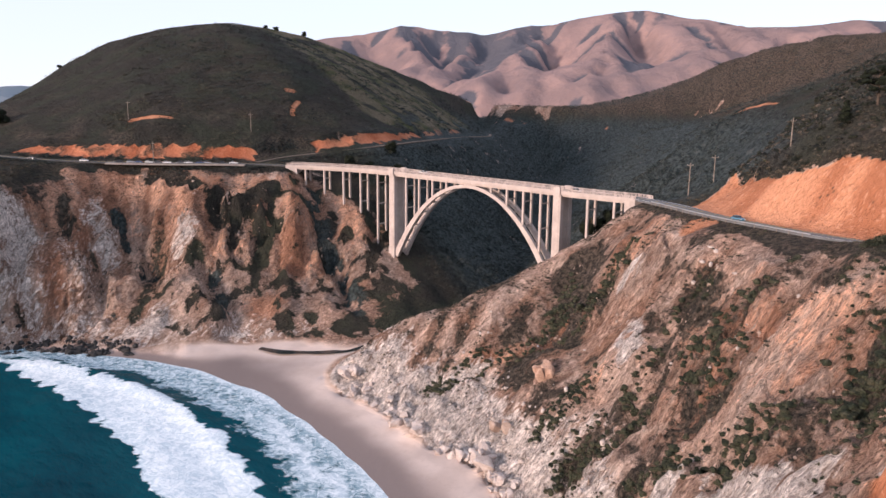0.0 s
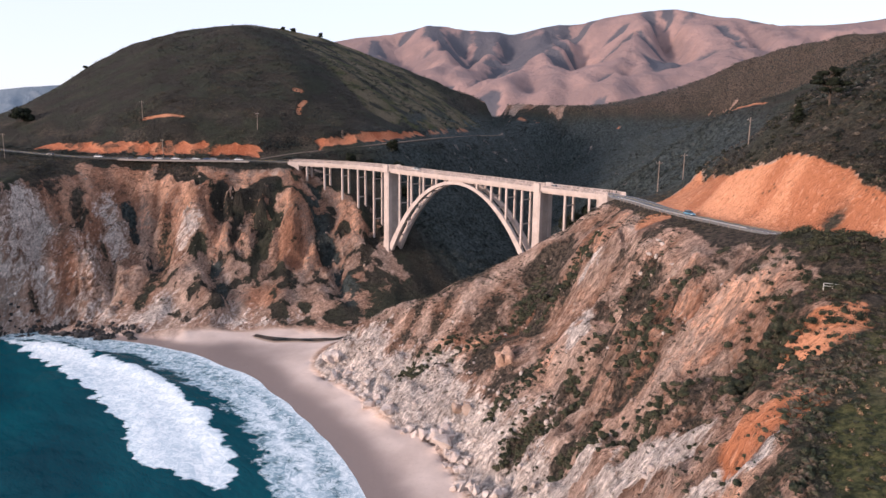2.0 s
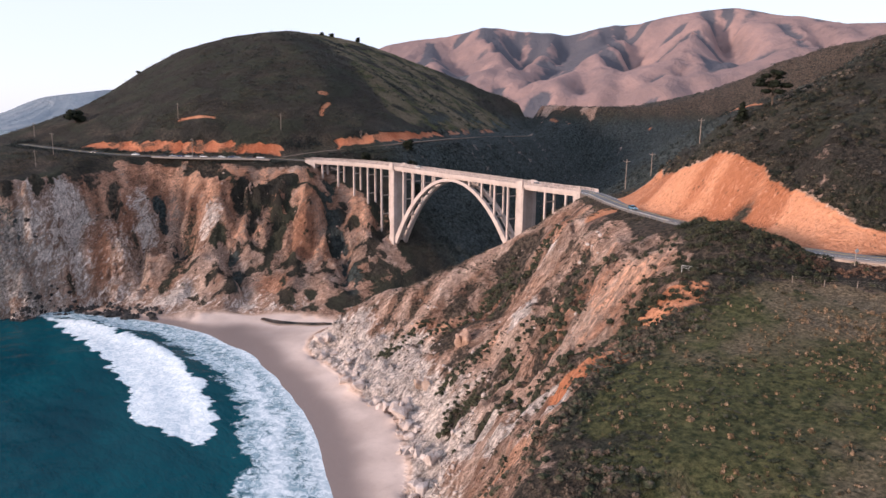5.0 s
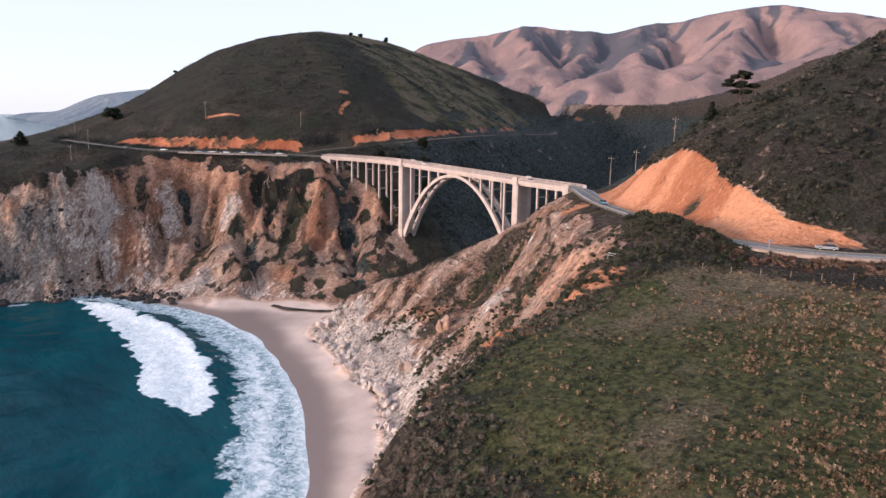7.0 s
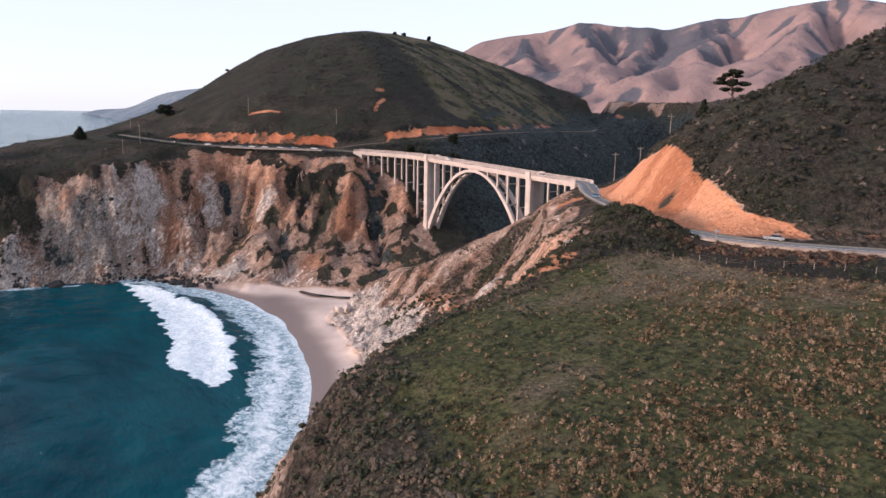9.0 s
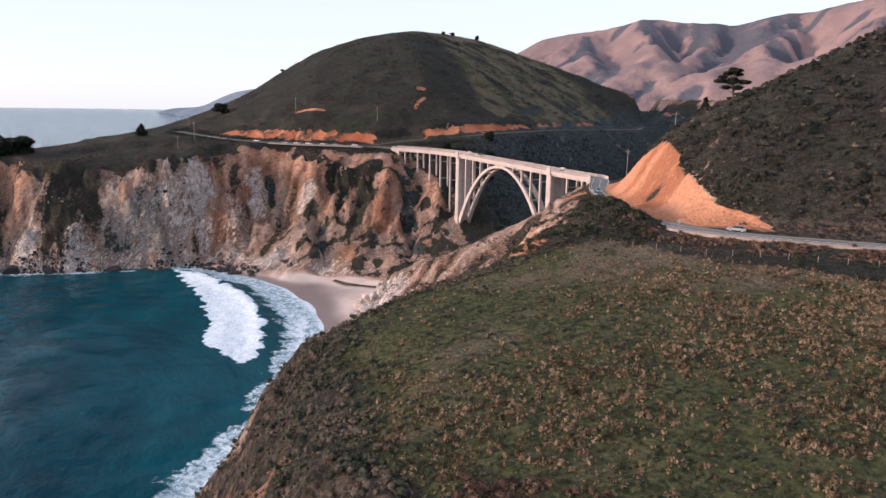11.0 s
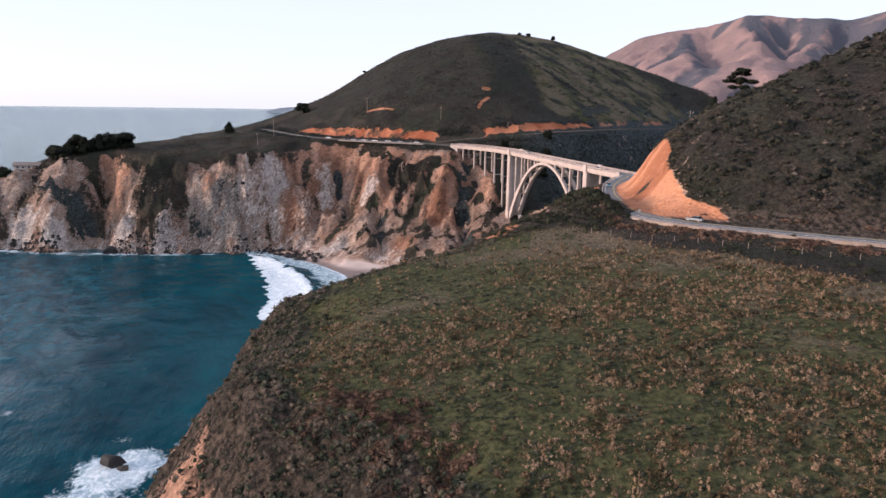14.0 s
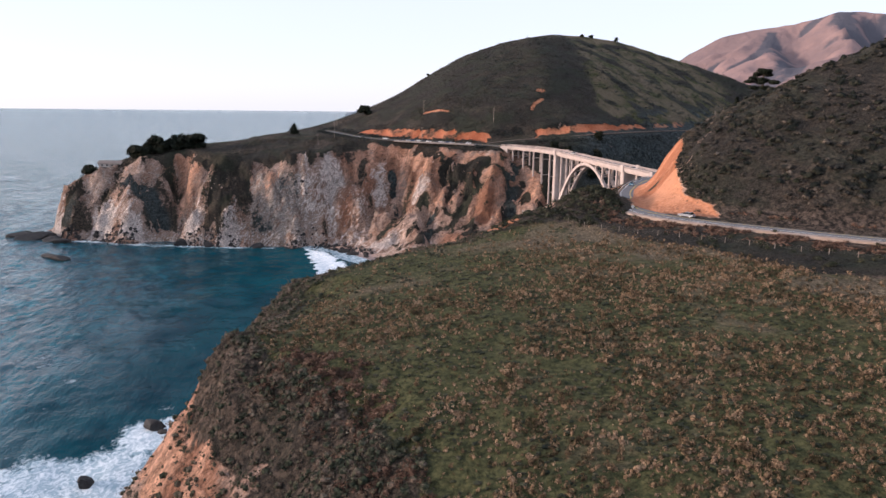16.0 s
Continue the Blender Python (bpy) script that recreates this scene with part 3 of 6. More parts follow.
    soil = m.mix(m.math("MULTIPLY", m.ramp(pits, 0.24, 0.12), m.math("MULTIPLY", m.ramp(m.noise(0.12, 3, 0.5, v), 0.48, 0.62), 0.75)), soil, (0.10, 0.065, 0.045))
    soil = m.mix(fleck, soil, m.mix(1.0, soil, (0.78, 0.62, 0.58), "MULTIPLY"))
    col = m.mix(m.ramp(m.math("ADD", raw, m.math("MULTIPLY", m.math("SUBTRACT", m.noise(0.9, 4, 0.6, v), 0.5), 0.5)), 0.32, 0.66), col, soil)
    # meadow
    tuft = m.noise(0.8, 6, 0.75, v)
    grass = m.mix(m.ramp(tuft, 0.35, 0.65), (0.022, 0.029, 0.013), (0.104, 0.100, 0.044))
    straw = m.mix(m.ramp(m.noise(1.7, 5, 0.7, v), 0.35, 0.7), (0.060, 0.048, 0.032), (0.230, 0.180, 0.120))
    grass = m.mix(m.math("MULTIPLY", m.ramp(m.math("ADD", m.noise(0.10, 6, 0.65, v), m.math("MULTIPLY", m.math("SUBTRACT", dry, 0.5), 0.30)), 0.42, 0.60), dry), grass, straw)
    col = m.mix(blurred(green, 0.35, 0.65), col, grass)
    # sand
    grains = m.noise(0.09, 4, 0.5, v)
    beach = m.mix(m.ramp(grains, 0.3, 0.7), (0.50, 0.395, 0.345), (0.62, 0.50, 0.44))
    beach = m.mix(m.math("MULTIPLY", m.ramp(m.noise(0.6, 4, 0.6, v), 0.5, 0.8), 0.25), beach, (0.33, 0.25, 0.215))
    beach = m.mix(wet, beach, (0.225, 0.175, 0.16))
    col = m.mix(sand, col, beach)
    m.color(col)
    h = m.math("ADD", m.math("MULTIPLY", mid, 1.6), m.math("ADD", m.math("MULTIPLY", fine, 0.9), m.math("MULTIPLY", has, 0.4)))
    h = m.math("SUBTRACT", h, m.math("MULTIPLY", d1, 0.35))
    h = m.math("ADD", h, m.math("MULTIPLY", m.math("ADD", flow, m.math("MULTIPLY", thread, 0.6)), m.ramp(veg, 0.75, 0.45)))
    h = m.math("ADD", h, m.math("MULTIPLY", m.ramp(crease, 0.0, 0.04), 0.3))
    h = m.math("MULTIPLY", h, m.math("SUBTRACT", 1.0, m.math("MAXIMUM", m.math("MULTIPLY", green, 0.7), m.math("MULTIPLY", raw, 0.93))))
    h = m.math("MULTIPLY", h, m.math("SUBTRACT", 1.0, m.math("MULTIPLY", sand, 0.97)))
    h = m.math("ADD", h, m.math("MULTIPLY", m.math("MULTIPLY", raw, rill), -1.0))
    m.bump(h, 1.0, 1.6)
    r = m.math("SUBTRACT", 0.95, m.math("MULTIPLY", m.math("MULTIPLY", sand, wet), 0.55))
    m.put(m.b.inputs["Roughness"], r)
    return m.m


def sea_material():
    m = Mat("sea", 0.2, 0, 0.06)
    foam, shallow, chop, _ = m.attr("foam")
    v = m.place()
    lace = m.noise(0.33, 7, 0.72, m.place((1.0, 1.3, 1.0)), 1.2)
    cell = m.cells(0.42, m.place((1.0, 1.0, 1.0)))
    f = m.math("ADD", m.math("MULTIPLY", lace, 0.75), m.math("MULTIPLY", cell, 0.25))
    mask = m.ramp(m.math("ADD", f, m.math("SUBTRACT", m.math("MULTIPLY", foam, 1.15), 1.0)), -0.15, 0.14)
    m.put(m.b.inputs["Specular IOR Level"], m.math("ADD", 0.03, m.math("MULTIPLY", chop, m.math("ADD", 0.22, m.math("MULTIPLY", m.ramp(m.noise(0.022, 4, 0.6, m.place((0.6, 1.4, 1.0)), 1.0), 0.42, 0.66), 0.65)))))
    deep = m.mix(m.ramp(m.noise(0.02, 4, 0.6, v), 0.3, 0.7), (0.0004, 0.028, 0.043), (0.0010, 0.056, 0.075))
    water = m.mix(shallow, deep, (0.004, 0.065, 0.085))
    water = m.mix(chop, water, m.mix(m.ramp(m.noise(0.12, 5, 0.65, m.place((0.45, 1.0, 1.0)), 0.6), 0.42, 0.66), (0.0015, 0.040, 0.064), (0.008, 0.115, 0.155)))
    white = m.mix(m.ramp(lace, 0.35, 0.65), (0.50, 0.60, 0.66), (0.83, 0.87, 0.89))
    white = m.mix(m.ramp(foam, 0.42, 0.85), m.mix(m.ramp(lace, 0.42, 0.62), (0.20, 0.32, 0.38), (0.62, 0.70, 0.74)), white)
    m.color(m.mix(mask, water, white))
    m.put(m.b.inputs["Roughness"], m.math("ADD", 0.12, m.math("MULTIPLY", mask, 0.7)))
    m.b.inputs["IOR"].default_value = 1.33
    wind = m.place((0.55, 1.0, 1.0))
    h = m.math("ADD", m.math("MULTIPLY", m.noise(0.18, 4, 0.6, wind), 1.8), m.math("MULTIPLY", m.noise(0.9, 4, 0.6, wind), 0.22))
    h = m.math("ADD", h, m.math("MULTIPLY", m.noise(0.055, 3, 0.5, m.place((0.4, 1.0, 1.0)), 0.2), 2.4))
    h = m.math("MULTIPLY", h, m.math("MULTIPLY", m.math("ADD", 0.30, m.math("MULTIPLY", chop, 0.70)), m.math("SUBTRACT", 1.0, m.math("MULTIPLY", mask, 0.6))))
    m.bump(m.math("ADD", h, m.math("MULTIPLY", mask, 0.5)), 0.9, 1.6)
    return m.m


MAT = {
    "ground": ground_material(),
    "sea": sea_material(),
    "concrete": two_tone("concrete", (0.38, 0.315, 0.285), (0.55, 0.46, 0.42), 2.0, 0.85, bump=0.15, dist=0.05),
    # slightly darker concrete for tower walls, arch struts and braces
    "concrete_dark": two_tone("darker_concrete", (0.33, 0.28, 0.25), (0.48, 0.41, 0.37), 2.0, 0.88, bump=0.2, dist=0.05),
    "asphalt": two_tone("asphalt", (0.11, 0.112, 0.118), (0.19, 0.188, 0.19), 1.5, 0.85, bump=0.1),
    "asphalt_dark": two_tone("old_asphalt", (0.055, 0.054, 0.055), (0.11, 0.105, 0.10), 1.5, 0.9, bump=0.1),
    "mountain": None,
}


# ---------------------------------------------------------------- ground, sea, mountains
def steps(*spans):
    out = []
    for a, b, h in spans:
        out.append(np.arange(a, b, (b - a) / max(1, round((b - a) / h))))
    return np.concatenate(out + [[spans[-1][1]]])


def spot_at(x, y, cx, cy, r, n1, n2):
    """1 on a ragged patch of about that radius."""
    return smooth(1.55, 0.15, (np.hypot(x - cx, y - cy) + 0.40 * r * n1 + 0.3 * r * n2) / r)


def lee_at(x, y):
    """The grassy inland side of the northern hill."""
    return smooth(4, 22, y - 66 + 0.25 * (x + 104)) * smooth(-60, -90, x) * smooth(-440, -380, x) * smooth(320, 260, y) * smooth(90, 97, base_at(x, y))


def label_ground(me, x, y, z):
    s = steep_at(x, y)
    b = base_at(x, y)
    n1, n2 = fbm(x, y, 26, 4, 41), fbm(x, y, 9, 3, 47)
    road = near_road(x, y)
    north = smooth(30, -20, x + 0.3 * y) * smooth(40, -10, y)          # the cliff north of the creek
    south = smooth(40, 60, x) * smooth(20, -20, y)
    # raw orange soil: road cuts, upper part of the northern cliff, slides on the southern slope
    cut_s, cut_n, cut_o = soft_inside(x, y, CUT_SOUTH, 0.5), soft_inside(x, y, CUT_NORTH, 2.6, 53) * (0.45 + 0.55 * smooth(-0.7, 0.1, n1 + n2)), soft_inside(x, y, CUT_OLD, 2.2, 57) * (0.45 + 0.55 * smooth(-0.7, 0.1, n1 + n2))
    marks = smooth(4.5, 2.5, np.hypot(x + 135, y - 37)) + band(x, y, [(-122, 34), (-117, 26), (-112, 22)], 2.2) + 0.8 * band(x, y, [(-163, -58), (-152, -48), (-146, -42)], 3.0) + 0.7 * band(x, y, [(110, 150), (124, 148), (140, 142)], 4.0)
    marks = marks + 0.6 * band(x, y, [(-205, 372), (-150, 402), (-100, 440)], 5.0) * smooth(0, 0.4, n2)
    marks = marks + 0.55 * band(x, y, [(-90, 108), (-100, 140), (-118, 183), (-147, 223)], 9.0) * smooth(-0.2, 0.4, n1 + n2) * smooth(88, 91, b)
    upper = north * smooth(0.35, 0.8, s) * smooth(30, 58, z + 9 * n1) * smooth(-205, -120, y) * smooth(16, -2, y)
    slide = south * smooth(0.4, 0.8, s) * smooth(0.05, 0.55, n1 + 0.4 * n2) * smooth(12, 26, z) * smooth(76, 71, z) * smooth(248, 236, x) * 0.55
    scar = 0.9 * smooth(8, 5, np.hypot(x - 251, y + 117) + 2 * n2) + 0.9 * smooth(7, 4, np.hypot(x - 252, (y + 144) * 0.8) + 2 * n2) + 0.8 * smooth(8, 4, np.hypot(x - 178, y + 40) + 2 * n2)
    def spot(cx, cy, r):
        return spot_at(x, y, cx, cy, r, n1, n2)

    tilt = smooth(0.3, 0.6, s)
    # shade painted on hollows and slabs of the northern cliff, its white feet, and the rust along its rim
    shade_slab = np.maximum.reduce([band(x, y, [(-104, -96.5), (-74, -95)], 5.5), 0.9 * band(x, y, [(-82, -114.5), (-63, -116.5)], 4.0), band(x, y, [(-106, -184), (-99, -174.5), (-92, -166.5), (-84, -164)], 5.0),
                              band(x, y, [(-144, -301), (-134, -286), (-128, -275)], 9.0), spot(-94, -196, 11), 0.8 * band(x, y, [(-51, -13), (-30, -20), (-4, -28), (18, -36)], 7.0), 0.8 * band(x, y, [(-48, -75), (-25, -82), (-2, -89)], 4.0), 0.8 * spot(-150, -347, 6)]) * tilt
    bushy = np.maximum.reduce([band(x, y, [(-121, -81), (-96, -66), (-82, -61)], 8.0), spot(-62, -57, 10), band(x, y, [(-60, -50), (-57, -34)], 9.0), 0.8 * spot(-109, -230, 13), 0.8 * spot(-140, -238, 9), 0.7 * spot(-25, -95, 6)])
    chalk = np.maximum.reduce([0.9 * spot(-152, -359, 10), spot(-134, -320, 13), 0.9 * spot(-117, -295, 9), 0.8 * spot(-106, -249, 10), 0.8 * spot(-93, -221, 10), 0.9 * spot(-42, -110, 10), 0.9 * spot(-11, -88, 7), 0.9 * spot(12, -67, 7), 0.75 * spot(-104, -143, 12), 0.55 * spot(-97, -160, 12), 0.6 * spot(-86, -146, 9), 0.7 * spot(-106, -107, 7)]) * tilt
    rusty = np.maximum.reduce([0.95 * spot(-130, -107, 10), 0.95 * band(x, y, [(-112, -89), (-93, -76), (-68, -66)], 7.0), 0.9 * spot(-56, -68, 8), 0.9 * spot(-15, -68, 11), 0.8 * spot(-30, -39, 12), 0.9 * spot(-152, -254, 10), 0.8 * spot(-106, -190, 6), 0.75 * band(x, y, [(-106, -108), (-86, -132), (-84, -142)], 4.5)])
    stains = np.maximum.reduce([spot(-115, -92, 14), spot(-84, -67, 12), spot(-74, -71, 9), 0.8 * spot(-89, -135, 9), 0.8 * spot(-16, -70, 9), 0.7 * spot(-25, -6, 16), 0.8 * spot(-136, -255, 12), 0.6 * spot(-40, -30, 12),
                                0.8 * spot(30, -48, 7), 0.9 * band(x, y, [(142, -52), (132, -60), (116, -73)], 7.0), 0.65 * spot(155, -35, 13), 0.6 * spot(231, -102, 9), 0.6 * spot(222, -92, 6), 0.6 * spot(205, -90, 12), 0.3 * spot(345, -192, 16), 0.9 * spot(248, -155, 8), 0.5 * spot(231, -102, 10), 0.4 * spot(222, -104, 8), 0.45 * spot(200, -97, 6), rusty, 0.95 * band(x, y, [(312, -200), (330, -198), (350, -193), (372, -186)], 9.0)]) * tilt
    lumps = smooth(-0.3, 0.3, n1 + 0.5 * n2 + 0.15)
    orange = np.maximum.reduce([upper * (0.30 + 0.42 * lumps), slide, stains])
    rim = -100 + np.maximum(0, x - 268) * 0.50 + 5 * n1
    field = smooth(254, 264, x + 4 * n2) * smooth(3, -5, y - rim) * smooth(0.60, 0.36, s) * smooth(58, 63, b + 2 * n2 + 2.0 * n1)
    lee = lee_at(x, y) * smooth(-0.75, 0.15, n1 + 0.4 * n2 + 0.45 * on_fine(RILL_A, x, y))
    field = np.maximum(field, 0.95 * lee)
    sand = smooth(5.5, 3.6, z + 0.5 * n2) * smooth(0.42, 0.25, s) * smooth(-95, -70, x) * smooth(235, 215, x) * smooth(40, -20, y)
    pale = smooth(24, 9, z + 7 * n1) * smooth(0.2, 0.45, s) * np.maximum(1.15 * south * smooth(235, 190, x), 0.45 * north * smooth(-150, -110, x) * smooth(16, 7, z))
    pale = np.maximum.reduce([pale, 0.8 * band(x, y, [(158, -46), (164, -57), (176, -79)], 5.5) * smooth(-0.5, 0.1, n2 + n1), 0.95 * band(x, y, [(185, -119), (212, -124), (237, -139), (250, -150)], 8.0) * smooth(-0.6, 0.0, n2 + n1), 0.9 * spot_at(x, y, 173, -104, 11, n1, n2), 0.7 * spot_at(x, y, -93, -108, 9, n1, n2), 0.6 * spot_at(x, y, -66, -80, 10, n1, n2), 0.45 * spot_at(x, y, -128, -300, 12, n1, n2), 0.55 * spot_at(x, y, -94, -150, 17, n1, n2) * smooth(-0.4, 0.3, n2 + n1), 0.45 * spot_at(x, y, -84, -124, 13, n1, n2)])
    pale = np.maximum(pale, chalk)
    pale = np.maximum(pale, smooth(25, 9, z + 8 * n1) * smooth(0.5, 0.9, s) * smooth(-95, -105, x) * smooth(-190, -230, y) * 0.3)
    cliffs = smooth(0.35, 0.8, s)
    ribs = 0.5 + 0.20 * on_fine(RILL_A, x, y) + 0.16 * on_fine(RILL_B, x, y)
    gully = on_fine(GULLY, x, y)
    # canyon mask: its walls are tinted dark and bluish, as in shade
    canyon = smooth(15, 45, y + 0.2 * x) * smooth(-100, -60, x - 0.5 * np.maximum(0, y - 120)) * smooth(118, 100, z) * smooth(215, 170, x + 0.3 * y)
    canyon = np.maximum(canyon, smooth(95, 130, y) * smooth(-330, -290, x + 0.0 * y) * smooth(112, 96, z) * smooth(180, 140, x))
    paint(me, "relief", np.maximum.reduce([cut_s - 0.85 * spot(233, -56, 4.5), cut_n, cut_o, marks, scar]), 0.5 + (ribs - 0.5) * cliffs, np.maximum(cut_n, cut_o), np.maximum(0.85 * canyon, 0.9 * shade_slab))
    paint(me, "kinds", orange, field, sand, pale * (1 - sand))
    seaward = smooth(12, -6, y) * smooth(80, 72, z)
    cliff = smooth(0.42, 0.95, s) * (0.12 + 0.88 * seaward)
    veg = 0.93 - 0.46 * cliff - 0.25 * orange - 0.5 * pale
    crag = np.maximum(smooth(45, 15, x + 0.3 * y) * smooth(40, -10, y) * smooth(0.30, 0.6, s) * smooth(76, 66, z) * smooth(10, -8, y), south * smooth(0.30, 0.6, s) * smooth(80, 72, z) * smooth(262, 246, x))
    veg = veg * (1 - crag) + crag * (np.where(x < 40, 0.24, 0.39) - 0.30 * pale)
    veg = veg + 0.25 * n1 + 0.22 * crag * n2
    veg = veg - 0.35 * stains + 0.55 * gully * (z > 12) * np.where(x > 50, 0.4, 0.08)
    # scrub on ledges; the patch at (-123, -272) also darkens a shaded hollow
    ledges = np.maximum.reduce([spot(-70, -58, 11), spot(-128, -100, 8), spot(-46, -42, 9), spot(-34, -92, 7), spot(-28, -58, 7), spot(-14, -30, 10), spot(-103, -118, 6), spot(-123, -272, 13), spot(-110, -222, 13),
                                spot(-134, -128, 9), spot(-92, -84, 6), spot(-58, -78, 5), spot(-148, -350, 8), spot(-2, -52, 8)])
    veg = np.maximum(veg, shade_slab * (0.44 + 0.35 * n2))
    veg = np.maximum(veg, bushy * (0.66 + 0.3 * n2))
    veg = veg + (0.40 + 0.2 * n2) * smooth(55, 66, z + 7 * n1) * smooth(-122, -150, y) * smooth(-60, -90, x)
    veg = veg - 0.5 * smooth(150, 240, x + 60 * south) * south * np.maximum.reduce([band(x, y, [(185, -120), (212, -126), (237, -141), (249, -151)], 9.0), band(x, y, [(222, -104), (232, -102)], 8.0)])
    veg = veg + (0.26 + 0.3 * n2) * ledges * smooth(0.0, 40, -x)
    upland = smooth(-60, -75, x) * smooth(78, 81, z) * (1 - smooth(9, 6, road))
    veg = np.maximum(veg, upland * (0.80 + 0.12 * n1))
    track = np.maximum(band(x, y, [(-252, 364), (-215, 388), (-178, 414)], 8), 0.7 * band(x, y, [(-66, 496), (-41, 512), (-18, 534)], 7)) * smooth(-0.5, 0.2, n2 + n1)
    veg = np.where(cut_s > 0.3, 0.7 * spot(233, -56, 5), veg - 0.9 * track) * smooth(3.5, 9, z + 2 * n2)
    veg = veg + 0.26 * smooth(256, 270, x) * smooth(44, 58, z) + 0.45 * smooth(285, 312, x) * smooth(-150, -165, y) * smooth(44, 58, z + 7 * n1 + 0.25 * (x - 335)) + (0.14 + 0.3 * n2) * crag * smooth(-66, -50, x) * smooth(30, 10, x)
    streaks = canyon * smooth(0.5, 1.4, on_fine(RILL_A, x, y) + 1.2 * n2)
    veg = veg - 0.30 * streaks * smooth(-0.4, 0.4, n1)
    far_face = smooth(-185, -215, y)
    veg = veg + 0.2 * far_face * crag
    grey = (0.7 - 0.3 * far_face) * north * cliff * smooth(-75, -125, x + 0.6 * (y + 130)) * smooth(66, 46, z + 8 * n1)
    grey = np.maximum.reduce([grey, 0.7 * streaks, 0.6 * spot(-97, -157, 17) * tilt, 0.8 * spot(-84, -168, 9) * tilt, 0.6 * spot(-108, -280, 30) * tilt])
    wet = smooth(2.0, 0.6, z + 0.25 * n1)
    brown = smooth(262, 275, x) * smooth(-104, -92, y - 0.5 * np.maximum(0, x - 268)) * smooth(12, 8, road) + 0.25 * smooth(150, 190, x) * smooth(-70, -50, y) * smooth(76, 82, z) + smooth(300, 420, y) * smooth(95, 120, z) + 0.5 * smooth(-60, -100, x) * smooth(125, 85, z) * smooth(-0.2, 0.5, n1 + 0.3 * n2) + 0.8 * south * smooth(262, 250, x) * smooth(82, 74, z) + 0.8 * smooth(256, 270, x) * smooth(-140, -160, y)
    dry = np.where(x < 0, np.maximum(lee * (0.75 + 0.5 * n1), 0.9 * brown + 0.25 * n1), 0) + (x >= 0) * np.where(field > 0.3, 0.18 + 0.5 * n1 + 0.3 * n2 + 0.7 * smooth(-142, -104, y - 0.5 * np.maximum(0, x - 268)), 0.9 * brown + 0.25 * n1)
    paint(me, "cover", veg, dry, grey, wet)


xs = steps((-760, -440, 9), (-440, -215, 3.2), (-215, 400, 1.25), (400, 470, 3), (470, 760, 10))
ys = steps((-560, -400, 12), (-400, -268, 2.6), (-268, 40, 1.25), (40, 320, 3.4), (320, 1000, 9))
me, gx, gy, gz = grid_mesh("ground", xs, ys, height)
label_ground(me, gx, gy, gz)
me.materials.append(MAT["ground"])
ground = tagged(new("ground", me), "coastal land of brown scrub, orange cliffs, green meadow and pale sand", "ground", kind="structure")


# the sea: one sheet to the horizon, with a breaking wave in the bay
BREAKER = curve_through([(-74, -165, 0), (-38, -148, 0), (12, -138, 0), (62, -140, 0), (103, -151, 0), (113, -159, 0)], 1.5)
SURGE = [(-78, -167), (-60, -157), (-38, -147), (12, -137), (62, -139), (102, -149), (114, -158), (103, -166), (78, -169), (45, -162), (5, -160), (-45, -163)]
WASH_EDGE = curve_through([(-80, -156, 0), (-50, -138, 0), (27, -131, 0), (78, -135, 0), (115, -145, 0), (138, -155, 0), (175, -163, 0), (210, -190, 0)], 1.5)
SHORE = curve_through(WATERLINE, 1.5)


def line_distance(x, y, line):
    d = np.full(x.shape, 1e9)
    where = np.zeros(x.shape)
    for k, (px, py, _) in enumerate(line):
        r = np.hypot(x - px, y - py)
        where = np.where(r < d, k / (len(line) - 1), where)
        d = np.minimum(d, r)
    return d, where


def sea_height(x, y):
    swell = 0.30 * np.sin((0.35 * x + 0.94 * y + 9 * fbm(x, y, 160, 2, 61)) / 5.2) * smooth(900, 300, np.hypot(x, y)) * smooth(-1.2, -5, base_at(x, y))
    swell = swell + 0.35 * fbm(x, y, 13, 3, 66) * smooth(1500, 300, np.hypot(x, y)) * smooth(-1.0, -5, base_at(x, y))
    d, w = line_distance(x + 2 * fbm(x, y, 14, 2, 69), y + 2 * fbm(x, y, 14, 2, 68), BREAKER)
    crest = 1.5 * np.exp(-((d / 5.5) ** 2)) * smooth(0, 0.15, w) * smooth(1.0, 0.8, w)
    r = np.hypot(x - 380, y + 220)
    far = np.where(r < 4500, 66.0 * np.clip((r - 1200) / 3300, 0, 1) ** 4, 105.15 - 0.0087 * r)      # the sheet lifts to the true horizon, which lies past its edge
    return swell + crest + far


xs = steps((-4900, -800, 320), (-800, -330, 14), (-330, -100, 3.0), (-100, 260, 1.6), (260, 420, 4), (420, 800, 20), (800, 4900, 320))
ys = steps((-4900, -700, 300), (-700, -400, 14), (-400, -230, 3.0), (-230, -85, 1.4), (-85, -60, 6), (-60, 4900, 500))
me, wx, wy, wz = grid_mesh("sea", xs, ys, sea_height)
depth = -base_at(wx, wy)
bx_, by_ = wx + 2 * fbm(wx, wy, 14, 2, 69), wy + 2 * fbm(wx, wy, 14, 2, 68)
d1, w1 = line_distance(bx_, by_, BREAKER)
d2, _ = line_distance(wx, wy, SHORE[::2])
side = fbm(wx, wy, 22, 3, 71)
d3, w3 = line_distance(wx, wy, WASH_EDGE[::2])
ragged = 5 * side + 2.5 * fbm(wx, wy, 6, 3, 73)
inner = d2 / (d2 + d3 + 1e-6)                                        # 0 on the shore, 1 on the outer edge of the wash
span = np.interp(w3, [0, 0.3, 0.6, 1.0], [12, 20, 22, 30])
wash = smooth(1.15, 0.85, (d2 + ragged) / span) * smooth(-110, -70, wx)
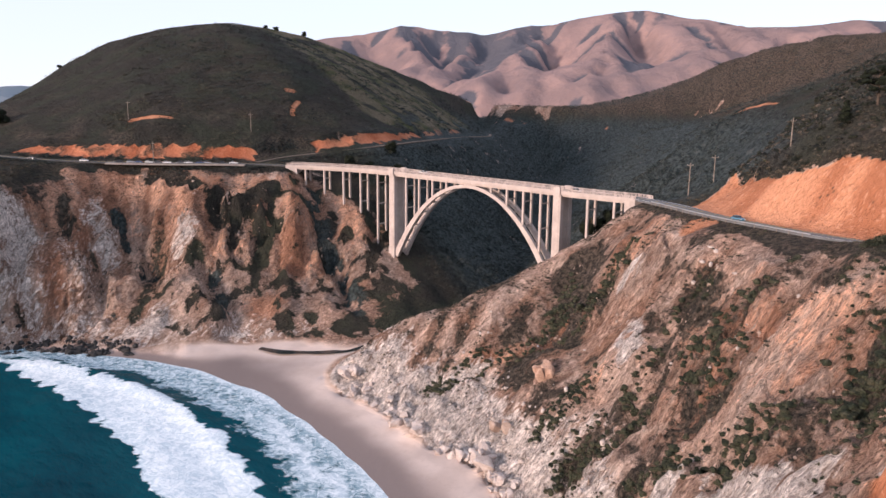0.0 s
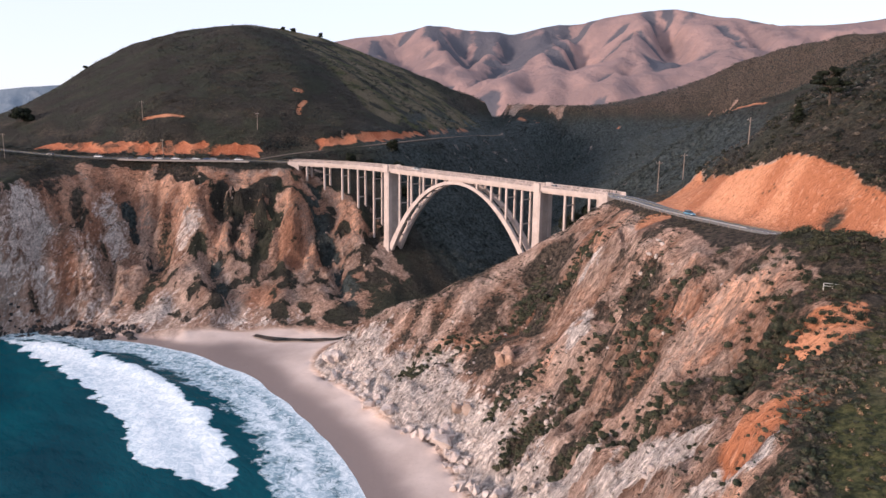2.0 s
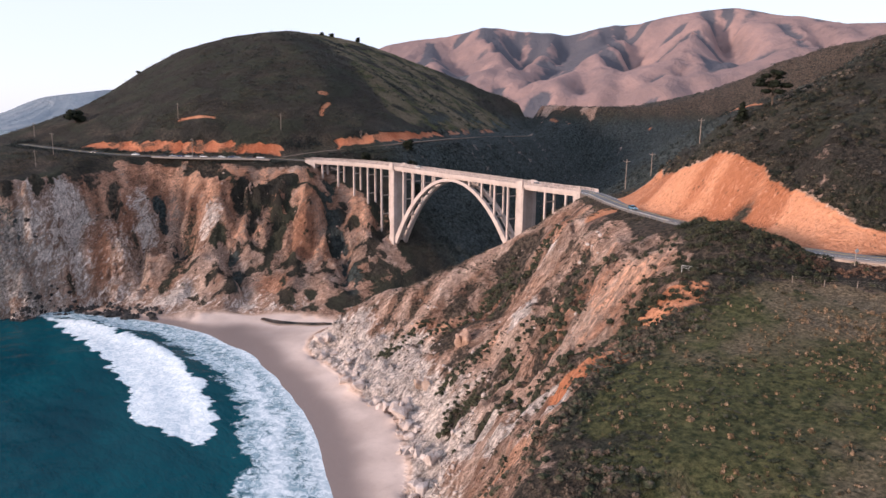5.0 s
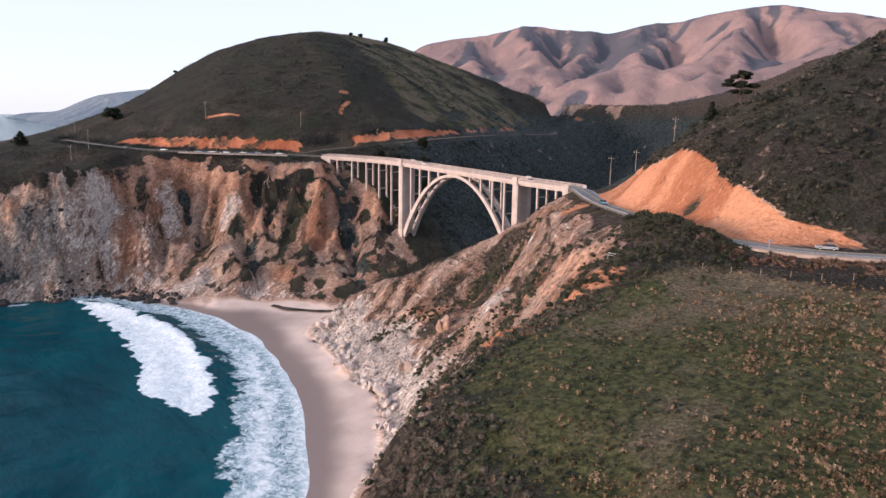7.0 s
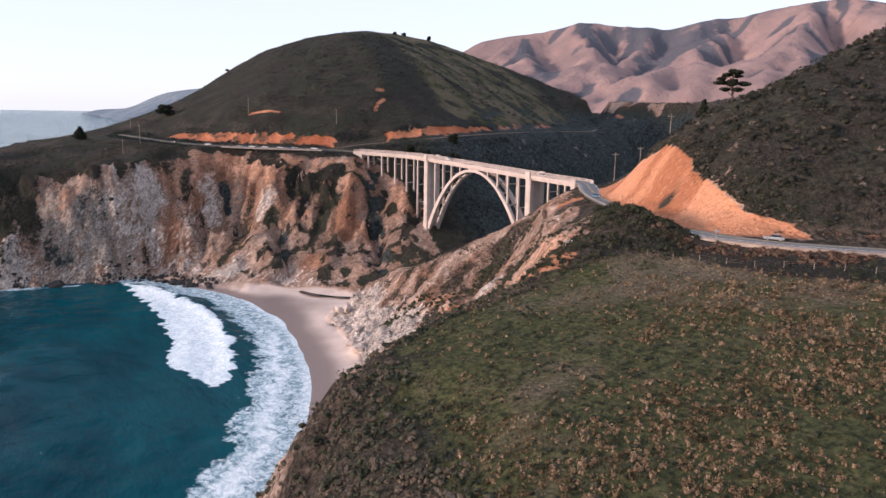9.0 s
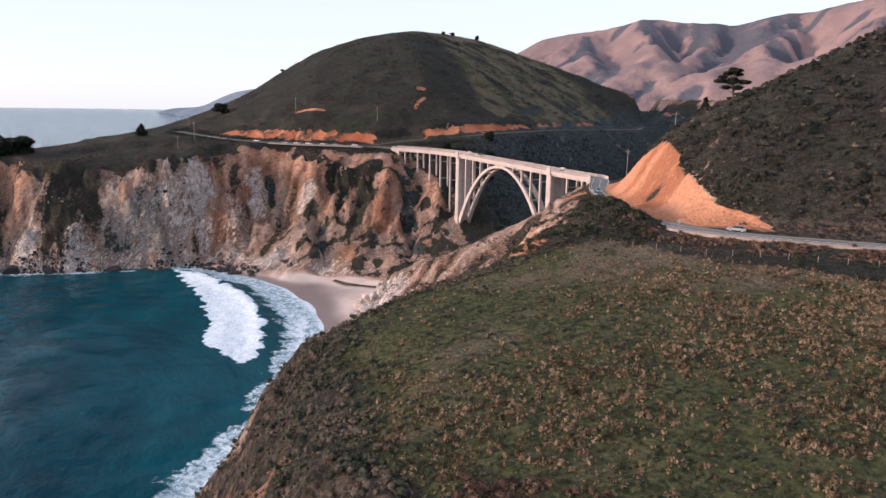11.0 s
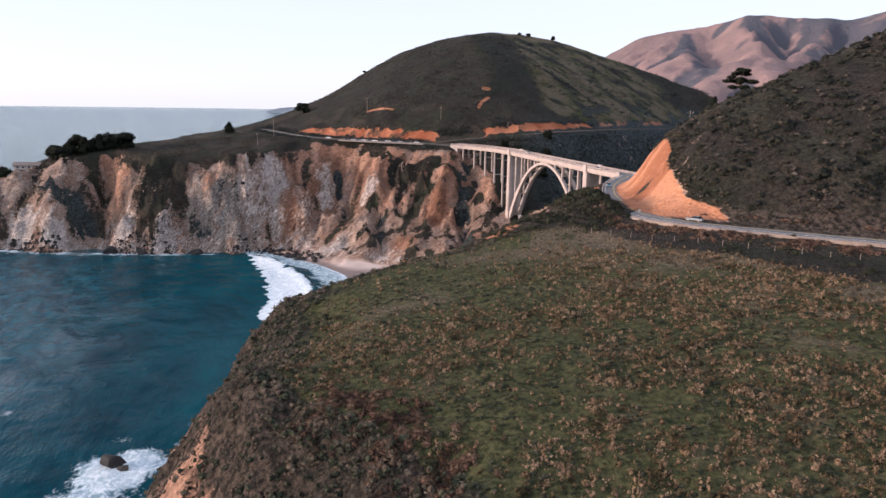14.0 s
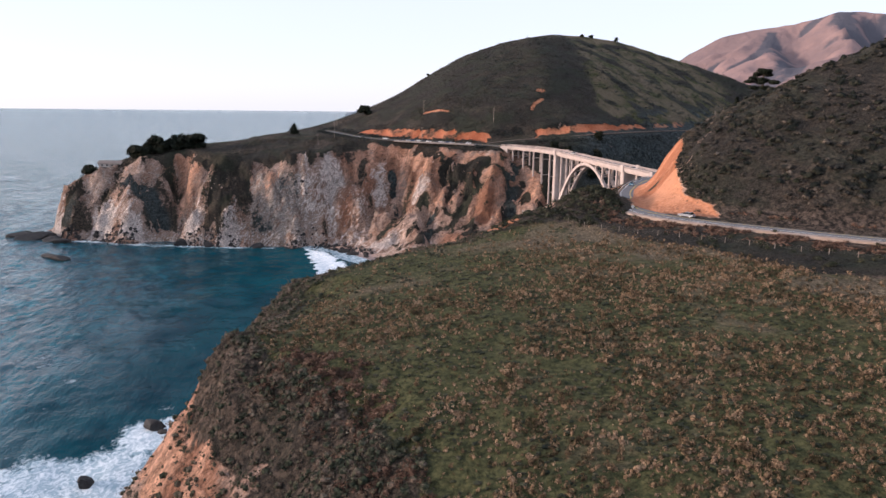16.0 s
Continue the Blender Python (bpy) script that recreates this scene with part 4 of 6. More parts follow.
wash = wash * (0.53 + 0.20 * smooth(0.25, 0.05, inner) + 0.30 * np.exp(-(((d2 - 0.55 * span + ragged) / 2.2) ** 2)) * smooth(40, 80, wx))
jx, jy = wx + 3.5 * fbm(wx, wy, 9, 3, 74), wy + 3.5 * fbm(wx, wy, 9, 3, 75)
wave = soft_inside(jx, jy, SURGE, 2.0, 76)
between = 0.06 * smooth(45, 20, d2) * smooth(-100, -60, wx)
rocks = 0.75 * smooth(3.5, 0.8, depth + 1.0 * side) * smooth(-1, 0.2, depth) * np.maximum(smooth(-70, -84, wx), smooth(205, 222, wx)) * (0.55 + 0.45 * smooth(-0.2, 0.3, side))
surf_s = np.maximum(0.60 * smooth(50, 20, np.hypot(wx - 262, wy + 236) + 10 * side), 0.66 * smooth(20, 8, np.hypot(wx - 224, wy + 220) + 5 * side))
flecks = 0.42 * smooth(0.55, 0.95, fbm(wx, wy, 15, 4, 78) + 0.5 * fbm(wx, wy, 60, 2, 79)) * smooth(-200, -230, wy) * smooth(80, 160, wx)
within = (wx > X0) & (wx < X1) & (wy > Y0) & (wy < Y1)
foam = np.where(within, np.maximum.reduce([wash, wave * 1.05, between, rocks, surf_s, flecks]), 0.0)
shallow = np.where(within, smooth(9, 2, depth), 0.0)
open_sea = smooth(-195, -330, wy + 0.10 * wx + 20 * side)
paint(me, "foam", foam, shallow * 0.7, open_sea)
me.materials.append(MAT["sea"])
sea = tagged(new("water", me), "deep teal sea with a breaking white wave and foam", "sea", kind="structure")


def range_of_hills(name, crest, foot, material, label, amp, h=22.0, seed=90, folds=()):
    lines = [along(crest, 10.0), along(foot, 10.0)] + [along(f, 10.0) for f in folds]
    back = np.array(crest, float)
    c = back[:, :2].mean(0)
    away = c / np.linalg.norm(c)
    back[:, :2] += away * 700
    back[:, 2] = -40
    lines.append(along(back, 10.0))
    p = np.vstack(lines)
    x0, y0, x1, y1 = p[:, 0].min() - 100, p[:, 1].min() - 100, p[:, 0].max() + 100, p[:, 1].max() + 100
    lines.append(along([(x0, y0, -40), (x1, y0, -40), (x1, y1, -40), (x0, y1, -40), (x0, y0, -40)], 10.0))
    z = soften(stretch_membrane(lines, x0, x1, y0, y1, h), 2)
    ny, nx = z.shape
    xs, ys = x0 + h * np.arange(nx), y0 + h * np.arange(ny)
    X, Y = np.meshgrid(xs, ys)
    bend = 60 * fbm(X, Y, 400, 3, seed + 5)
    rib = downhill_streaks(z, h, gnoise((X + bend) / 190, (Y + bend) / 190, seed), 12, 1.0)
    rib2 = downhill_streaks(z, h, gnoise(X / 70, Y / 70, seed + 3), 6, 1.0)
    gy0, gx0 = np.gradient(z, h)
    s = np.hypot(gx0, gy0)
    d, _ = line_distance(X, Y, lines[0][::6])
    sharp = 0.8 - 1.5 * np.abs(rib2)
    zz = z + smooth(0, 200, d) * smooth(0.03, 0.22, s) * amp * (0.25 * rib + 0.45 * sharp) + 0.14 * amp * fbm(X, Y, 150, 5, seed + 9, 0.55)
    xf, yf = np.linspace(xs[0], xs[-1], int(nx * 1.6)), np.linspace(ys[0], ys[-1], int(ny * 1.6))
    me, *_ = grid_mesh(name, xf, yf, lambda a, b: bilinear(zz, (b - y0) / h, (a - x0) / h))
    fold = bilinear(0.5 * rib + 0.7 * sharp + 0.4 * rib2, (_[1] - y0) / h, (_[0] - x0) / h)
    # low folds are marked for the dark ravine colour
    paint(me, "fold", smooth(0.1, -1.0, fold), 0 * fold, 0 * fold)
    me.materials.append(material)
    return tagged(new(name, me), label, "mountain", kind="structure")


def mountain_material(name, a, b, c):
    m = Mat(name, 0.95, 0, 0.1)
    v = m.place()
    n1, n2 = m.noise(0.0045, 5, 0.6, v), m.noise(0.03, 6, 0.65, v)
    col = m.mix(m.ramp(n1, 0.4, 0.62), a, b)
    # ravines: scrub and painted valley shade share one darker, bluer colour
    ravine_shade = m.attr("fold")[0]
    col = m.mix(m.ramp(m.math("ADD", ravine_shade, m.math("MULTIPLY", m.math("SUBTRACT", n2, 0.5), 0.9)), 0.25, 0.75), col, c)
    m.color(col)
    m.bump(m.math("ADD", n2, m.math("MULTIPLY", m.noise(0.011, 5, 0.6, m.place((1, 1, 0.5)), 0.8), 1.0)), 0.6, 16.0)
    return m.m


# muted pink grass and purple ravines, with some distance haze in the colours
MAT["mountain"] = mountain_material("hazy_mountain_grass", (0.22, 0.158, 0.155), (0.32, 0.215, 0.198), (0.10, 0.098, 0.115))
# pale blue-grey is distance haze painted into the base colour
MAT["far_hill"] = mountain_material("far_haze_hill", (0.20, 0.24, 0.28), (0.24, 0.27, 0.30), (0.18, 0.22, 0.26))
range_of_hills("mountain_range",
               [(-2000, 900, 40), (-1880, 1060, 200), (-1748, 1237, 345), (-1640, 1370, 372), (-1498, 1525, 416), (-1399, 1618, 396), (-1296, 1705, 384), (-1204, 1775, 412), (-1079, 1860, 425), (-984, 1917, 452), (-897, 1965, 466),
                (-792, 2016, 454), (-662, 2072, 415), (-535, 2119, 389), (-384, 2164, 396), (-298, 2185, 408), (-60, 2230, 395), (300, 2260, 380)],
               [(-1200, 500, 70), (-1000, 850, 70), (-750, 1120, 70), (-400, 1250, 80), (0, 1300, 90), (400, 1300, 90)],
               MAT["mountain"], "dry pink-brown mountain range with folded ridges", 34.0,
               folds=[[(-1616, 1334, 362), (-1436, 1229, 287), (-1204, 1121, 213)], [(-1489, 1488, 409), (-1329, 1382, 327), (-1174, 1273, 252), (-956, 1148, 179)], [(-1318, 1645, 393), (-1193, 1477, 313), (-1109, 1280, 237)],
                      [(-1198, 1740, 402), (-1084, 1567, 320), (-988, 1336, 236), (-852, 1081, 158)], [(-1074, 1824, 420), (-1014, 1612, 334), (-918, 1370, 235), (-795, 1134, 154)],
                      [(-886, 1933, 454), (-814, 1697, 348), (-730, 1470, 258), (-600, 1187, 158)], [(-790, 1904, 406), (-623, 1716, 312), (-447, 1503, 247)],
                      [(-1538, 1387, 325), (-1462, 1299, 262), (-1277, 1224, 200)], [(-1388, 1562, 355), (-1311, 1502, 285), (-1155, 1292, 195)], [(-1254, 1677, 355), (-1201, 1555, 276), (-1052, 1257, 180)],
                      [(-1092, 1803, 355), (-1028, 1699, 268), (-862, 1468, 180)], [(-885, 1914, 350), (-778, 1835, 280), (-645, 1661, 215)]])
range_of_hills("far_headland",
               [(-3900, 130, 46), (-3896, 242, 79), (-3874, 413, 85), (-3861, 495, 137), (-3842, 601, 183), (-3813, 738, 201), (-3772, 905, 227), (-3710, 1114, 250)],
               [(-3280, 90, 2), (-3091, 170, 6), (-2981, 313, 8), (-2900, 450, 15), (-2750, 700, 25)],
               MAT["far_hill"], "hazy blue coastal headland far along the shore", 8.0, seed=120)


# ---------------------------------------------------------------- building helpers
def part(name, bm, material, parent=None, label="", smooth_shade=False):
    me = bpy.data.meshes.new(name)
    bm.to_mesh(me)
    bm.free()
    me.materials.append(material)
    if smooth_shade:
        me.polygons.foreach_set("use_smooth", np.ones(len(me.polygons), bool))
    ob = new(name, me)
    if parent:
        ob.parent = parent
    if label:
        ob["label"] = label
    return ob


def add_box(bm, x0, x1, y0, y1, z0, z1, bevel=0.0):
    r = bmesh.ops.create_cube(bm, size=1.0, matrix=Matrix.Translation(((x0 + x1) / 2, (y0 + y1) / 2, (z0 + z1) / 2)) @ Matrix.Diagonal((x1 - x0, y1 - y0, z1 - z0, 1)))
    if bevel:
        es = {e for v in r["verts"] for e in v.link_edges}
        bmesh.ops.bevel(bm, geom=list(es), offset=bevel, segments=1, affect="EDGES")
    return bm


def add_beam(bm, a, b, w, d, up=(0, 0, 1)):
    """A square bar from a to b, w across and d along up."""
    a, b = Vector(a), Vector(b)
    way = (b - a).normalized()
    side = way.cross(Vector(up))
    side = side.normalized() if side.length > 1e-4 else Vector((1, 0, 0))
    top = side.cross(way).normalized()
    ring = []
    for p in (a, b):
        ring.append([bm.verts.new(p + side * (sx * w / 2) + top * (sz * d / 2)) for sx, sz in ((-1, -1), (1, -1), (1, 1), (-1, 1))])
    for k in range(4):
        bm.faces.new((ring[0][k], ring[0][(k + 1) % 4], ring[1][(k + 1) % 4], ring[1][k]))
    bm.faces.new(ring[0][::-1])
    bm.faces.new(ring[1])
    return bm


def sweep(bm, line, section):
    """A closed section (offset to the left, height) swept along a line of (x, y, z)."""
    line = np.asarray(line, float)
    d = np.gradient(line[:, :2], axis=0)
    d /= np.linalg.norm(d, axis=1)[:, None]
    rings = []
    for p, t in zip(line, d):
        rings.append([bm.verts.new((p[0] - t[1] * o, p[1] + t[0] * o, p[2] + h)) for o, h in section])
    n = len(section)
    for a, b in zip(rings, rings[1:]):
        for k in range(n):
            bm.faces.new((a[k], a[(k + 1) % n], b[(k + 1) % n], b[k]))
    bm.faces.new(rings[0][::-1])
    bm.faces.new(rings[-1])
    bmesh.ops.recalc_face_normals(bm, faces=bm.faces)
    return bm


def ground_at(x, y):
    return float(height(np.array([float(x)]), np.array([float(y)]))[0])


# ---------------------------------------------------------------- roads
def road_surface(name, line, half, label, lift=0.3, material="asphalt"):
    line = np.asarray(line)
    bm = bmesh.new()
    sweep(bm, line, [(-half, -0.5), (half, -0.5), (half, lift), (0, lift + 0.05), (-half, lift)])
    return tagged(part(name, bm, MAT[material]), label, "road", kind="structure")


road_surface("road_south", roads["south"], 3.7, "grey asphalt coast road curving round the cut bank")
road_surface("road_north", roads["north"], 3.7, "dark asphalt coast road along the cliff top", material="asphalt_dark")
MAT["dirt"] = two_tone("dirt_road", (0.13, 0.10, 0.08), (0.24, 0.18, 0.145), 0.8, 0.95)
road_surface("road_old", roads["old"], 1.8, "narrow unpaved old road into the canyon", 0.12, "dirt")

# ---------------------------------------------------------------- the bridge
DECK_LINE = curve_through([(-67, -15, 78.0), (-57.5, -8.6, 77.9), (-46.8, -3.6, 77.8), (-35, 0.4, 77.7), (-23.6, 3.0, 77.6), (-11, 4.2, 77.5), (2, 4.4, 77.4),
                           (25, 4.4, 76.9), (50, 4.4, 76.4), (75, 4.4, 75.9), (101, 4.4, 75.3), (115, 4.4, 75.1), (127, 4.2, 75.0), (133, 3.7, 75.0), (139, 1.2, 75.0)], 1.5)
DECK_S = np.r_[0, np.cumsum(np.linalg.norm(np.diff(DECK_LINE[:, :2], axis=0), axis=1))]


def deck_at(x):
    """Middle of the parapet's top and the deck's direction where it passes x."""
    k = int(np.argmin(abs(DECK_LINE[:, 0] - x)))
    k = min(max(k, 1), len(DECK_LINE) - 2)
    t = DECK_LINE[k + 1, :2] - DECK_LINE[k - 1, :2]
    t = t / np.linalg.norm(t)
    f = np.interp(x, DECK_LINE[:, 0], np.arange(len(DECK_LINE)))
    p = [np.interp(f, np.arange(len(DECK_LINE)), DECK_LINE[:, n]) for n in range(3)]
    return np.array(p), t


bridge = tagged(new("arch_bridge"), "pale concrete open-spandrel arch bridge spanning the canyon", "bridge")
C, CD = MAT["concrete"], MAT["concrete_dark"]
part("deck", sweep(bmesh.new(), DECK_LINE, [(-3.9, -1.95), (3.9, -1.95), (3.9, -1.25), (-3.9, -1.25)]), C, bridge)
part("roadway", sweep(bmesh.new(), DECK_LINE[1:-1], [(-3.45, -1.3), (3.45, -1.3), (3.45, -1.17), (-3.45, -1.17)]), MAT["asphalt"], bridge, "grey asphalt roadway")
for s in (-1, 1):
    part("girder", sweep(bmesh.new(), DECK_LINE[2:-2], [(s * 3.2 - 0.35, -3.5), (s * 3.2 + 0.35, -3.5), (s * 3.2 + 0.35, -1.9), (s * 3.2 - 0.35, -1.9)]), C, bridge)
    part("fascia", sweep(bmesh.new(), DECK_LINE, [(s * 4.15 - 0.25, -2.6), (s * 4.15 + 0.25, -2.6), (s * 4.15 + 0.25, -1.1), (s * 4.15 - 0.25, -1.1)]), C, bridge)
    bm = sweep(bmesh.new(), DECK_LINE, [(s * 4.15 - 0.16, -0.18), (s * 4.15 + 0.16, -0.18), (s * 4.15 + 0.16, 0.0), (s * 4.15 - 0.16, 0.0)])
    for x in np.arange(-66, 139.5, 0.62):
        p, t = deck_at(x)
        q = p[:2] + s * 4.15 * np.array([-t[1], t[0]])
        w = 0.30 if int(round((x + 66) / 0.62)) % 8 == 0 else 0.13
        add_box(bm, q[0] - w, q[0] + w, q[1] - 0.12, q[1] + 0.12, p[2] - 1.12, p[2] - (0.1 if w < 0.2 else -0.06))
    part("parapet", bm, C, bridge)

# floor beams under the deck
for x in np.arange(-60, 136, 6.1):
    p, t = deck_at(x)
    n = np.array([-t[1], t[0]])
    a, b = p[:2] - 3.8 * n, p[:2] + 3.8 * n
    part("floor_beam", add_beam(bmesh.new(), (*a, p[2] - 2.55), (*b, p[2] - 2.55), 0.35, 1.15), C, bridge)

# towers at the arch's ends
ARCH_X0, ARCH_X1, SPRING, CROWN = 2.6, 98.8, 35.0, 72.9
for x0, low in ((-1.2, 28.0), (98.6, 30.0)):
    top = deck_at(x0 + 2.2)[0][2] - 2.3
    for y0 in (-0.2, 6.6):
        bm = bmesh.new()
        add_box(bm, x0, x0 + 3.9, y0, y0 + 2.4, low, top, 0.18)
        add_box(bm, x0 - 0.25, x0 + 4.15, y0 - 0.2 if y0 < 3 else y0 + 0.2, y0 + 2.2 if y0 < 3 else y0 + 2.6, low - 2, low + 9, 0.15)
        add_box(bm, x0 + 0.7, x0 + 3.2, y0 - 0.14, y0 + 2.54, low + 10, top - 0.6, 0.1)
        part("pylon", bm, C, bridge)
        q = 0.05 if y0 < 3 else 0.35
        bm = bmesh.new()
        add_box(bm, x0 + 0.3, x0 + 3.6, -0.75 if y0 < 3 else 8.3, 0.35 if y0 < 3 else 9.4, top - 1.2, top + 2.75, 0.12)
        part("pylon_cap", bm, C, bridge)
    bm = bmesh.new()
    add_box(bm, x0 + 0.35, x0 + 3.55, 2.2, 6.6, low, top - 0.8)
    for zz in (top - 6, top - 15, top - 24):
        add_box(bm, x0 + 0.2, x0 + 3.7, 2.3, 6.5, zz, zz + 0.8)
    part("tower_wall", bm, CD, bridge)

# arch ribs
def arch_z(x):
    u = (x - 0.5 * (ARCH_X0 + ARCH_X1)) / (0.5 * (ARCH_X1 - ARCH_X0))
    return SPRING + (CROWN - SPRING) * (1 - 0.86 * u * u - 0.14 * u**4)


for y0, y1 in ((0.5, 2.1), (6.7, 8.3)):
    bm = bmesh.new()
    rings = []
    for x in np.linspace(ARCH_X0 - 0.8, ARCH_X1 + 0.8, 61):
        u = abs(x - 51) / 48
        slope = (arch_z(x + 0.1) - arch_z(x - 0.1)) / 0.2
        k = math.hypot(1, slope)
        deep = 1.5 + 1.5 * u * u
        nx, nz = slope / k, -1 / k
        z = arch_z(x)
        rings.append([bm.verts.new(q) for q in ((x, y0, z), (x, y1, z), (x + nx * deep, y1, z + nz * deep), (x + nx * deep, y0, z + nz * deep))])
    for a, b in zip(rings, rings[1:]):
        for k in range(4):
            bm.faces.new((a[k], a[(k + 1) % 4], b[(k + 1) % 4], b[k]))
    bm.faces.new(rings[0]), bm.faces.new(rings[-1][::-1])
    bmesh.ops.recalc_face_normals(bm, faces=bm.faces)
    part("arch_rib", bm, C, bridge)
for x in np.linspace(ARCH_X0 + 4, ARCH_X1 - 4, 15):
    z = arch_z(x) - 1.2
    part("arch_strut", add_beam(bmesh.new(), (x, 2.0, z), (x, 6.8, z), 0.7, 0.8), CD, bridge)


def column_pair(x, foot, foot_far, y_mid, along_way, top, tall):
    n = np.array([-along_way[1], along_way[0]])
    p = np.array([x, y_mid])
    for s, low in ((-1, foot), (1, foot_far)):
        q = p + n * s * 3.1
        bm = bmesh.new()
        add_box(bm, q[0] - 0.52, q[0] + 0.52, q[1] - 0.52, q[1] + 0.52, low, top, 0.1)
        part("column", bm, C, bridge)
    a, b = p - n * 3.1, p + n * 3.1
    low = max(foot, foot_far)
    zz = top - 4.5
    while zz > low + 3:
        part("brace", add_beam(bmesh.new(), (*a, zz), (*b, zz), 0.45, 0.55), CD, bridge)
        zz -= 11.0


for x in (-11, -23.6, -35, -46.8, -57.5, 114.6, 126.8):
    p, t = deck_at(x)
    n = np.array([-t[1], t[0]])
    f = [ground_at(*(p[:2] + s * 3.1 * n)) - 3.0 for s in (-1, 1)]
    column_pair(x, f[0], f[1], p[1], t, p[2] - 3.4, True)
for k in range(1, 11):
    x = 1.0 + k * 99.6 / 11
    p, t = deck_at(x)
    z = arch_z(x) - 0.4
    if p[2] - 3.4 > z + 0.5:
        column_pair(x, z, z, 4.4, t, p[2] - 3.4, False)
for x0, x1 in ((-72, -62.5), (138, 147)):
    p, t = deck_at(min(max((x0 + x1) / 2, -66), 139))
    bm = bmesh.new()
    sweep(bm, DECK_LINE[:5] if x0 < 0 else DECK_LINE[-5:], [(-4.3, -9.0), (4.3, -9.0), (4.3, -1.3), (-4.3, -1.3)])
    part("abutment", bm, C, bridge)


# ---------------------------------------------------------------- plants
def foliage_material(name, tones, fine=2.5):
    m = Mat(name, 0.9, 0, 0.15)
    m.b.inputs["Subsurface Weight"].default_value = 0.0
    r = m.rnd(True)
    p = m.math("ADD", m.math("MULTIPLY", m.noise(0.06, 3, 0.6), 0.8), m.math("MULTIPLY", m.noise(0.50, 2, 0.5), 2.3))
    f = m.math("ADD", m.math("MULTIPLY", r, 0.30), m.math("SUBTRACT", p, 1.20))
    cr = m.n("ShaderNodeValToRGB")
    m.link(f, cr.inputs[0])
    el = cr.color_ramp.elements
    while len(el) < len(tones):
        el.new(0.5)
    for k, c in enumerate(tones):
        el[k].position = 0.12 + 0.86 * k / (len(tones) - 1)
        el[k].color = (*c, 1)
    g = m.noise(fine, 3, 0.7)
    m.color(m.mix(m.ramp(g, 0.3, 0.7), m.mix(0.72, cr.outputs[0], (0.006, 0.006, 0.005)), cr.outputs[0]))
    m.bump(m.noise(fine * 2.0, 4, 0.75), 0.9, 0.35)
    return m.m


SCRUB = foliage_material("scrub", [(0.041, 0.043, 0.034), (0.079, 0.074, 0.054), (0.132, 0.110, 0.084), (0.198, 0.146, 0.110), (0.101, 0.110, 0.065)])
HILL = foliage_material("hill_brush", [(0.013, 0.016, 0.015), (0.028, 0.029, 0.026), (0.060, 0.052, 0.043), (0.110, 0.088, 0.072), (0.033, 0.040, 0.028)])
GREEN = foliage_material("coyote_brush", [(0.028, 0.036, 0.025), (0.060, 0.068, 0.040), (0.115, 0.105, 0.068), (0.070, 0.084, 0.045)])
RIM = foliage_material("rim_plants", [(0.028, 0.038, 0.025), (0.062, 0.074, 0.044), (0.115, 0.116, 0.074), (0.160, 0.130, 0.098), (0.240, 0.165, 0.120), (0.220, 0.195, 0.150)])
# bluish dark tones: the canyon's skylit shade is mixed into the leaf colour
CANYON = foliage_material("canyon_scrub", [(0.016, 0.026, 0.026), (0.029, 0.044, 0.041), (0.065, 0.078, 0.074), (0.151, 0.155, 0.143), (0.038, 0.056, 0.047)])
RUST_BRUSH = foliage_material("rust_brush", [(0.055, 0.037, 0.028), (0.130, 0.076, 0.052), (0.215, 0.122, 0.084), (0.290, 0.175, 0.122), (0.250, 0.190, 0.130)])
# dark bushes of the southern hill, deepened to carry the shade on its face
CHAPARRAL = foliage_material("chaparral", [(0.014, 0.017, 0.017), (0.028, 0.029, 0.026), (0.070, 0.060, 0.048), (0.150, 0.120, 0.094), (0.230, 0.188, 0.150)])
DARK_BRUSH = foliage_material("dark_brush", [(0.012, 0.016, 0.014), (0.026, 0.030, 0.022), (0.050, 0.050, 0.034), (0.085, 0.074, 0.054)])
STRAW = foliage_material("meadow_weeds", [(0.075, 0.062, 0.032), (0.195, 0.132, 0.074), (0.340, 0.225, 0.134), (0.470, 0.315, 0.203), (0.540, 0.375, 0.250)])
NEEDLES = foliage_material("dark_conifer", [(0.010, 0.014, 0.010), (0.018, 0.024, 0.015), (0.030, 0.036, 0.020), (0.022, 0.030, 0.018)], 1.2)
BARK = two_tone("bark", (0.050, 0.038, 0.030), (0.12, 0.09, 0.07), 0.4, 0.95, bump=0.6, dist=0.05)
ROCK = two_tone("shore_rock", (0.014, 0.014, 0.015), (0.050, 0.047, 0.046), 1.0, 0.8, bump=0.9, dist=0.25)
PALE_ROCK = two_tone("pale_rock", (0.36, 0.28, 0.245), (0.66, 0.575, 0.53), 1.2, 0.9, bump=0.9, dist=0.3)
BUFF_ROCK = two_tone("buff_rock", (0.26, 0.175, 0.135), (0.50, 0.385, 0.32), 1.2, 0.9, bump=0.9, dist=0.3)
RUST_ROCK = two_tone("rust_rock", (0.27, 0.15, 0.10), (0.56, 0.38, 0.29), 1.2, 0.9, bump=0.9, dist=0.3)


def ball():
    bm = bmesh.new()
    bmesh.ops.create_icosphere(bm, subdivisions=1, radius=1.0)
    v = np.array([p.co[:] for p in bm.verts])
    f = np.array([[q.index for q in t.verts] for t in bm.faces])
    bm.free()
    return v, f


BALL_V, BALL_F = ball()


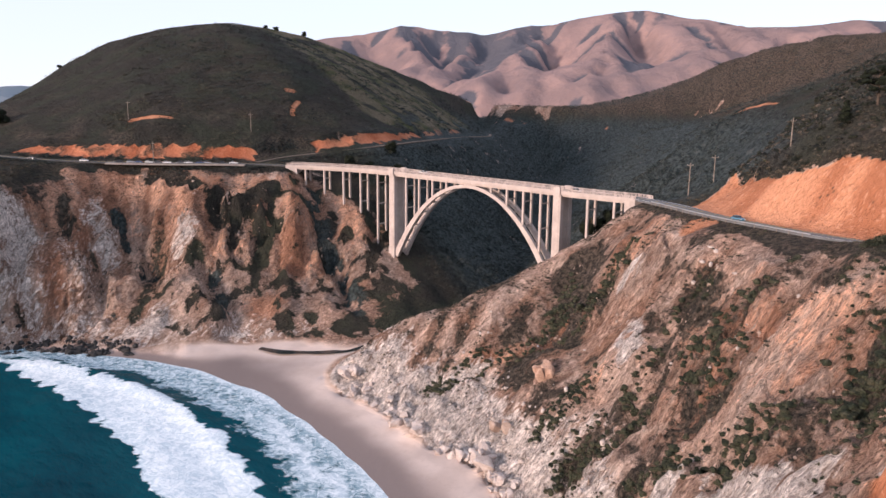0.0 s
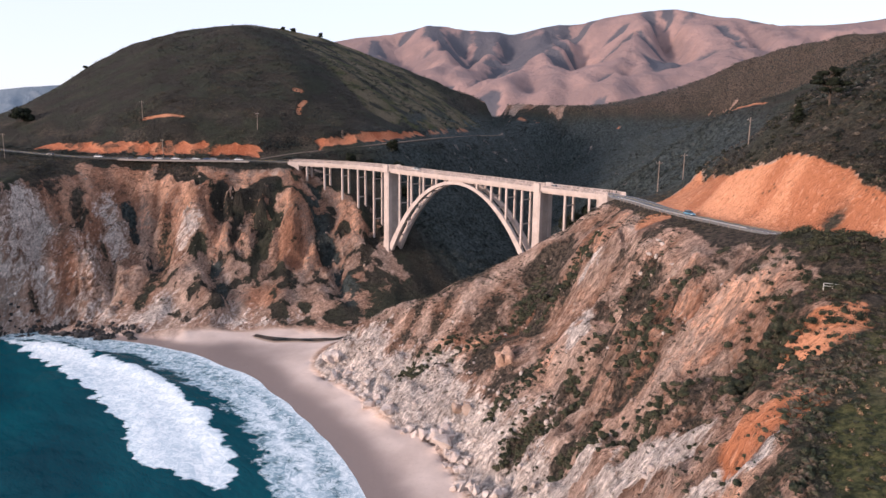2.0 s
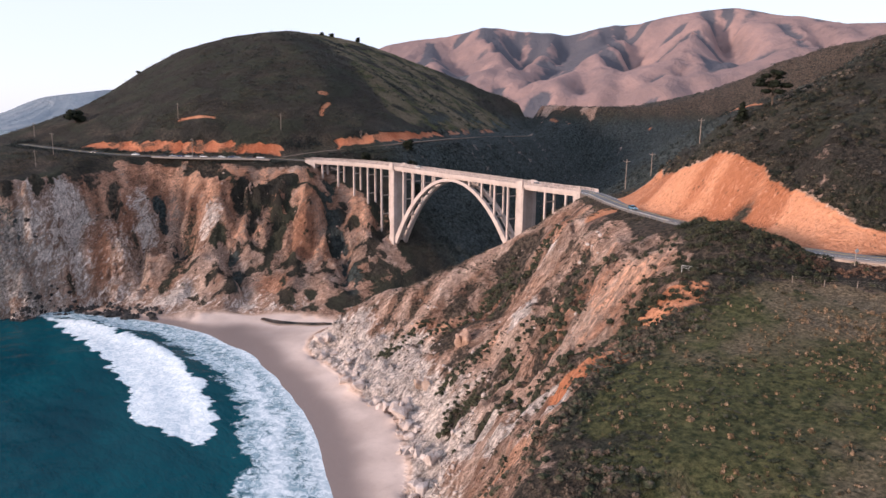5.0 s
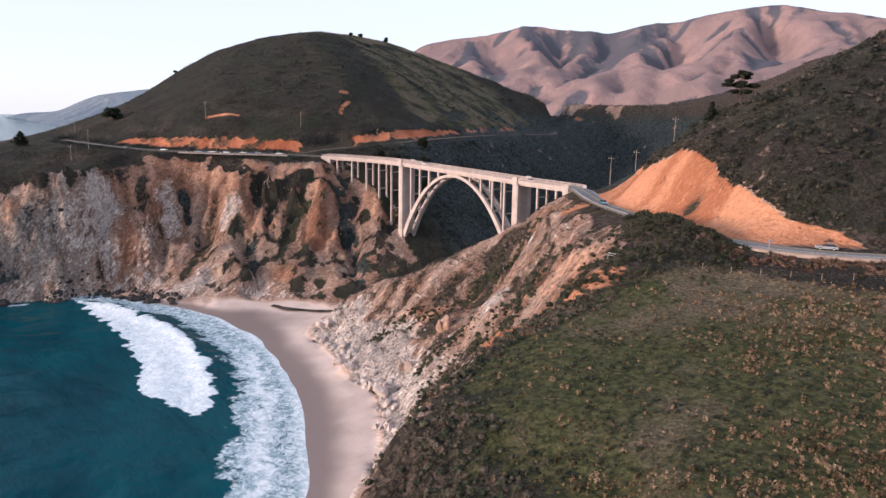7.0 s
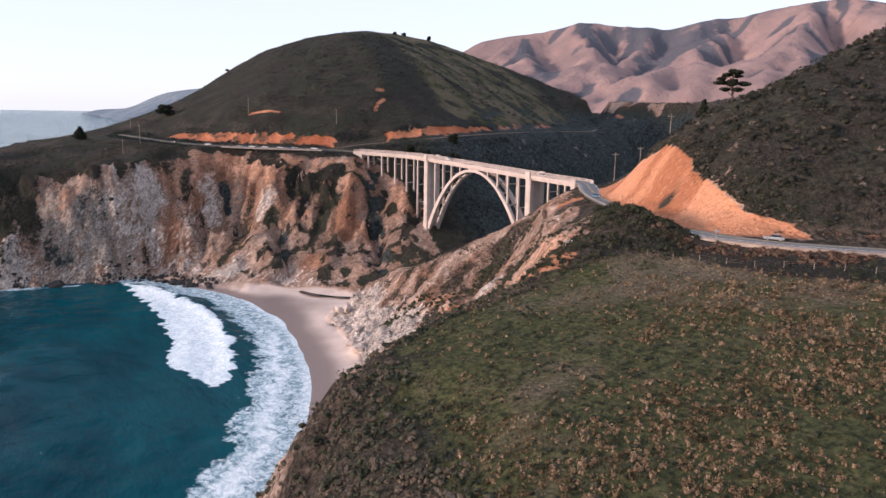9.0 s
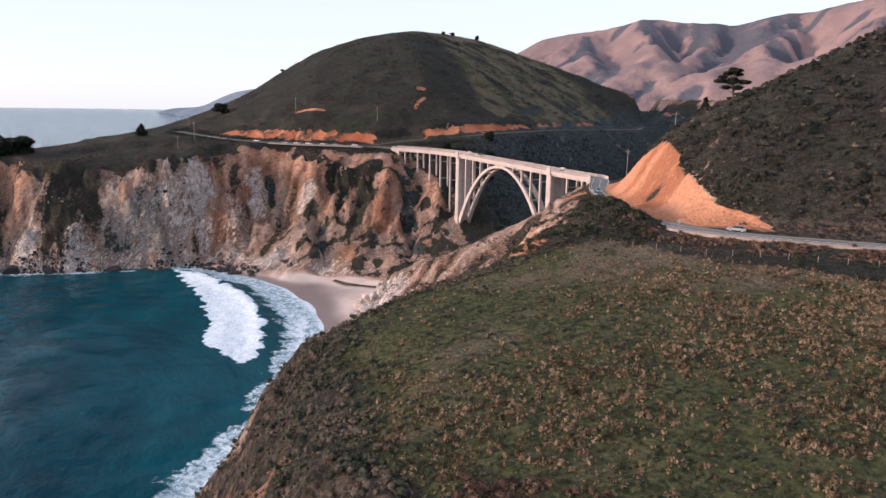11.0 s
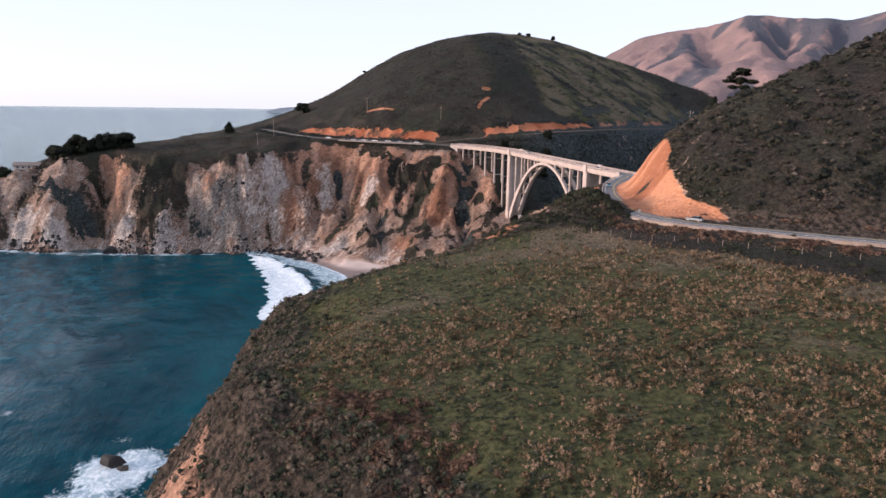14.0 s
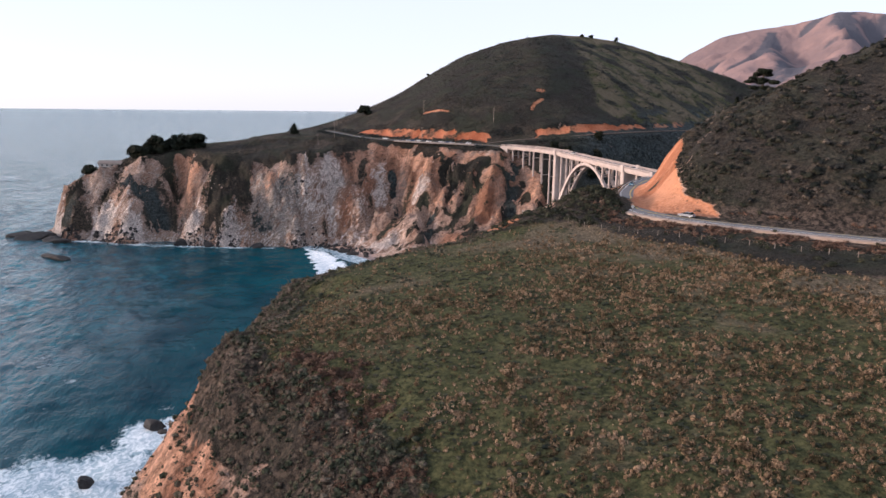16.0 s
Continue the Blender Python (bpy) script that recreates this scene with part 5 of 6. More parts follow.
def tri_mesh(name, v, f, material, flat=True):
    me = bpy.data.meshes.new(name)
    me.vertices.add(len(v))
    me.vertices.foreach_set("co", np.asarray(v, np.float32).ravel())
    me.loops.add(f.size)
    me.loops.foreach_set("vertex_index", f.ravel().astype(np.int32))
    me.polygons.add(len(f))
    me.polygons.foreach_set("loop_start", (np.arange(len(f)) * 3).astype(np.int32))
    if not flat:
        me.polygons.foreach_set("use_smooth", np.ones(len(f), bool))
    me.update(calc_edges=True)
    me.materials.append(material)
    return me


DOME_F = np.array([t for t in BALL_F if BALL_V[t][:, 2].min() > -0.6])


def bush_shape(rng, leaves, leaf=(0.28, 0.52), dome=False):
    """Loose leaf sprays, round a lumpy heart where dome is set: corners (n, 3, 3)."""
    way = rng.normal(size=(leaves, 3))
    way /= np.linalg.norm(way, axis=1)[:, None]
    way[:, 2] = np.abs(way[:, 2]) * 0.9 - 0.12
    at = way * rng.uniform(0.45, 0.95, (leaves, 1))
    a = rng.normal(size=(leaves, 3))
    a = np.cross(way, a)
    a /= np.linalg.norm(a, axis=1)[:, None]
    b = np.cross(way, a)
    size = rng.uniform(leaf[0], leaf[1], (leaves, 1))
    tip = at + way * size * 0.7 + b * size * rng.uniform(-0.6, 0.6, (leaves, 1))
    tris = np.stack([at - a * size, at + a * size + b * size * 0.5, tip], 1)
    if dome:
        lump = BALL_V * rng.uniform(0.55, 1.0, (len(BALL_V), 1)) * rng.uniform(0.75, 1.05, 3)
        tris = np.concatenate([lump[DOME_F] * dome, tris])
    return tris


def scatter(name, x, y, size, material, label, seed, leaves=26, tall=0.75, sink=0.15, kinds=9, leaf=(0.20, 0.38), dome=False):
    rng = np.random.RandomState(seed)
    z = height(x, y)
    shapes = [bush_shape(rng, leaves, leaf, dome) for _ in range(kinds)]
    n = len(x)
    pick = rng.randint(0, kinds, n)
    ang = rng.rand(n) * 2 * np.pi
    c, s = np.cos(ang), np.sin(ang)
    base = np.array(shapes)[pick]                                    # n, leaves, 3, 3
    out = np.empty_like(base)
    wide = size * rng.uniform(0.8, 1.25, n)
    out[..., 0] = (base[..., 0] * c[:, None, None] - base[..., 1] * s[:, None, None]) * wide[:, None, None] + x[:, None, None]
    out[..., 1] = (base[..., 0] * s[:, None, None] + base[..., 1] * c[:, None, None]) * wide[:, None, None] + y[:, None, None]
    out[..., 2] = (base[..., 2] * tall * size[:, None, None]) + (z + sink * size)[:, None, None]
    v = out.reshape(-1, 3)
    f = np.arange(len(v)).reshape(-1, 3)
    return tagged(new(name, tri_mesh(name, v, f, material)), label, "shrubs", kind="stuff")


def sow(seed, n, x0, x1, y0, y1, keep):
    rng = np.random.RandomState(seed)
    x, y = rng.uniform(x0, x1, n), rng.uniform(y0, y1, n)
    ok = rng.rand(n) < keep(x, y)
    return x[ok], y[ok], rng


def clear(x, y, d=5.0):
    ok = smooth(d, d + 1.5, near_road(x, y)) * (base_at(x, y) > 5.0)
    for ring in (CUT_SOUTH, CUT_NORTH, CUT_OLD):
        ok = ok * (1 - inside(x, y, ring))
    on_deck = (x > -64) & (x < 140) & (y > -12) & (y < 12)
    return ok * (1 - on_deck)


def bald(x, y):
    """Bare wall, slides and scars of the southern slope."""
    return np.maximum.reduce([band(x, y, [(185, -120), (212, -126), (237, -141), (249, -151)], 8.0), band(x, y, [(247, -113), (254, -119)], 6.0), band(x, y, [(251, -141), (253, -148)], 5.0), band(x, y, [(222, -104), (232, -102)], 7.0), band(x, y, [(158, -46), (164, -57), (176, -79)], 4.0), band(x, y, [(142, -52), (132, -60), (116, -73)], 4.5)])


def patchy(x, y, size, seed, bias=0.0):
    return smooth(-0.25, 0.35, fbm(x, y, size, 4, seed) + bias)


def meadow(x, y):
    rim = -98 + np.maximum(0, x - 268) * 0.50
    return smooth(256, 264, x) * smooth(2, -3, y - rim) * smooth(0.50, 0.38, steep_at(x, y)) * smooth(60, 63, base_at(x, y))


# southern slope above the beach
x, y, r = sow(301, 20000, 55, 262, -170, 0, lambda x, y: clear(x, y, 4) * smooth(8, 16, base_at(x, y)) * patchy(x, y, 22, 303, -0.05) * (1 - 0.9 * bald(x, y)) * (1 - 0.72 * smooth(1.0, 1.9, steep_at(x, y))))
scatter("scrub_on_the_slope", x, y, 0.25 + 0.85 * r.rand(len(x)) ** 1.7, SCRUB, "grey-brown coastal scrub dotted over the steep slope", 1, 22, 0.65, leaf=(0.16, 0.36), dome=0.6)
# northern cliff and headland
x, y, r = sow(311, 22000, -190, 12, -390, 0, lambda x, y: clear(x, y) * smooth(6, 20, base_at(x, y)) * patchy(x, y, 24, 313, -0.02) * (1 - 0.75 * smooth(1.0, 2.0, steep_at(x, y))))
scatter("scrub_on_the_cliff", x, y, r.uniform(0.5, 1.6, len(x)), SCRUB, "dark scrub on ledges and rim of the cliff", 2, 14)
# northern hill
x, y, r = sow(321, 15000, -460, -60, -140, 330, lambda x, y: clear(x, y) * (0.15 + 0.85 * patchy(x, y, 28, 323, -0.1)) * (1 - 0.88 * lee_at(x, y)))
scatter("scrub_on_the_hill", x, y, r.uniform(0.8, 2.0, len(x)), HILL, "low dark brush covering the rounded hill", 3, 12, 0.5)
# southern hill
x, y, r = sow(331, 15000, 165, 470, -75, 260, lambda x, y: clear(x, y, 5) * (y > -0.2 * x - 20) * smooth(78, 84, base_at(x, y)) * (0.35 + 0.65 * patchy(x, y, 40, 333)))
scatter("scrub_on_the_south_hill", x, y, 0.5 + 1.5 * r.rand(len(x)) ** 1.5, CHAPARRAL, "dense grey-brown chaparral on the hillside above the cut", 4, 10, 0.7, leaf=(0.12, 0.26), dome=0.9)
x, y, r = sow(335, 14000, 165, 470, -75, 240, lambda x, y: clear(x, y, 6) * (y > -0.2 * x - 20) * smooth(80, 86, base_at(x, y)) * patchy(x, y, 9, 337, -0.05))
scatter("dark_chaparral", x, y, r.uniform(0.8, 1.9, len(x)), DARK_BRUSH, "dark rounded bushes scattered over the southern hillside", 16, 14, 0.85, leaf=(0.12, 0.26), dome=True)
# canyon
x, y, r = sow(341, 12000, -300, 230, 0, 640, lambda x, y: clear(x, y) * (0.3 + 0.7 * patchy(x, y, 50, 343)))
scatter("canyon_brush", x, y, r.uniform(1.0, 2.8, len(x)), CANYON, "dark brush and low trees filling the canyon", 5, 14, 0.8)
x, y, r = sow(345, 11000, -60, 130, 8, 190, lambda x, y: clear(x, y) * (0.15 + 0.85 * patchy(x, y, 16, 347)))
scatter("canyon_scrub", x, y, r.uniform(0.6, 1.9, len(x)), CANYON, "grey-green scrub on the canyon wall behind the arch", 15, 14, 0.8)
# rim and cliff of the southern headland
x, y, r = sow(351, 44000, 236, 470, -232, -120, lambda x, y: clear(x, y) * (1 - meadow(x, y)) * smooth(7, 15, base_at(x, y)) * (0.40 + 0.60 * patchy(x, y, 16, 353, 0.12)) * (1 - 0.40 * smooth(1.3, 2.3, steep_at(x, y))) * (0.22 + 0.78 * smooth(36, 54, base_at(x, y) + 0.2 * (x - 340))))
scatter("rim_scrub", x, y, 0.35 + 1.1 * r.rand(len(x)) ** 1.6 + 0.05, RIM, "mixed grey, rust and green scrub on the cliff rim", 6, 13, leaf=(0.13, 0.27), dome=0.68)

# rust-coloured dry brush where the rim meets the meadow and along the roadside
x, y, r = sow(358, 14000, 326, 420, -190, -150, lambda x, y: band(x, y, [(338, -177), (347, -170), (356, -168), (366, -167), (385, -166), (415, -163)], 7.0) * patchy(x, y, 7, 359, 0.05))
scatter("rust_brush", x, y, 0.3 + 0.8 * r.rand(len(x)) ** 1.5, RUST_BRUSH, "rust-brown dried brush along the meadow's rim", 18, 34, 0.8, leaf=(0.13, 0.27), dome=0.7)
x, y, r = sow(360, 90000, 254, 420, -110, 40, lambda x, y: smooth(5.8, 7.2, near_road(x, y)) * smooth(17, 11, near_road(x, y)) * (y < -72 + np.maximum(0, x - 266) * 0.85) * patchy(x, y, 8, 361, 0.05))
scatter("dry_verge_brush", x, y, 0.25 + 0.9 * r.rand(len(x)) ** 1.6, RUST_BRUSH, "rust-brown dried brush between the road and the meadow", 19, 16, 0.8, leaf=(0.13, 0.27), dome=0.7)


def rubble(name, x, y, size, material, label, seed):
    rng = np.random.RandomState(seed)
    n = len(x)
    z = height(x, y)
    way = BALL_V[None] * (1 + 0.35 * rng.uniform(-1, 1, (n, len(BALL_V), 1)))
    way = way * rng.uniform(0.55, 1.3, (n, 1, 3)) * size[:, None, None]
    v = way + np.stack([x, y, z + 0.1 * size], 1)[:, None]
    f = (BALL_F[None] + (np.arange(n) * len(BALL_V))[:, None, None]).reshape(-1, 3)
    return tagged(new(name, tri_mesh(name, v.reshape(-1, 3), f, material)), label, "rocks", kind="stuff")


def bare(x, y):
    return clear(x, y, 4) * smooth(0.5, 0.9, steep_at(x, y)) * smooth(6, 9, base_at(x, y))


x, y, r = sow(391, 5000, 50, 262, -175, -2, lambda x, y: bare(x, y) * patchy(x, y, 18, 393, 0.0) * smooth(74, 66, base_at(x, y)))
rubble("slope_rubble", x, y, 0.12 + 0.5 * r.rand(len(x)) ** 3, BUFF_ROCK, "rust and buff rubble strewn down the slope", 10)
x, y, r = sow(395, 7000, 55, 235, -170, -55, lambda x, y: bare(x, y) * smooth(26, 12, base_at(x, y)) + 0.3 * bare(x, y) * patchy(x, y, 20, 397, -0.3))
rubble("pale_rubble", x, y, 0.15 + 0.8 * r.rand(len(x)) ** 3, PALE_ROCK, "pale broken rock at the foot of the slope", 11)
x, y, r = sow(398, 5000, -185, 14, -392, -8, lambda x, y: bare(x, y) * patchy(x, y, 18, 399, 0.05) * smooth(72, 60, base_at(x, y)))
rubble("cliff_rubble", x, y, 0.2 + 0.8 * r.rand(len(x)) ** 3, BUFF_ROCK, "buff rock knobs and rubble on the cliff face", 12)
x, y, r = sow(392, 60000, -150, -30, -400, -118, lambda x, y: smooth(-3.0, -0.5, base_at(x, y)) * smooth(4.5, 2.0, base_at(x, y)) * smooth(0.1, 0.25, steep_at(x, y)) * smooth(-30, -62, x) * patchy(x, y, 12, 394, 0.1))
rubble("shore_rubble", x, y, 0.25 + 1.1 * r.rand(len(x)) ** 3, ROCK, "wet black boulders strewn along the foot of the cliff", 20)
# thicket on the mound beside the road
x, y, r = sow(361, 5200, 228, 345, -118, -30, lambda x, y: clear(x, y, 5.0) * (1 - meadow(x, y)) * (y < -58 + np.maximum(0, x - 262) * 0.75) * (1 - 0.93 * smooth(260, 274, x)) * (0.35 + 0.65 * patchy(x, y, 12, 363, 0.1)) * (base_at(x, y) > 62))
scatter("roadside_thicket", x, y, r.uniform(0.4, 1.5, len(x)) + 0.7 * np.exp(-(((x - 246) / 12) ** 2 + ((y + 82) / 6) ** 2)), GREEN, "dark green thicket on the mound beside the road", 7, 54, 0.85, leaf=(0.13, 0.27), dome=0.7)
# shrubs in the gullies of the slope and along the northern roads
x, y, r = sow(355, 26000, 90, 262, -160, -20, lambda x, y: clear(x, y, 4) * np.maximum.reduce([smooth(0.35, 0.8, on_fine(GULLY, x, y)), band(x, y, [(203, -118), (219, -119), (228, -115), (234, -113), (245, -122)], 8.5), band(x, y, [(132, -34), (134, -47), (133, -57)], 6.0), band(x, y, [(164, -84), (160, -94)], 6.0), band(x, y, [(200, -90), (207, -94)], 7.0), band(x, y, [(204, -84), (212, -75)], 5.0)]) * smooth(9, 14, base_at(x, y)) * patchy(x, y, 14, 357, 0.3) * (1 - bald(x, y)))
scatter("gully_brush", x, y, r.uniform(0.5, 1.5, len(x)), GREEN, "dark green brush filling the gullies of the slope", 13, 22, 0.8, leaf=(0.12, 0.26), dome=True)
x, y, r = sow(365, 48000, -270, -60, -190, 120, lambda x, y: smooth(5.5, 6.5, near_road(x, y)) * smooth(16, 9, near_road(x, y)) * clear(x, y, 5.5) * (base_at(x, y) > 60) * patchy(x, y, 14, 367, 0.1))
scatter("verge_brush", x, y, r.uniform(0.7, 1.7, len(x)), CANYON, "dark brush crowding the verge of the coast road", 14, 14, 0.9)
# bushes hanging over the upper edge of the cut
x, y, r = sow(385, 9000, 170, 284, -68, 4, lambda x, y: clear(x, y, 4) * band(x, y, [(174, 3), (185, -11.5), (196, -24.5), (208, -31.5), (219.5, -35), (232, -42), (242, -50.5), (254, -56.5), (265.5, -61), (277, -59)], 2.6) * (base_at(x, y) > 78))
scatter("overhanging_brush", x, y, r.uniform(0.45, 1.1, len(x)), SCRUB, "grey-brown bushes fringing the top of the cut bank", 17, 26, 0.75, leaf=(0.13, 0.27), dome=0.8)
# weeds of the meadow: low round clumps with dry tips, thick in some patches and thin in others
x, y, r = sow(371, 98000, 252, 440, -196, -20, lambda x, y: meadow(x, y) * (0.10 + 0.90 * (0.35 + 0.65 * patchy(x, y, 6, 375, 0.0)) * patchy(x, y, 26, 373, 0.15)) * (0.10 + 0.90 * smooth(268, 318, x + 0.25 * (y + 130))))
scatter("meadow_weeds", x, y, 0.15 + 0.42 * r.rand(len(x)) ** 1.8, STRAW, "dry golden-brown weeds standing in green grass", 8, 10, 1.5, 0.15, leaf=(0.26, 0.50), dome=0.65)
# low brush, added more thickly seaward to imitate darkening towards the picture's edge
x, y, r = sow(381, 26000, 252, 440, -196, -20, lambda x, y: meadow(x, y) * (0.12 * patchy(x, y, 30, 383, -0.25) + 0.9 * patchy(x, y, 9, 384, -0.02) * smooth(-122, -150, y - 0.5 * np.maximum(0, x - 268))))
scatter("meadow_brush", x, y, r.uniform(0.2, 0.6, len(x)), GREEN, "low dark green brush in the meadow", 9, 10, 0.6, leaf=(0.12, 0.26), dome=True)


def spray(rng, n, centre, radius, leaf):
    """Leaf sprays on a lumpy crown: corners (n, 3, 3)."""
    way = rng.normal(size=(n, 3))
    way /= np.linalg.norm(way, axis=1)[:, None]
    at = np.array(centre) + way * np.array(radius) * rng.uniform(0.45, 1.0, (n, 1))
    a = np.cross(way, rng.normal(size=(n, 3)))
    a /= np.linalg.norm(a, axis=1)[:, None]
    b = np.cross(way, a)
    s = leaf * rng.uniform(0.6, 1.3, (n, 1))
    return np.stack([at - a * s, at + a * s + way * s * 0.3, at + b * s * 1.2 + way * s * 0.4], 1)


def limb(bm, a, b, r0, r1, sides=6):
    a, b = Vector(a), Vector(b)
    way = (b - a).normalized()
    p = way.orthogonal().normalized()
    q = way.cross(p)
    rings = [[bm.verts.new(c + (p * math.cos(t) + q * math.sin(t)) * r) for t in [k * 2 * math.pi / sides for k in range(sides)]] for c, r in ((a, r0), (b, r1))]
    for k in range(sides):
        bm.faces.new((rings[0][k], rings[0][(k + 1) % sides], rings[1][(k + 1) % sides], rings[1][k]))
    bm.faces.new(rings[1])
    return bm


def tree(name, x, y, tall, wide, label, seed, style="round", sprays=900, group=""):
    """A tree with a tapered trunk, limbs and a ragged crown; style: round, umbrella or cone."""
    rng = np.random.RandomState(seed)
    sprays = int(sprays * 2.2)
    root = tagged(new(name), label, "tree", group)
    root.location = (x, y, ground_at(x, y) - 0.2)
    bm = bmesh.new()
    lean = rng.uniform(-0.06, 0.06, 2) * tall
    fork = tall * (0.55 if style == "umbrella" else 0.35)
    limb(bm, (0, 0, -0.6), (lean[0] * 0.5, lean[1] * 0.5, fork), 0.035 * tall, 0.024 * tall, 8)
    limb(bm, (lean[0] * 0.5, lean[1] * 0.5, fork), (lean[0], lean[1], tall * 0.92), 0.024 * tall, 0.006 * tall, 7)
    tris = []
    if style == "umbrella":
        for k in range(17):
            t = k * 2.4 + rng.rand()
            rad = wide * 0.5 * rng.uniform(0.25, 0.80)
            z = tall * (0.40 + 0.45 * rng.rand()) if k < 12 else tall * rng.uniform(0.80, 0.95)
            c = (math.cos(t) * rad + lean[0], math.sin(t) * rad + lean[1], z)
            limb(bm, (lean[0] * 0.6, lean[1] * 0.6, z - 0.16 * tall), c, 0.011 * tall, 0.004 * tall, 5)
            tris.append(spray(rng, sprays // 17, c, (wide * rng.uniform(0.13, 0.22), wide * rng.uniform(0.13, 0.22), tall * 0.055), 0.022 * wide + 0.12))
    elif style == "cone":
        for k in range(14):
            f = k / 13
            rad = wide * 0.5 * (1 - 0.85 * f) * rng.uniform(0.8, 1.1)
            z = tall * (0.12 + 0.82 * f)
            t = k * 2.4
            c = (math.cos(t) * rad * 0.4, math.sin(t) * rad * 0.4, z)
            limb(bm, (0, 0, z - 0.3), (math.cos(t) * rad * 0.8, math.sin(t) * rad * 0.8, z - 0.2), 0.008 * tall, 0.003 * tall, 5)
            tris.append(spray(rng, sprays // 14, c, (rad, rad, tall * 0.07), 0.05 * wide + 0.12))
    else:
        for k in range(10):
            t = k * 2.4 + rng.rand()
            rad = wide * 0.5 * rng.uniform(0.15, 0.62)
            z = tall * rng.uniform(0.16, 0.74)
            c = (math.cos(t) * rad, math.sin(t) * rad, z)
            limb(bm, (0, 0, max(0.1 * tall, z - 0.3 * tall)), c, 0.012 * tall, 0.004 * tall, 5)
            tris.append(spray(rng, sprays // 10, c, (wide * rng.uniform(0.18, 0.28), wide * rng.uniform(0.18, 0.28), tall * rng.uniform(0.15, 0.24)), 0.05 * wide + 0.15))
    part("trunk", bm, BARK, root)
    v = np.concatenate(tris).reshape(-1, 3)
    crown = new("crown", tri_mesh("crown", v, np.arange(len(v)).reshape(-1, 3), NEEDLES))
    crown.parent = root
    return root


tree("umbrella_pine", 214, -2, 12.0, 11.5, "broad dark umbrella pine leaning on the hillside", 11, "umbrella", 1800)
tree("conifer", 207, -8, 7, 5, "small dark conifer beside the umbrella pine", 12, "cone", 500)
tree("conifer", 112, 9, 17, 11, "dark conifer growing close to the bridge tower", 13, "round", 1200)
tree("conifer", 118, 15, 13, 9, "dark conifer growing behind the bridge pillars", 14, "round", 900)
tree("hilltop_tree", -329, 198, 5.5, 6, "lone dark tree standing on the hilltop", 15, "round", 500)
tree("hilltop_tree", -336, 170, 3.8, 7, "low dark tree standing on the hilltop", 16, "round", 500)
tree("hilltop_tree", -339, 160, 3.4, 6, "low dark tree standing on the hilltop", 17, "round", 400)
tree("hillside_tree", -395, -10, 3.2, 5, "small dark tree on the flank of the hill", 18, "round", 400)
tree("plateau_tree", -213, -170, 9.5, 11, "wind-shaped dark cypress alone on the grassy plateau", 19, "cone", 700)
tree("plateau_tree", -262, -100, 11, 16, "dark spreading cypress where the hill meets the plateau", 20, "round", 800)
for k in range(8):
    tree("headland_cypress", -166 - 7 * (k % 2), -250 - 7.2 * k, 14 + 3 * math.sin(k * 1.7), 17 + 3 * math.cos(k * 2.1), "dark wind-clipped cypress in a grove on the headland", 30 + k, "round", 1300, "cypress grove")
tree("headland_cypress", -172, -336, 9, 15, "dark rounded cypress at the end of the headland", 45, "round", 700)
for k, (tx, ty, th, tw) in enumerate(((-58, 22, 9, 9), (-50, 30, 8, 8), (-40, 34, 10, 10), (-62, 60, 9, 9), (-46, 52, 8, 9), (-28, 40, 8, 9))):
    tree("canyon_tree", tx, ty, th, tw, "dark oak on the canyon side below the old road", 60 + k, "round", 450, "canyon oaks")


# ---------------------------------------------------------------- rocks
def boulder(name, x, y, z, size, material, label, seed, squash=(1, 1, 0.8), group="", lumps=1):
    """A broken rock: one or several lumps, each hewn by flat cuts, in one mesh."""
    bm = bmesh.new()
    pick = random.Random(seed)
    for lump in range(lumps):
        fresh = bmesh.ops.create_icosphere(bm, subdivisions=3, radius=1.0)["verts"]
        off = Vector((seed * 7.13, seed * 3.7, seed * 1.9 + lump))
        cuts = [(Vector((pick.gauss(0, 1), pick.gauss(0, 1), pick.gauss(0, 0.7))).normalized(), pick.uniform(0.35, 0.75)) for _ in range(13)]
        at = Vector((pick.uniform(-1, 1) * 0.75, pick.uniform(-1, 1) * 0.75, pick.uniform(-0.5, 0.45))) if lump else Vector((0, 0, 0))
        big = pick.uniform(0.45, 0.8) if lump else 1.0
        for v in fresh:
            for way, reach in cuts:
                over = v.co.dot(way) - reach
                if over > 0:
                    v.co -= way * over
            v.co *= 1 + 0.12 * noise.fractal(v.co * 2.0 + off, 0.8, 2.2, 4)
            v.co = v.co * big + at
            v.co = Vector((v.co.x * squash[0], v.co.y * squash[1], v.co.z * squash[2])) * size * 1.5
    ob = part(name, bm, material, None)
    ob.matrix_world = pose(x, y, z, 0, 0, seed * 57 % 360)
    return tagged(ob, label, "rock", group)


rng = random.Random(5)
boulder("outcrop", 148, -77, 27.0, 3.4, RUST_ROCK, "rust-coloured upright rock outcrop on the slope", 3, (0.8, 0.7, 0.95), "", 6)
boulder("outcrop", 140, -90, 11.0, 2.6, BUFF_ROCK, "buff broken boulder at the foot of the slope", 4, (1, 1, 0.8), "", 4)
boulder("outcrop", 156, -66, 33, 1.3, PALE_ROCK, "white boulder lying in the scrub", 5)
boulder("outcrop", 149, -63, 31, 0.8, PALE_ROCK, "white boulder lying in the scrub", 6)
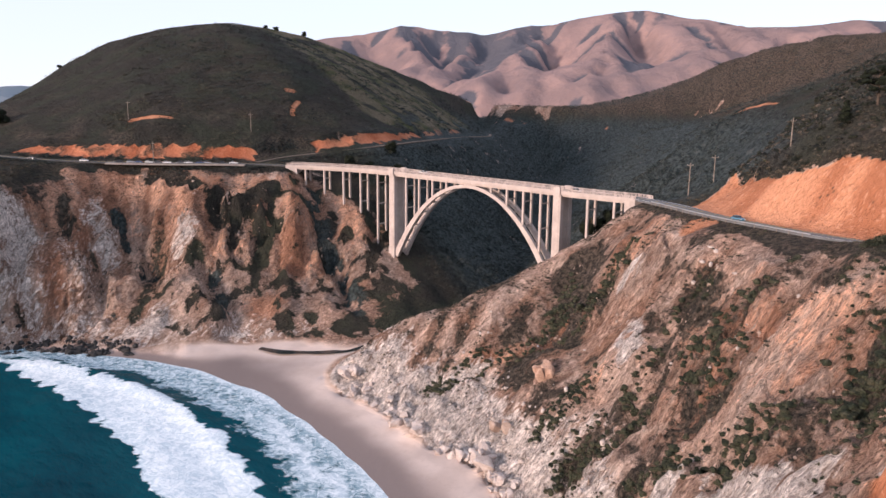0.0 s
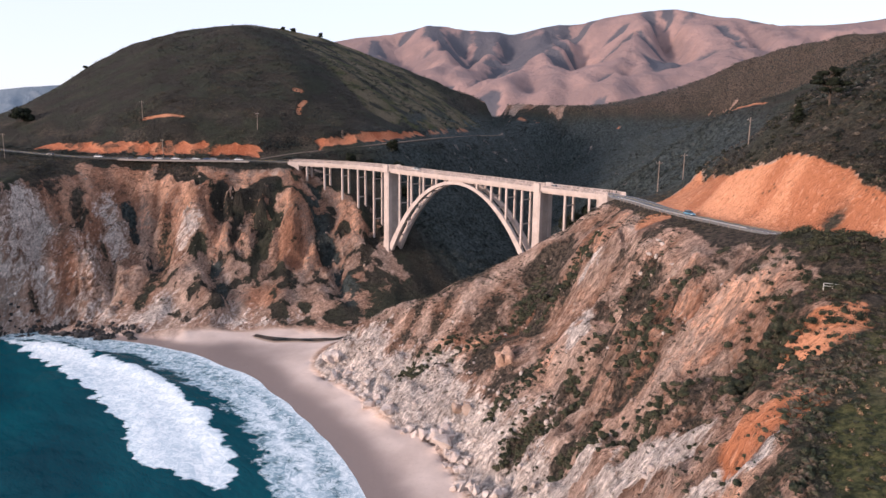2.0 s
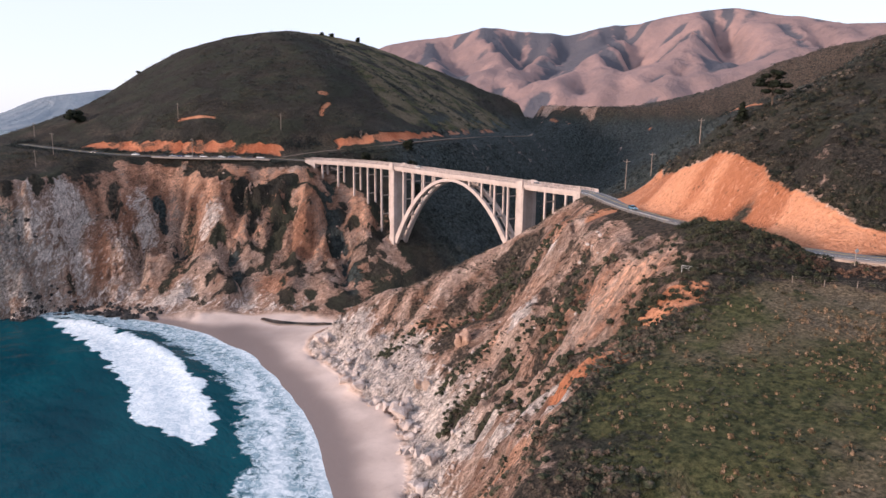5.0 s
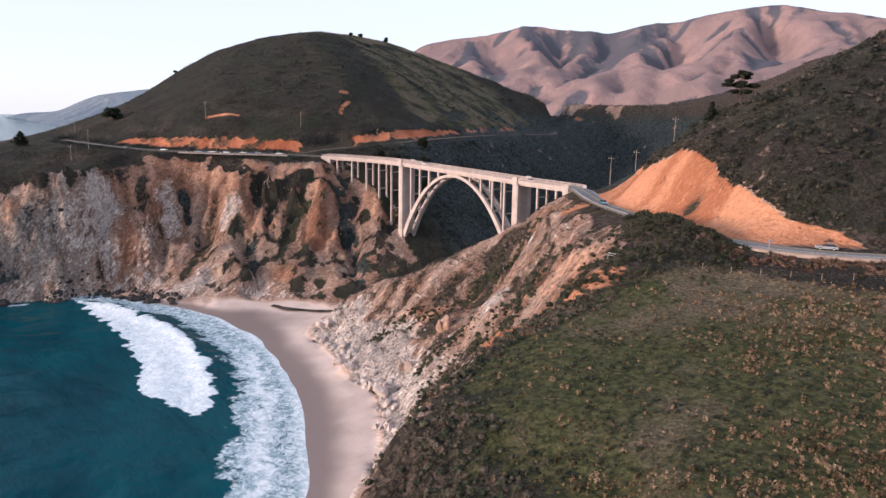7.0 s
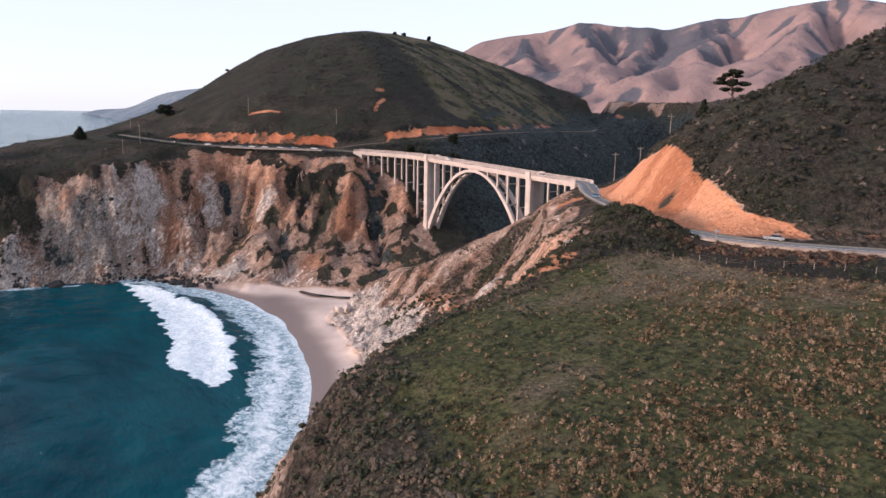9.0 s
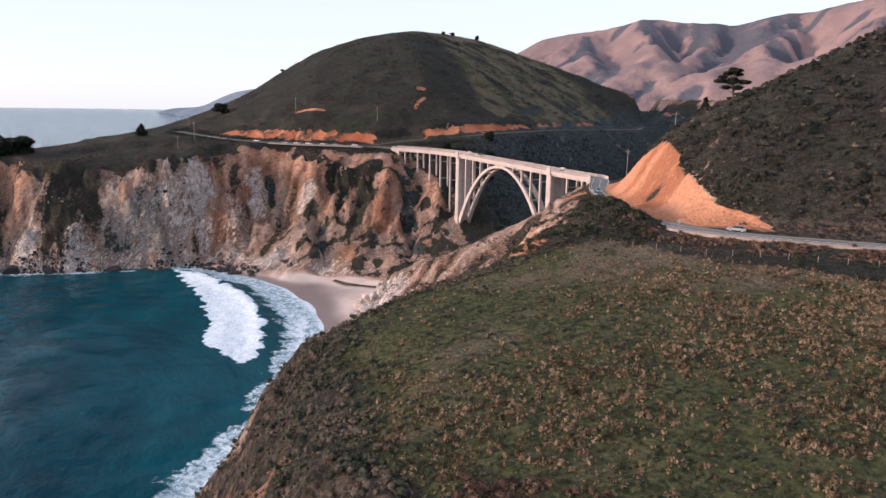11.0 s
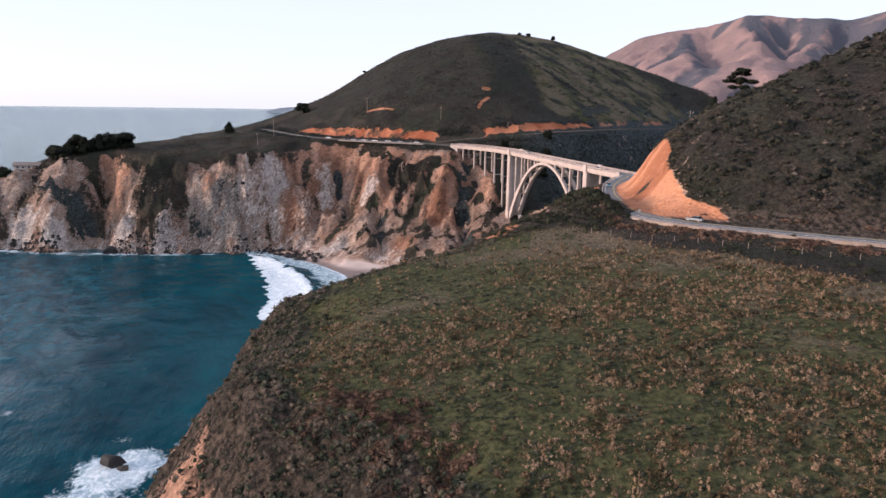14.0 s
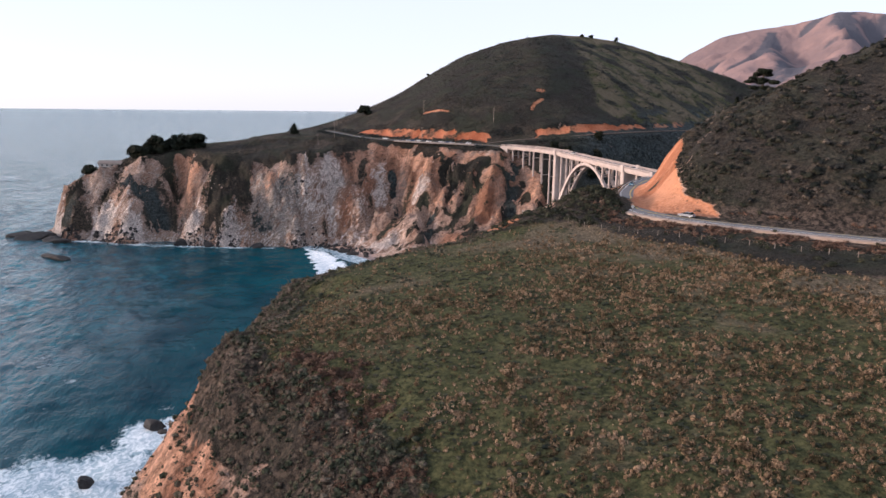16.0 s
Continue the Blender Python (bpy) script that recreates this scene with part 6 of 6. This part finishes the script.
for k in range(46):
    f = k / 45
    line = ((60, -84), (77, -89), (100, -96), (121, -102), (141, -99), (158, -110), (180, -123), (201, -146))
    i = min(int(f * 7), 6)
    g = f * 7 - i
    bx = line[i][0] * (1 - g) + line[i + 1][0] * g + rng.uniform(-2.5, 2.5)
    by = line[i][1] * (1 - g) + line[i + 1][1] * g + rng.uniform(-2.5, 4)
    sz = rng.uniform(0.8, 2.6)
    boulder("beach_rock", bx, by, ground_at(bx, by) + 0.25 * sz, sz, PALE_ROCK, "pale jagged rock at the back of the beach", 100 + k, (1.2, 0.9, 0.75), "rocks along the beach", 3)
for k, (bx, by, sz, sq) in enumerate(((220, -222, 2.6, (1.5, 0.8, 0.8)), (224, -219, 1.5, (1, 1, 0.7)), (254, -234, 2.4, (0.9, 0.8, 1.2)), (-66, -332, 9.0, (1.5, 0.45, 0.26)),
                                      (-146, -372, 9, (1.2, 0.9, 0.5)), (-136, -358, 7, (1, 1.1, 0.5)), (-160, -384, 10, (1.2, 0.8, 0.45)), (-126, -346, 5, (1.6, 1, 0.4)), (-96, -236, 5, (1, 1, 0.7)),
                                      (-91, -218, 4, (1, 1, 0.7)), (-102, -258, 5, (1, 1.2, 0.6)), (-84, -200, 4, (1, 1, 0.6)))):
    boulder("sea_rock", bx, by, 0.2, sz, ROCK, "wet black rock washed by the surf", 200 + k, sq, "sea rocks")
for k in range(40):
    f = rng.random()
    bx, by = -96 + f * 62 + rng.uniform(-3, 3), -164 + f * 42 + rng.uniform(-4, 3)
    sz = rng.uniform(0.6, 2.0)
    boulder("shore_boulder", bx, by, max(0.1, ground_at(bx, by)) + 0.2 * sz, sz, ROCK, "dark boulder on the narrow shore below the cliff", 300 + k, (1.1, 1, 0.7), "boulders below the cliff")


# ---------------------------------------------------------------- roadside things
WOOD = two_tone("grey_wood", (0.17, 0.135, 0.11), (0.34, 0.28, 0.235), 0.3, 0.9, bump=0.4)
STEEL = two_tone("galvanised_steel", (0.42, 0.43, 0.44), (0.58, 0.58, 0.58), 0.5, 0.45, 0.7, bump=0.05)
WHITE = two_tone("white_paint", (0.66, 0.64, 0.62), (0.80, 0.78, 0.75), 0.5, 0.6, bump=0.05)
SIGN = two_tone("orange_sign", (0.62, 0.20, 0.03), (0.75, 0.27, 0.05), 0.5, 0.5, bump=0.02)
GLASS = Mat("car_glass", 0.08, 0, 0.5).color((0.015, 0.018, 0.022)).m
RUBBER = two_tone("tyre", (0.012, 0.012, 0.012), (0.03, 0.03, 0.03), 0.2, 0.9)
ROOF = two_tone("roof_shingle", (0.16, 0.13, 0.115), (0.27, 0.225, 0.20), 0.6, 0.9, bump=0.4)
WALL = two_tone("house_wall", (0.40, 0.36, 0.33), (0.55, 0.50, 0.46), 1.0, 0.85)


def utility_pole(x, y, tall, turn, z=None):
    root = tagged(new("utility_pole"), "grey wooden utility pole with a crossarm", "pole", "utility poles")
    root.matrix_world = pose(x, y, ground_at(x, y) - 0.4 if z is None else z, 0, 0, turn)
    part("post", limb(bmesh.new(), (0, 0, 0), (0, 0, tall), 0.20, 0.13, 8), WOOD, root)
    part("crossarm", add_box(bmesh.new(), -1.2, 1.2, -0.07, 0.07, tall - 1.0, tall - 0.82, 0.02), WOOD, root)
    for sx in (-1.05, 0.0, 1.05):
        part("insulator", limb(bmesh.new(), (sx, 0, tall - 0.82), (sx, 0, tall - 0.58), 0.05, 0.04, 6), WHITE, root)
    return root


for px, py, ph, pt in ((155.6, -3.3 + 6, 12.5, 40), (161, 12, 12, 40), (192, -7, 9, 60), (-164, -137, 14, 50), (-138, -152, 10, 50), (-164, -59, 12, 40), (-107, -12, 11, 30), (-113, -70, 13, 30), (-262, -128, 11, 60)):
    utility_pole(px, py, ph, pt)


def stretch_on_ground(points, step):
    line = curve_through([(px, py, 0) for px, py in points], step)
    line = along(line[:, :2], step)
    return [(px, py, ground_at(px, py)) for px, py in line]


# wire fence between road and meadow
fence = tagged(new("wire_fence"), "weathered grey post-and-wire fence along the meadow", "fence")
posts = stretch_on_ground([(266, -99), (278, -92), (289, -85), (302, -75), (318, -62), (338, -45)], 5.6)
for k, (px, py, pz) in enumerate(posts):
    part("post", limb(bmesh.new(), (px, py, pz - 0.4), (px + 0.05 * math.sin(k), py, pz + 1.35), 0.09, 0.075, 7), WOOD, fence)
for h in (0.5, 0.9, 1.3):
    bm = bmesh.new()
    for a, b in zip(posts, posts[1:]):
        add_beam(bm, (a[0], a[1], a[2] + h), (b[0], b[1], b[2] + h), 0.012, 0.012)
    part("wire", bm, WOOD, fence)

# railing at the lookout
rail = tagged(new("lookout_railing"), "small grey railing at the edge of the slope", "railing")
pts = stretch_on_ground([(246.4, -106), (247.8, -105.4), (249.4, -105.1)], 1.5)
level = sum(p[2] for p in pts) / len(pts)
for px, py, pz in pts:
    part("post", add_box(bmesh.new(), px - 0.05, px + 0.05, py - 0.05, py + 0.05, pz - 0.4, max(pz + 0.3, level + 1.0), 0.01), STEEL, rail)
for h in (0.55, 1.05):
    bm = bmesh.new()
    for a, b in zip(pts, pts[1:]):
        add_beam(bm, (a[0], a[1], level + h - 0.1), (b[0], b[1], level + h - 0.1), 0.05, 0.09)
    part("rail", bm, STEEL, rail)

# guard rail along the seaward edge of the southern road
guard = tagged(new("guard_rail"), "galvanised steel guard rail on short posts", "guard rail")
edge = beside(roads["south"], -4.2)
edge = edge[(edge[:, 0] > 146) & (edge[:, 0] < 214)]
for px, py, pz in edge[::2]:
    part("post", add_box(bmesh.new(), px - 0.09, px + 0.09, py - 0.09, py + 0.09, pz - 0.8, pz + 0.8, 0.01), WOOD, guard)
bm = sweep(bmesh.new(), edge, [(-0.05, 0.48), (0.05, 0.50), (0.09, 0.58), (0.03, 0.64), (0.09, 0.70), (0.05, 0.80), (-0.05, 0.80)])
part("beam", bm, STEEL, guard)

# pale dirt shoulder between the road and the meadow
line = roads["south"]
bm = sweep(bmesh.new(), beside(line[(line[:, 0] > 246) & (line[:, 0] < 420)], -5.1), [(-1.4, -0.9), (1.4, -0.9), (1.4, 0.16), (-1.4, 0.27)])
tagged(part("road_shoulder", bm, two_tone("pale_dirt", (0.28, 0.205, 0.16), (0.45, 0.35, 0.29), 0.8, 0.95, bump=0.4)), "pale dirt shoulder along the coast road", "road shoulder", kind="structure")

# warning sign
sign = tagged(new("warning_sign"), "thin wooden post with the grey back of a diamond road sign", "road sign")
sx, sy = 271, -82
sz = ground_at(sx, sy)
part("post", add_box(bmesh.new(), sx - 0.06, sx + 0.06, sy - 0.06, sy + 0.06, sz - 0.3, sz + 3.4), WOOD, sign)
bm = add_box(bmesh.new(), -0.03, 0.03, -0.38, 0.38, -0.38, 0.38, 0.02)
ob = part("plate", bm, STEEL, sign, "grey back of a diamond plate")
ob.matrix_world = pose(sx + 0.12, sy, sz + 3.1, 45, 0, -30)


# painted lines on the roads
def stripes(name, line, off, width, dash, lift):
    bm = bmesh.new()
    line = np.asarray(line)
    run = beside(line, off)
    for k in range(0, len(run) - 1, 2 if dash else 1):
        a, b = run[k], run[k + 1]
        add_beam(bm, (a[0], a[1], a[2] + lift), (b[0], b[1], b[2] + lift), width, 0.012)
    return bm


YELLOW = two_tone("yellow_road_paint", (0.50, 0.33, 0.06), (0.62, 0.43, 0.10), 0.4, 0.7)
for road_name in ("road_south", "road_north"):
    line = roads[road_name[5:]]
    part("centre_line", stripes("centre_line", line, 0.0, 0.28, False, 0.365), YELLOW, bpy.data.objects[road_name], "double yellow centre line")
    for o in (-3.2, 3.2) if road_name == "road_south" else ():
        part("edge_line", stripes("edge_line", line, o, 0.14, False, 0.325), WHITE, bpy.data.objects[road_name], "white edge line")
part("centre_line", stripes("centre_line", DECK_LINE, 0.0, 0.28, False, -1.155), YELLOW, bridge, "double yellow centre line")


# ---------------------------------------------------------------- cars
def car(paint_colour, name="car", label="", group="", long=4.5):
    body_mat = Mat("car_paint", 0.25, 0.0, 0.6).color(paint_colour).m
    root = tagged(new(name), label, "car", group)
    w = 0.90
    prof = [(-0.5, 0.35), (-0.5, 0.78), (-0.46, 0.92), (-0.28, 0.98), (0.20, 0.95), (0.42, 0.85), (0.5, 0.68), (0.5, 0.35)]
    bm = bmesh.new()
    sides = [[bm.verts.new((px * long, sy * w, pz)) for px, pz in prof] for sy in (-1, 1)]
    n = len(prof)
    for k in range(n):
        bm.faces.new((sides[0][k], sides[0][(k + 1) % n], sides[1][(k + 1) % n], sides[1][k]))
    bm.faces.new(sides[0][::-1]), bm.faces.new(sides[1])
    bmesh.ops.recalc_face_normals(bm, faces=bm.faces)
    bmesh.ops.bevel(bm, geom=bm.edges[:], offset=0.06, segments=2, affect="EDGES")
    part("body", bm, body_mat, root)
    cab = [(-0.40, 0.94), (-0.30, 1.42), (0.06, 1.45), (0.24, 0.94)]
    bm = bmesh.new()
    sides = [[bm.verts.new((px * long, sy * (w * 0.94 if pz < 1 else w * 0.76), pz)) for px, pz in cab] for sy in (-1, 1)]
    for k in range(4):
        bm.faces.new((sides[0][k], sides[0][(k + 1) % 4], sides[1][(k + 1) % 4], sides[1][k]))
    bm.faces.new(sides[0][::-1]), bm.faces.new(sides[1])
    bmesh.ops.recalc_face_normals(bm, faces=bm.faces)
    part("windows", bm, GLASS, root, "dark car glass")
    part("roof", add_box(bmesh.new(), -0.29 * long, 0.05 * long, -w * 0.75, w * 0.75, 1.42, 1.49, 0.03), body_mat, root)
    for px in (-0.31, 0.31):
        for sy in (-1, 1):
            bm = bmesh.new()
            bmesh.ops.create_cone(bm, cap_ends=True, segments=16, radius1=0.34, radius2=0.34, depth=0.22, matrix=pose(px * long, sy * (w - 0.1), 0.34, 90))
            tyre = part("wheel", bm, RUBBER, root)
            bm = bmesh.new()
            bmesh.ops.create_cone(bm, cap_ends=True, segments=12, radius1=0.2, radius2=0.2, depth=0.04, matrix=pose(px * long, sy * (w + 0.02), 0.34, 90))
            part("rim", bm, STEEL, tyre)
    for sy in (-0.62, 0.62):
        part("headlight", add_box(bmesh.new(), 0.485 * long, 0.505 * long, sy - 0.18, sy + 0.18, 0.62, 0.74, 0.02), WHITE, root, "clear headlight")
        part("tail_light", add_box(bmesh.new(), -0.505 * long, -0.485 * long, sy - 0.18, sy + 0.18, 0.70, 0.82, 0.02), SIGN, root, "red tail light")
    return root


def put_on_road(ob, line, x, off, back=False, lift=0.33):
    k = int(np.argmin(abs(line[:, 0] - x)))
    k = min(max(k, 1), len(line) - 2)
    t = line[k + 1] - line[k - 1]
    t = t / np.linalg.norm(t[:2])
    p = line[k] + off * np.array([-t[1], t[0], 0])
    turn = math.degrees(math.atan2(t[1], t[0])) + (180 if back else 0)
    ob.matrix_world = pose(p[0], p[1], p[2] + lift, 0, 0, turn)
    return ob


colours = [((0.72, 0.72, 0.72), "white"), ((0.03, 0.03, 0.035), "black"), ((0.30, 0.31, 0.33), "silver"), ((0.05, 0.08, 0.16), "dark blue"), ((0.66, 0.66, 0.64), "white"), ((0.09, 0.09, 0.10), "dark grey")]
north = roads["north"]
firsts = [car(c, "parked_car", f"{n} car parked on the cliff-top pull-out", "parked cars") for c, n in colours]
k = 0
for px in (-88, -92.5, -97, -100, -103.5, -106.5, -110, -113.5, -116, -119.5, -122, -126, -139, -163):
    ob = firsts[k] if k < len(firsts) else copy_thing(firsts[(k * 5) % len(firsts)], Matrix.Identity(4))
    put_on_road(ob, north, px, (5.4 if px > -130 else 1.8) * 1.0, k % 2 == 0, 0.3)
    k += 1
put_on_road(car((0.30, 0.31, 0.33), "car", "silver car driving along the coast road"), roads["south"], 278, 1.7, True)
put_on_road(car((0.10, 0.22, 0.30), "car", "blue-grey car driving off the bridge"), roads["south"], 190, -1.7)
put_on_road(car((0.60, 0.60, 0.60), "car", "pale car crossing the bridge"), DECK_LINE, 108, -1.7, False, -1.15)
put_on_road(car((0.62, 0.62, 0.60), "car", "white car crossing the bridge"), DECK_LINE, 16, 1.7, True, -1.15)

# parking apron on the northern cliff top
bm = sweep(bmesh.new(), beside(north[(north[:, 0] > -132) & (north[:, 0] < -84)], 5.6), [(-2.4, -0.6), (2.4, -0.6), (2.4, 0.28), (-2.4, 0.28)])
tagged(part("parking_apron", bm, two_tone("gravel", (0.22, 0.19, 0.17), (0.36, 0.31, 0.28), 0.6, 0.95, bump=0.3)), "pale gravel pull-out beside the road", "parking", kind="structure")


# ---------------------------------------------------------------- house on the headland
house = tagged(new("house"), "low weathered house among cypresses on the headland", "house")
hz = ground_at(-172, -318)
house.matrix_world = pose(-172, -318, hz - 0.5, 0, 0, 80)
part("wall", add_box(bmesh.new(), -9, 9, -4, 4, 0, 3.4), WALL, house)
bm = bmesh.new()
ring = [[bm.verts.new((sx * 9.8, y0, z0)) for y0, z0 in ((-4.9, 3.2), (0, 5.4), (4.9, 3.2), (4.9, 3.0), (-4.9, 3.0))] for sx in (-1, 1)]
for k in range(5):
    bm.faces.new((ring[0][k], ring[0][(k + 1) % 5], ring[1][(k + 1) % 5], ring[1][k]))
bm.faces.new(ring[0][::-1]), bm.faces.new(ring[1])
bmesh.ops.recalc_face_normals(bm, faces=bm.faces)
part("roof", bm, ROOF, house)
for wx in (-6, -2, 2, 6):
    win = part("window", add_box(bmesh.new(), wx - 0.8, wx + 0.8, -4.06, -3.96, 1.1, 2.4), GLASS, house)
    part("frame", add_box(bmesh.new(), wx - 0.95, wx + 0.95, -4.03, -3.97, 0.95, 2.55), WHITE, win)


# ---------------------------------------------------------------- the creek on the beach
bm = bmesh.new()
run = curve_through([(46, -46, 0), (38, -60, 0), (27, -70, 0), (14, -79, 0), (4, -84, 0)], 1.2)
rows = []
for k, p in enumerate(run):
    w = (1.6 + 1.2 * math.sin(k * 0.21) ** 2) * min(1.0, 0.25 + (len(run) - 1 - k) / 14) + 1.6 * math.exp(-((p[0] - 8) / 12) ** 2)
    sides = [beside(run, w * f)[k] for f in (-1, -0.5, 0, 0.5, 1)]
    flat = sum(ground_at(q[0], q[1]) for q in sides) / 5 + 0.26
    rows.append([bm.verts.new((q[0], q[1], flat)) for q in sides])
for a, b in zip(rows, rows[1:]):
    for k in range(4):
        bm.faces.new((a[k], a[k + 1], b[k + 1], b[k]))
stream = Mat("creek_water", 0.12, 0, 0.4)
stream.color(stream.mix(stream.ramp(stream.noise(0.5, 4), 0.35, 0.65), (0.012, 0.022, 0.026), (0.04, 0.045, 0.045)))
stream.bump(stream.noise(2.5, 3), 0.3, 0.05)
tagged(part("creek_water", bm, stream.m), "dark shallow creek winding over the sand", "creek", kind="structure")
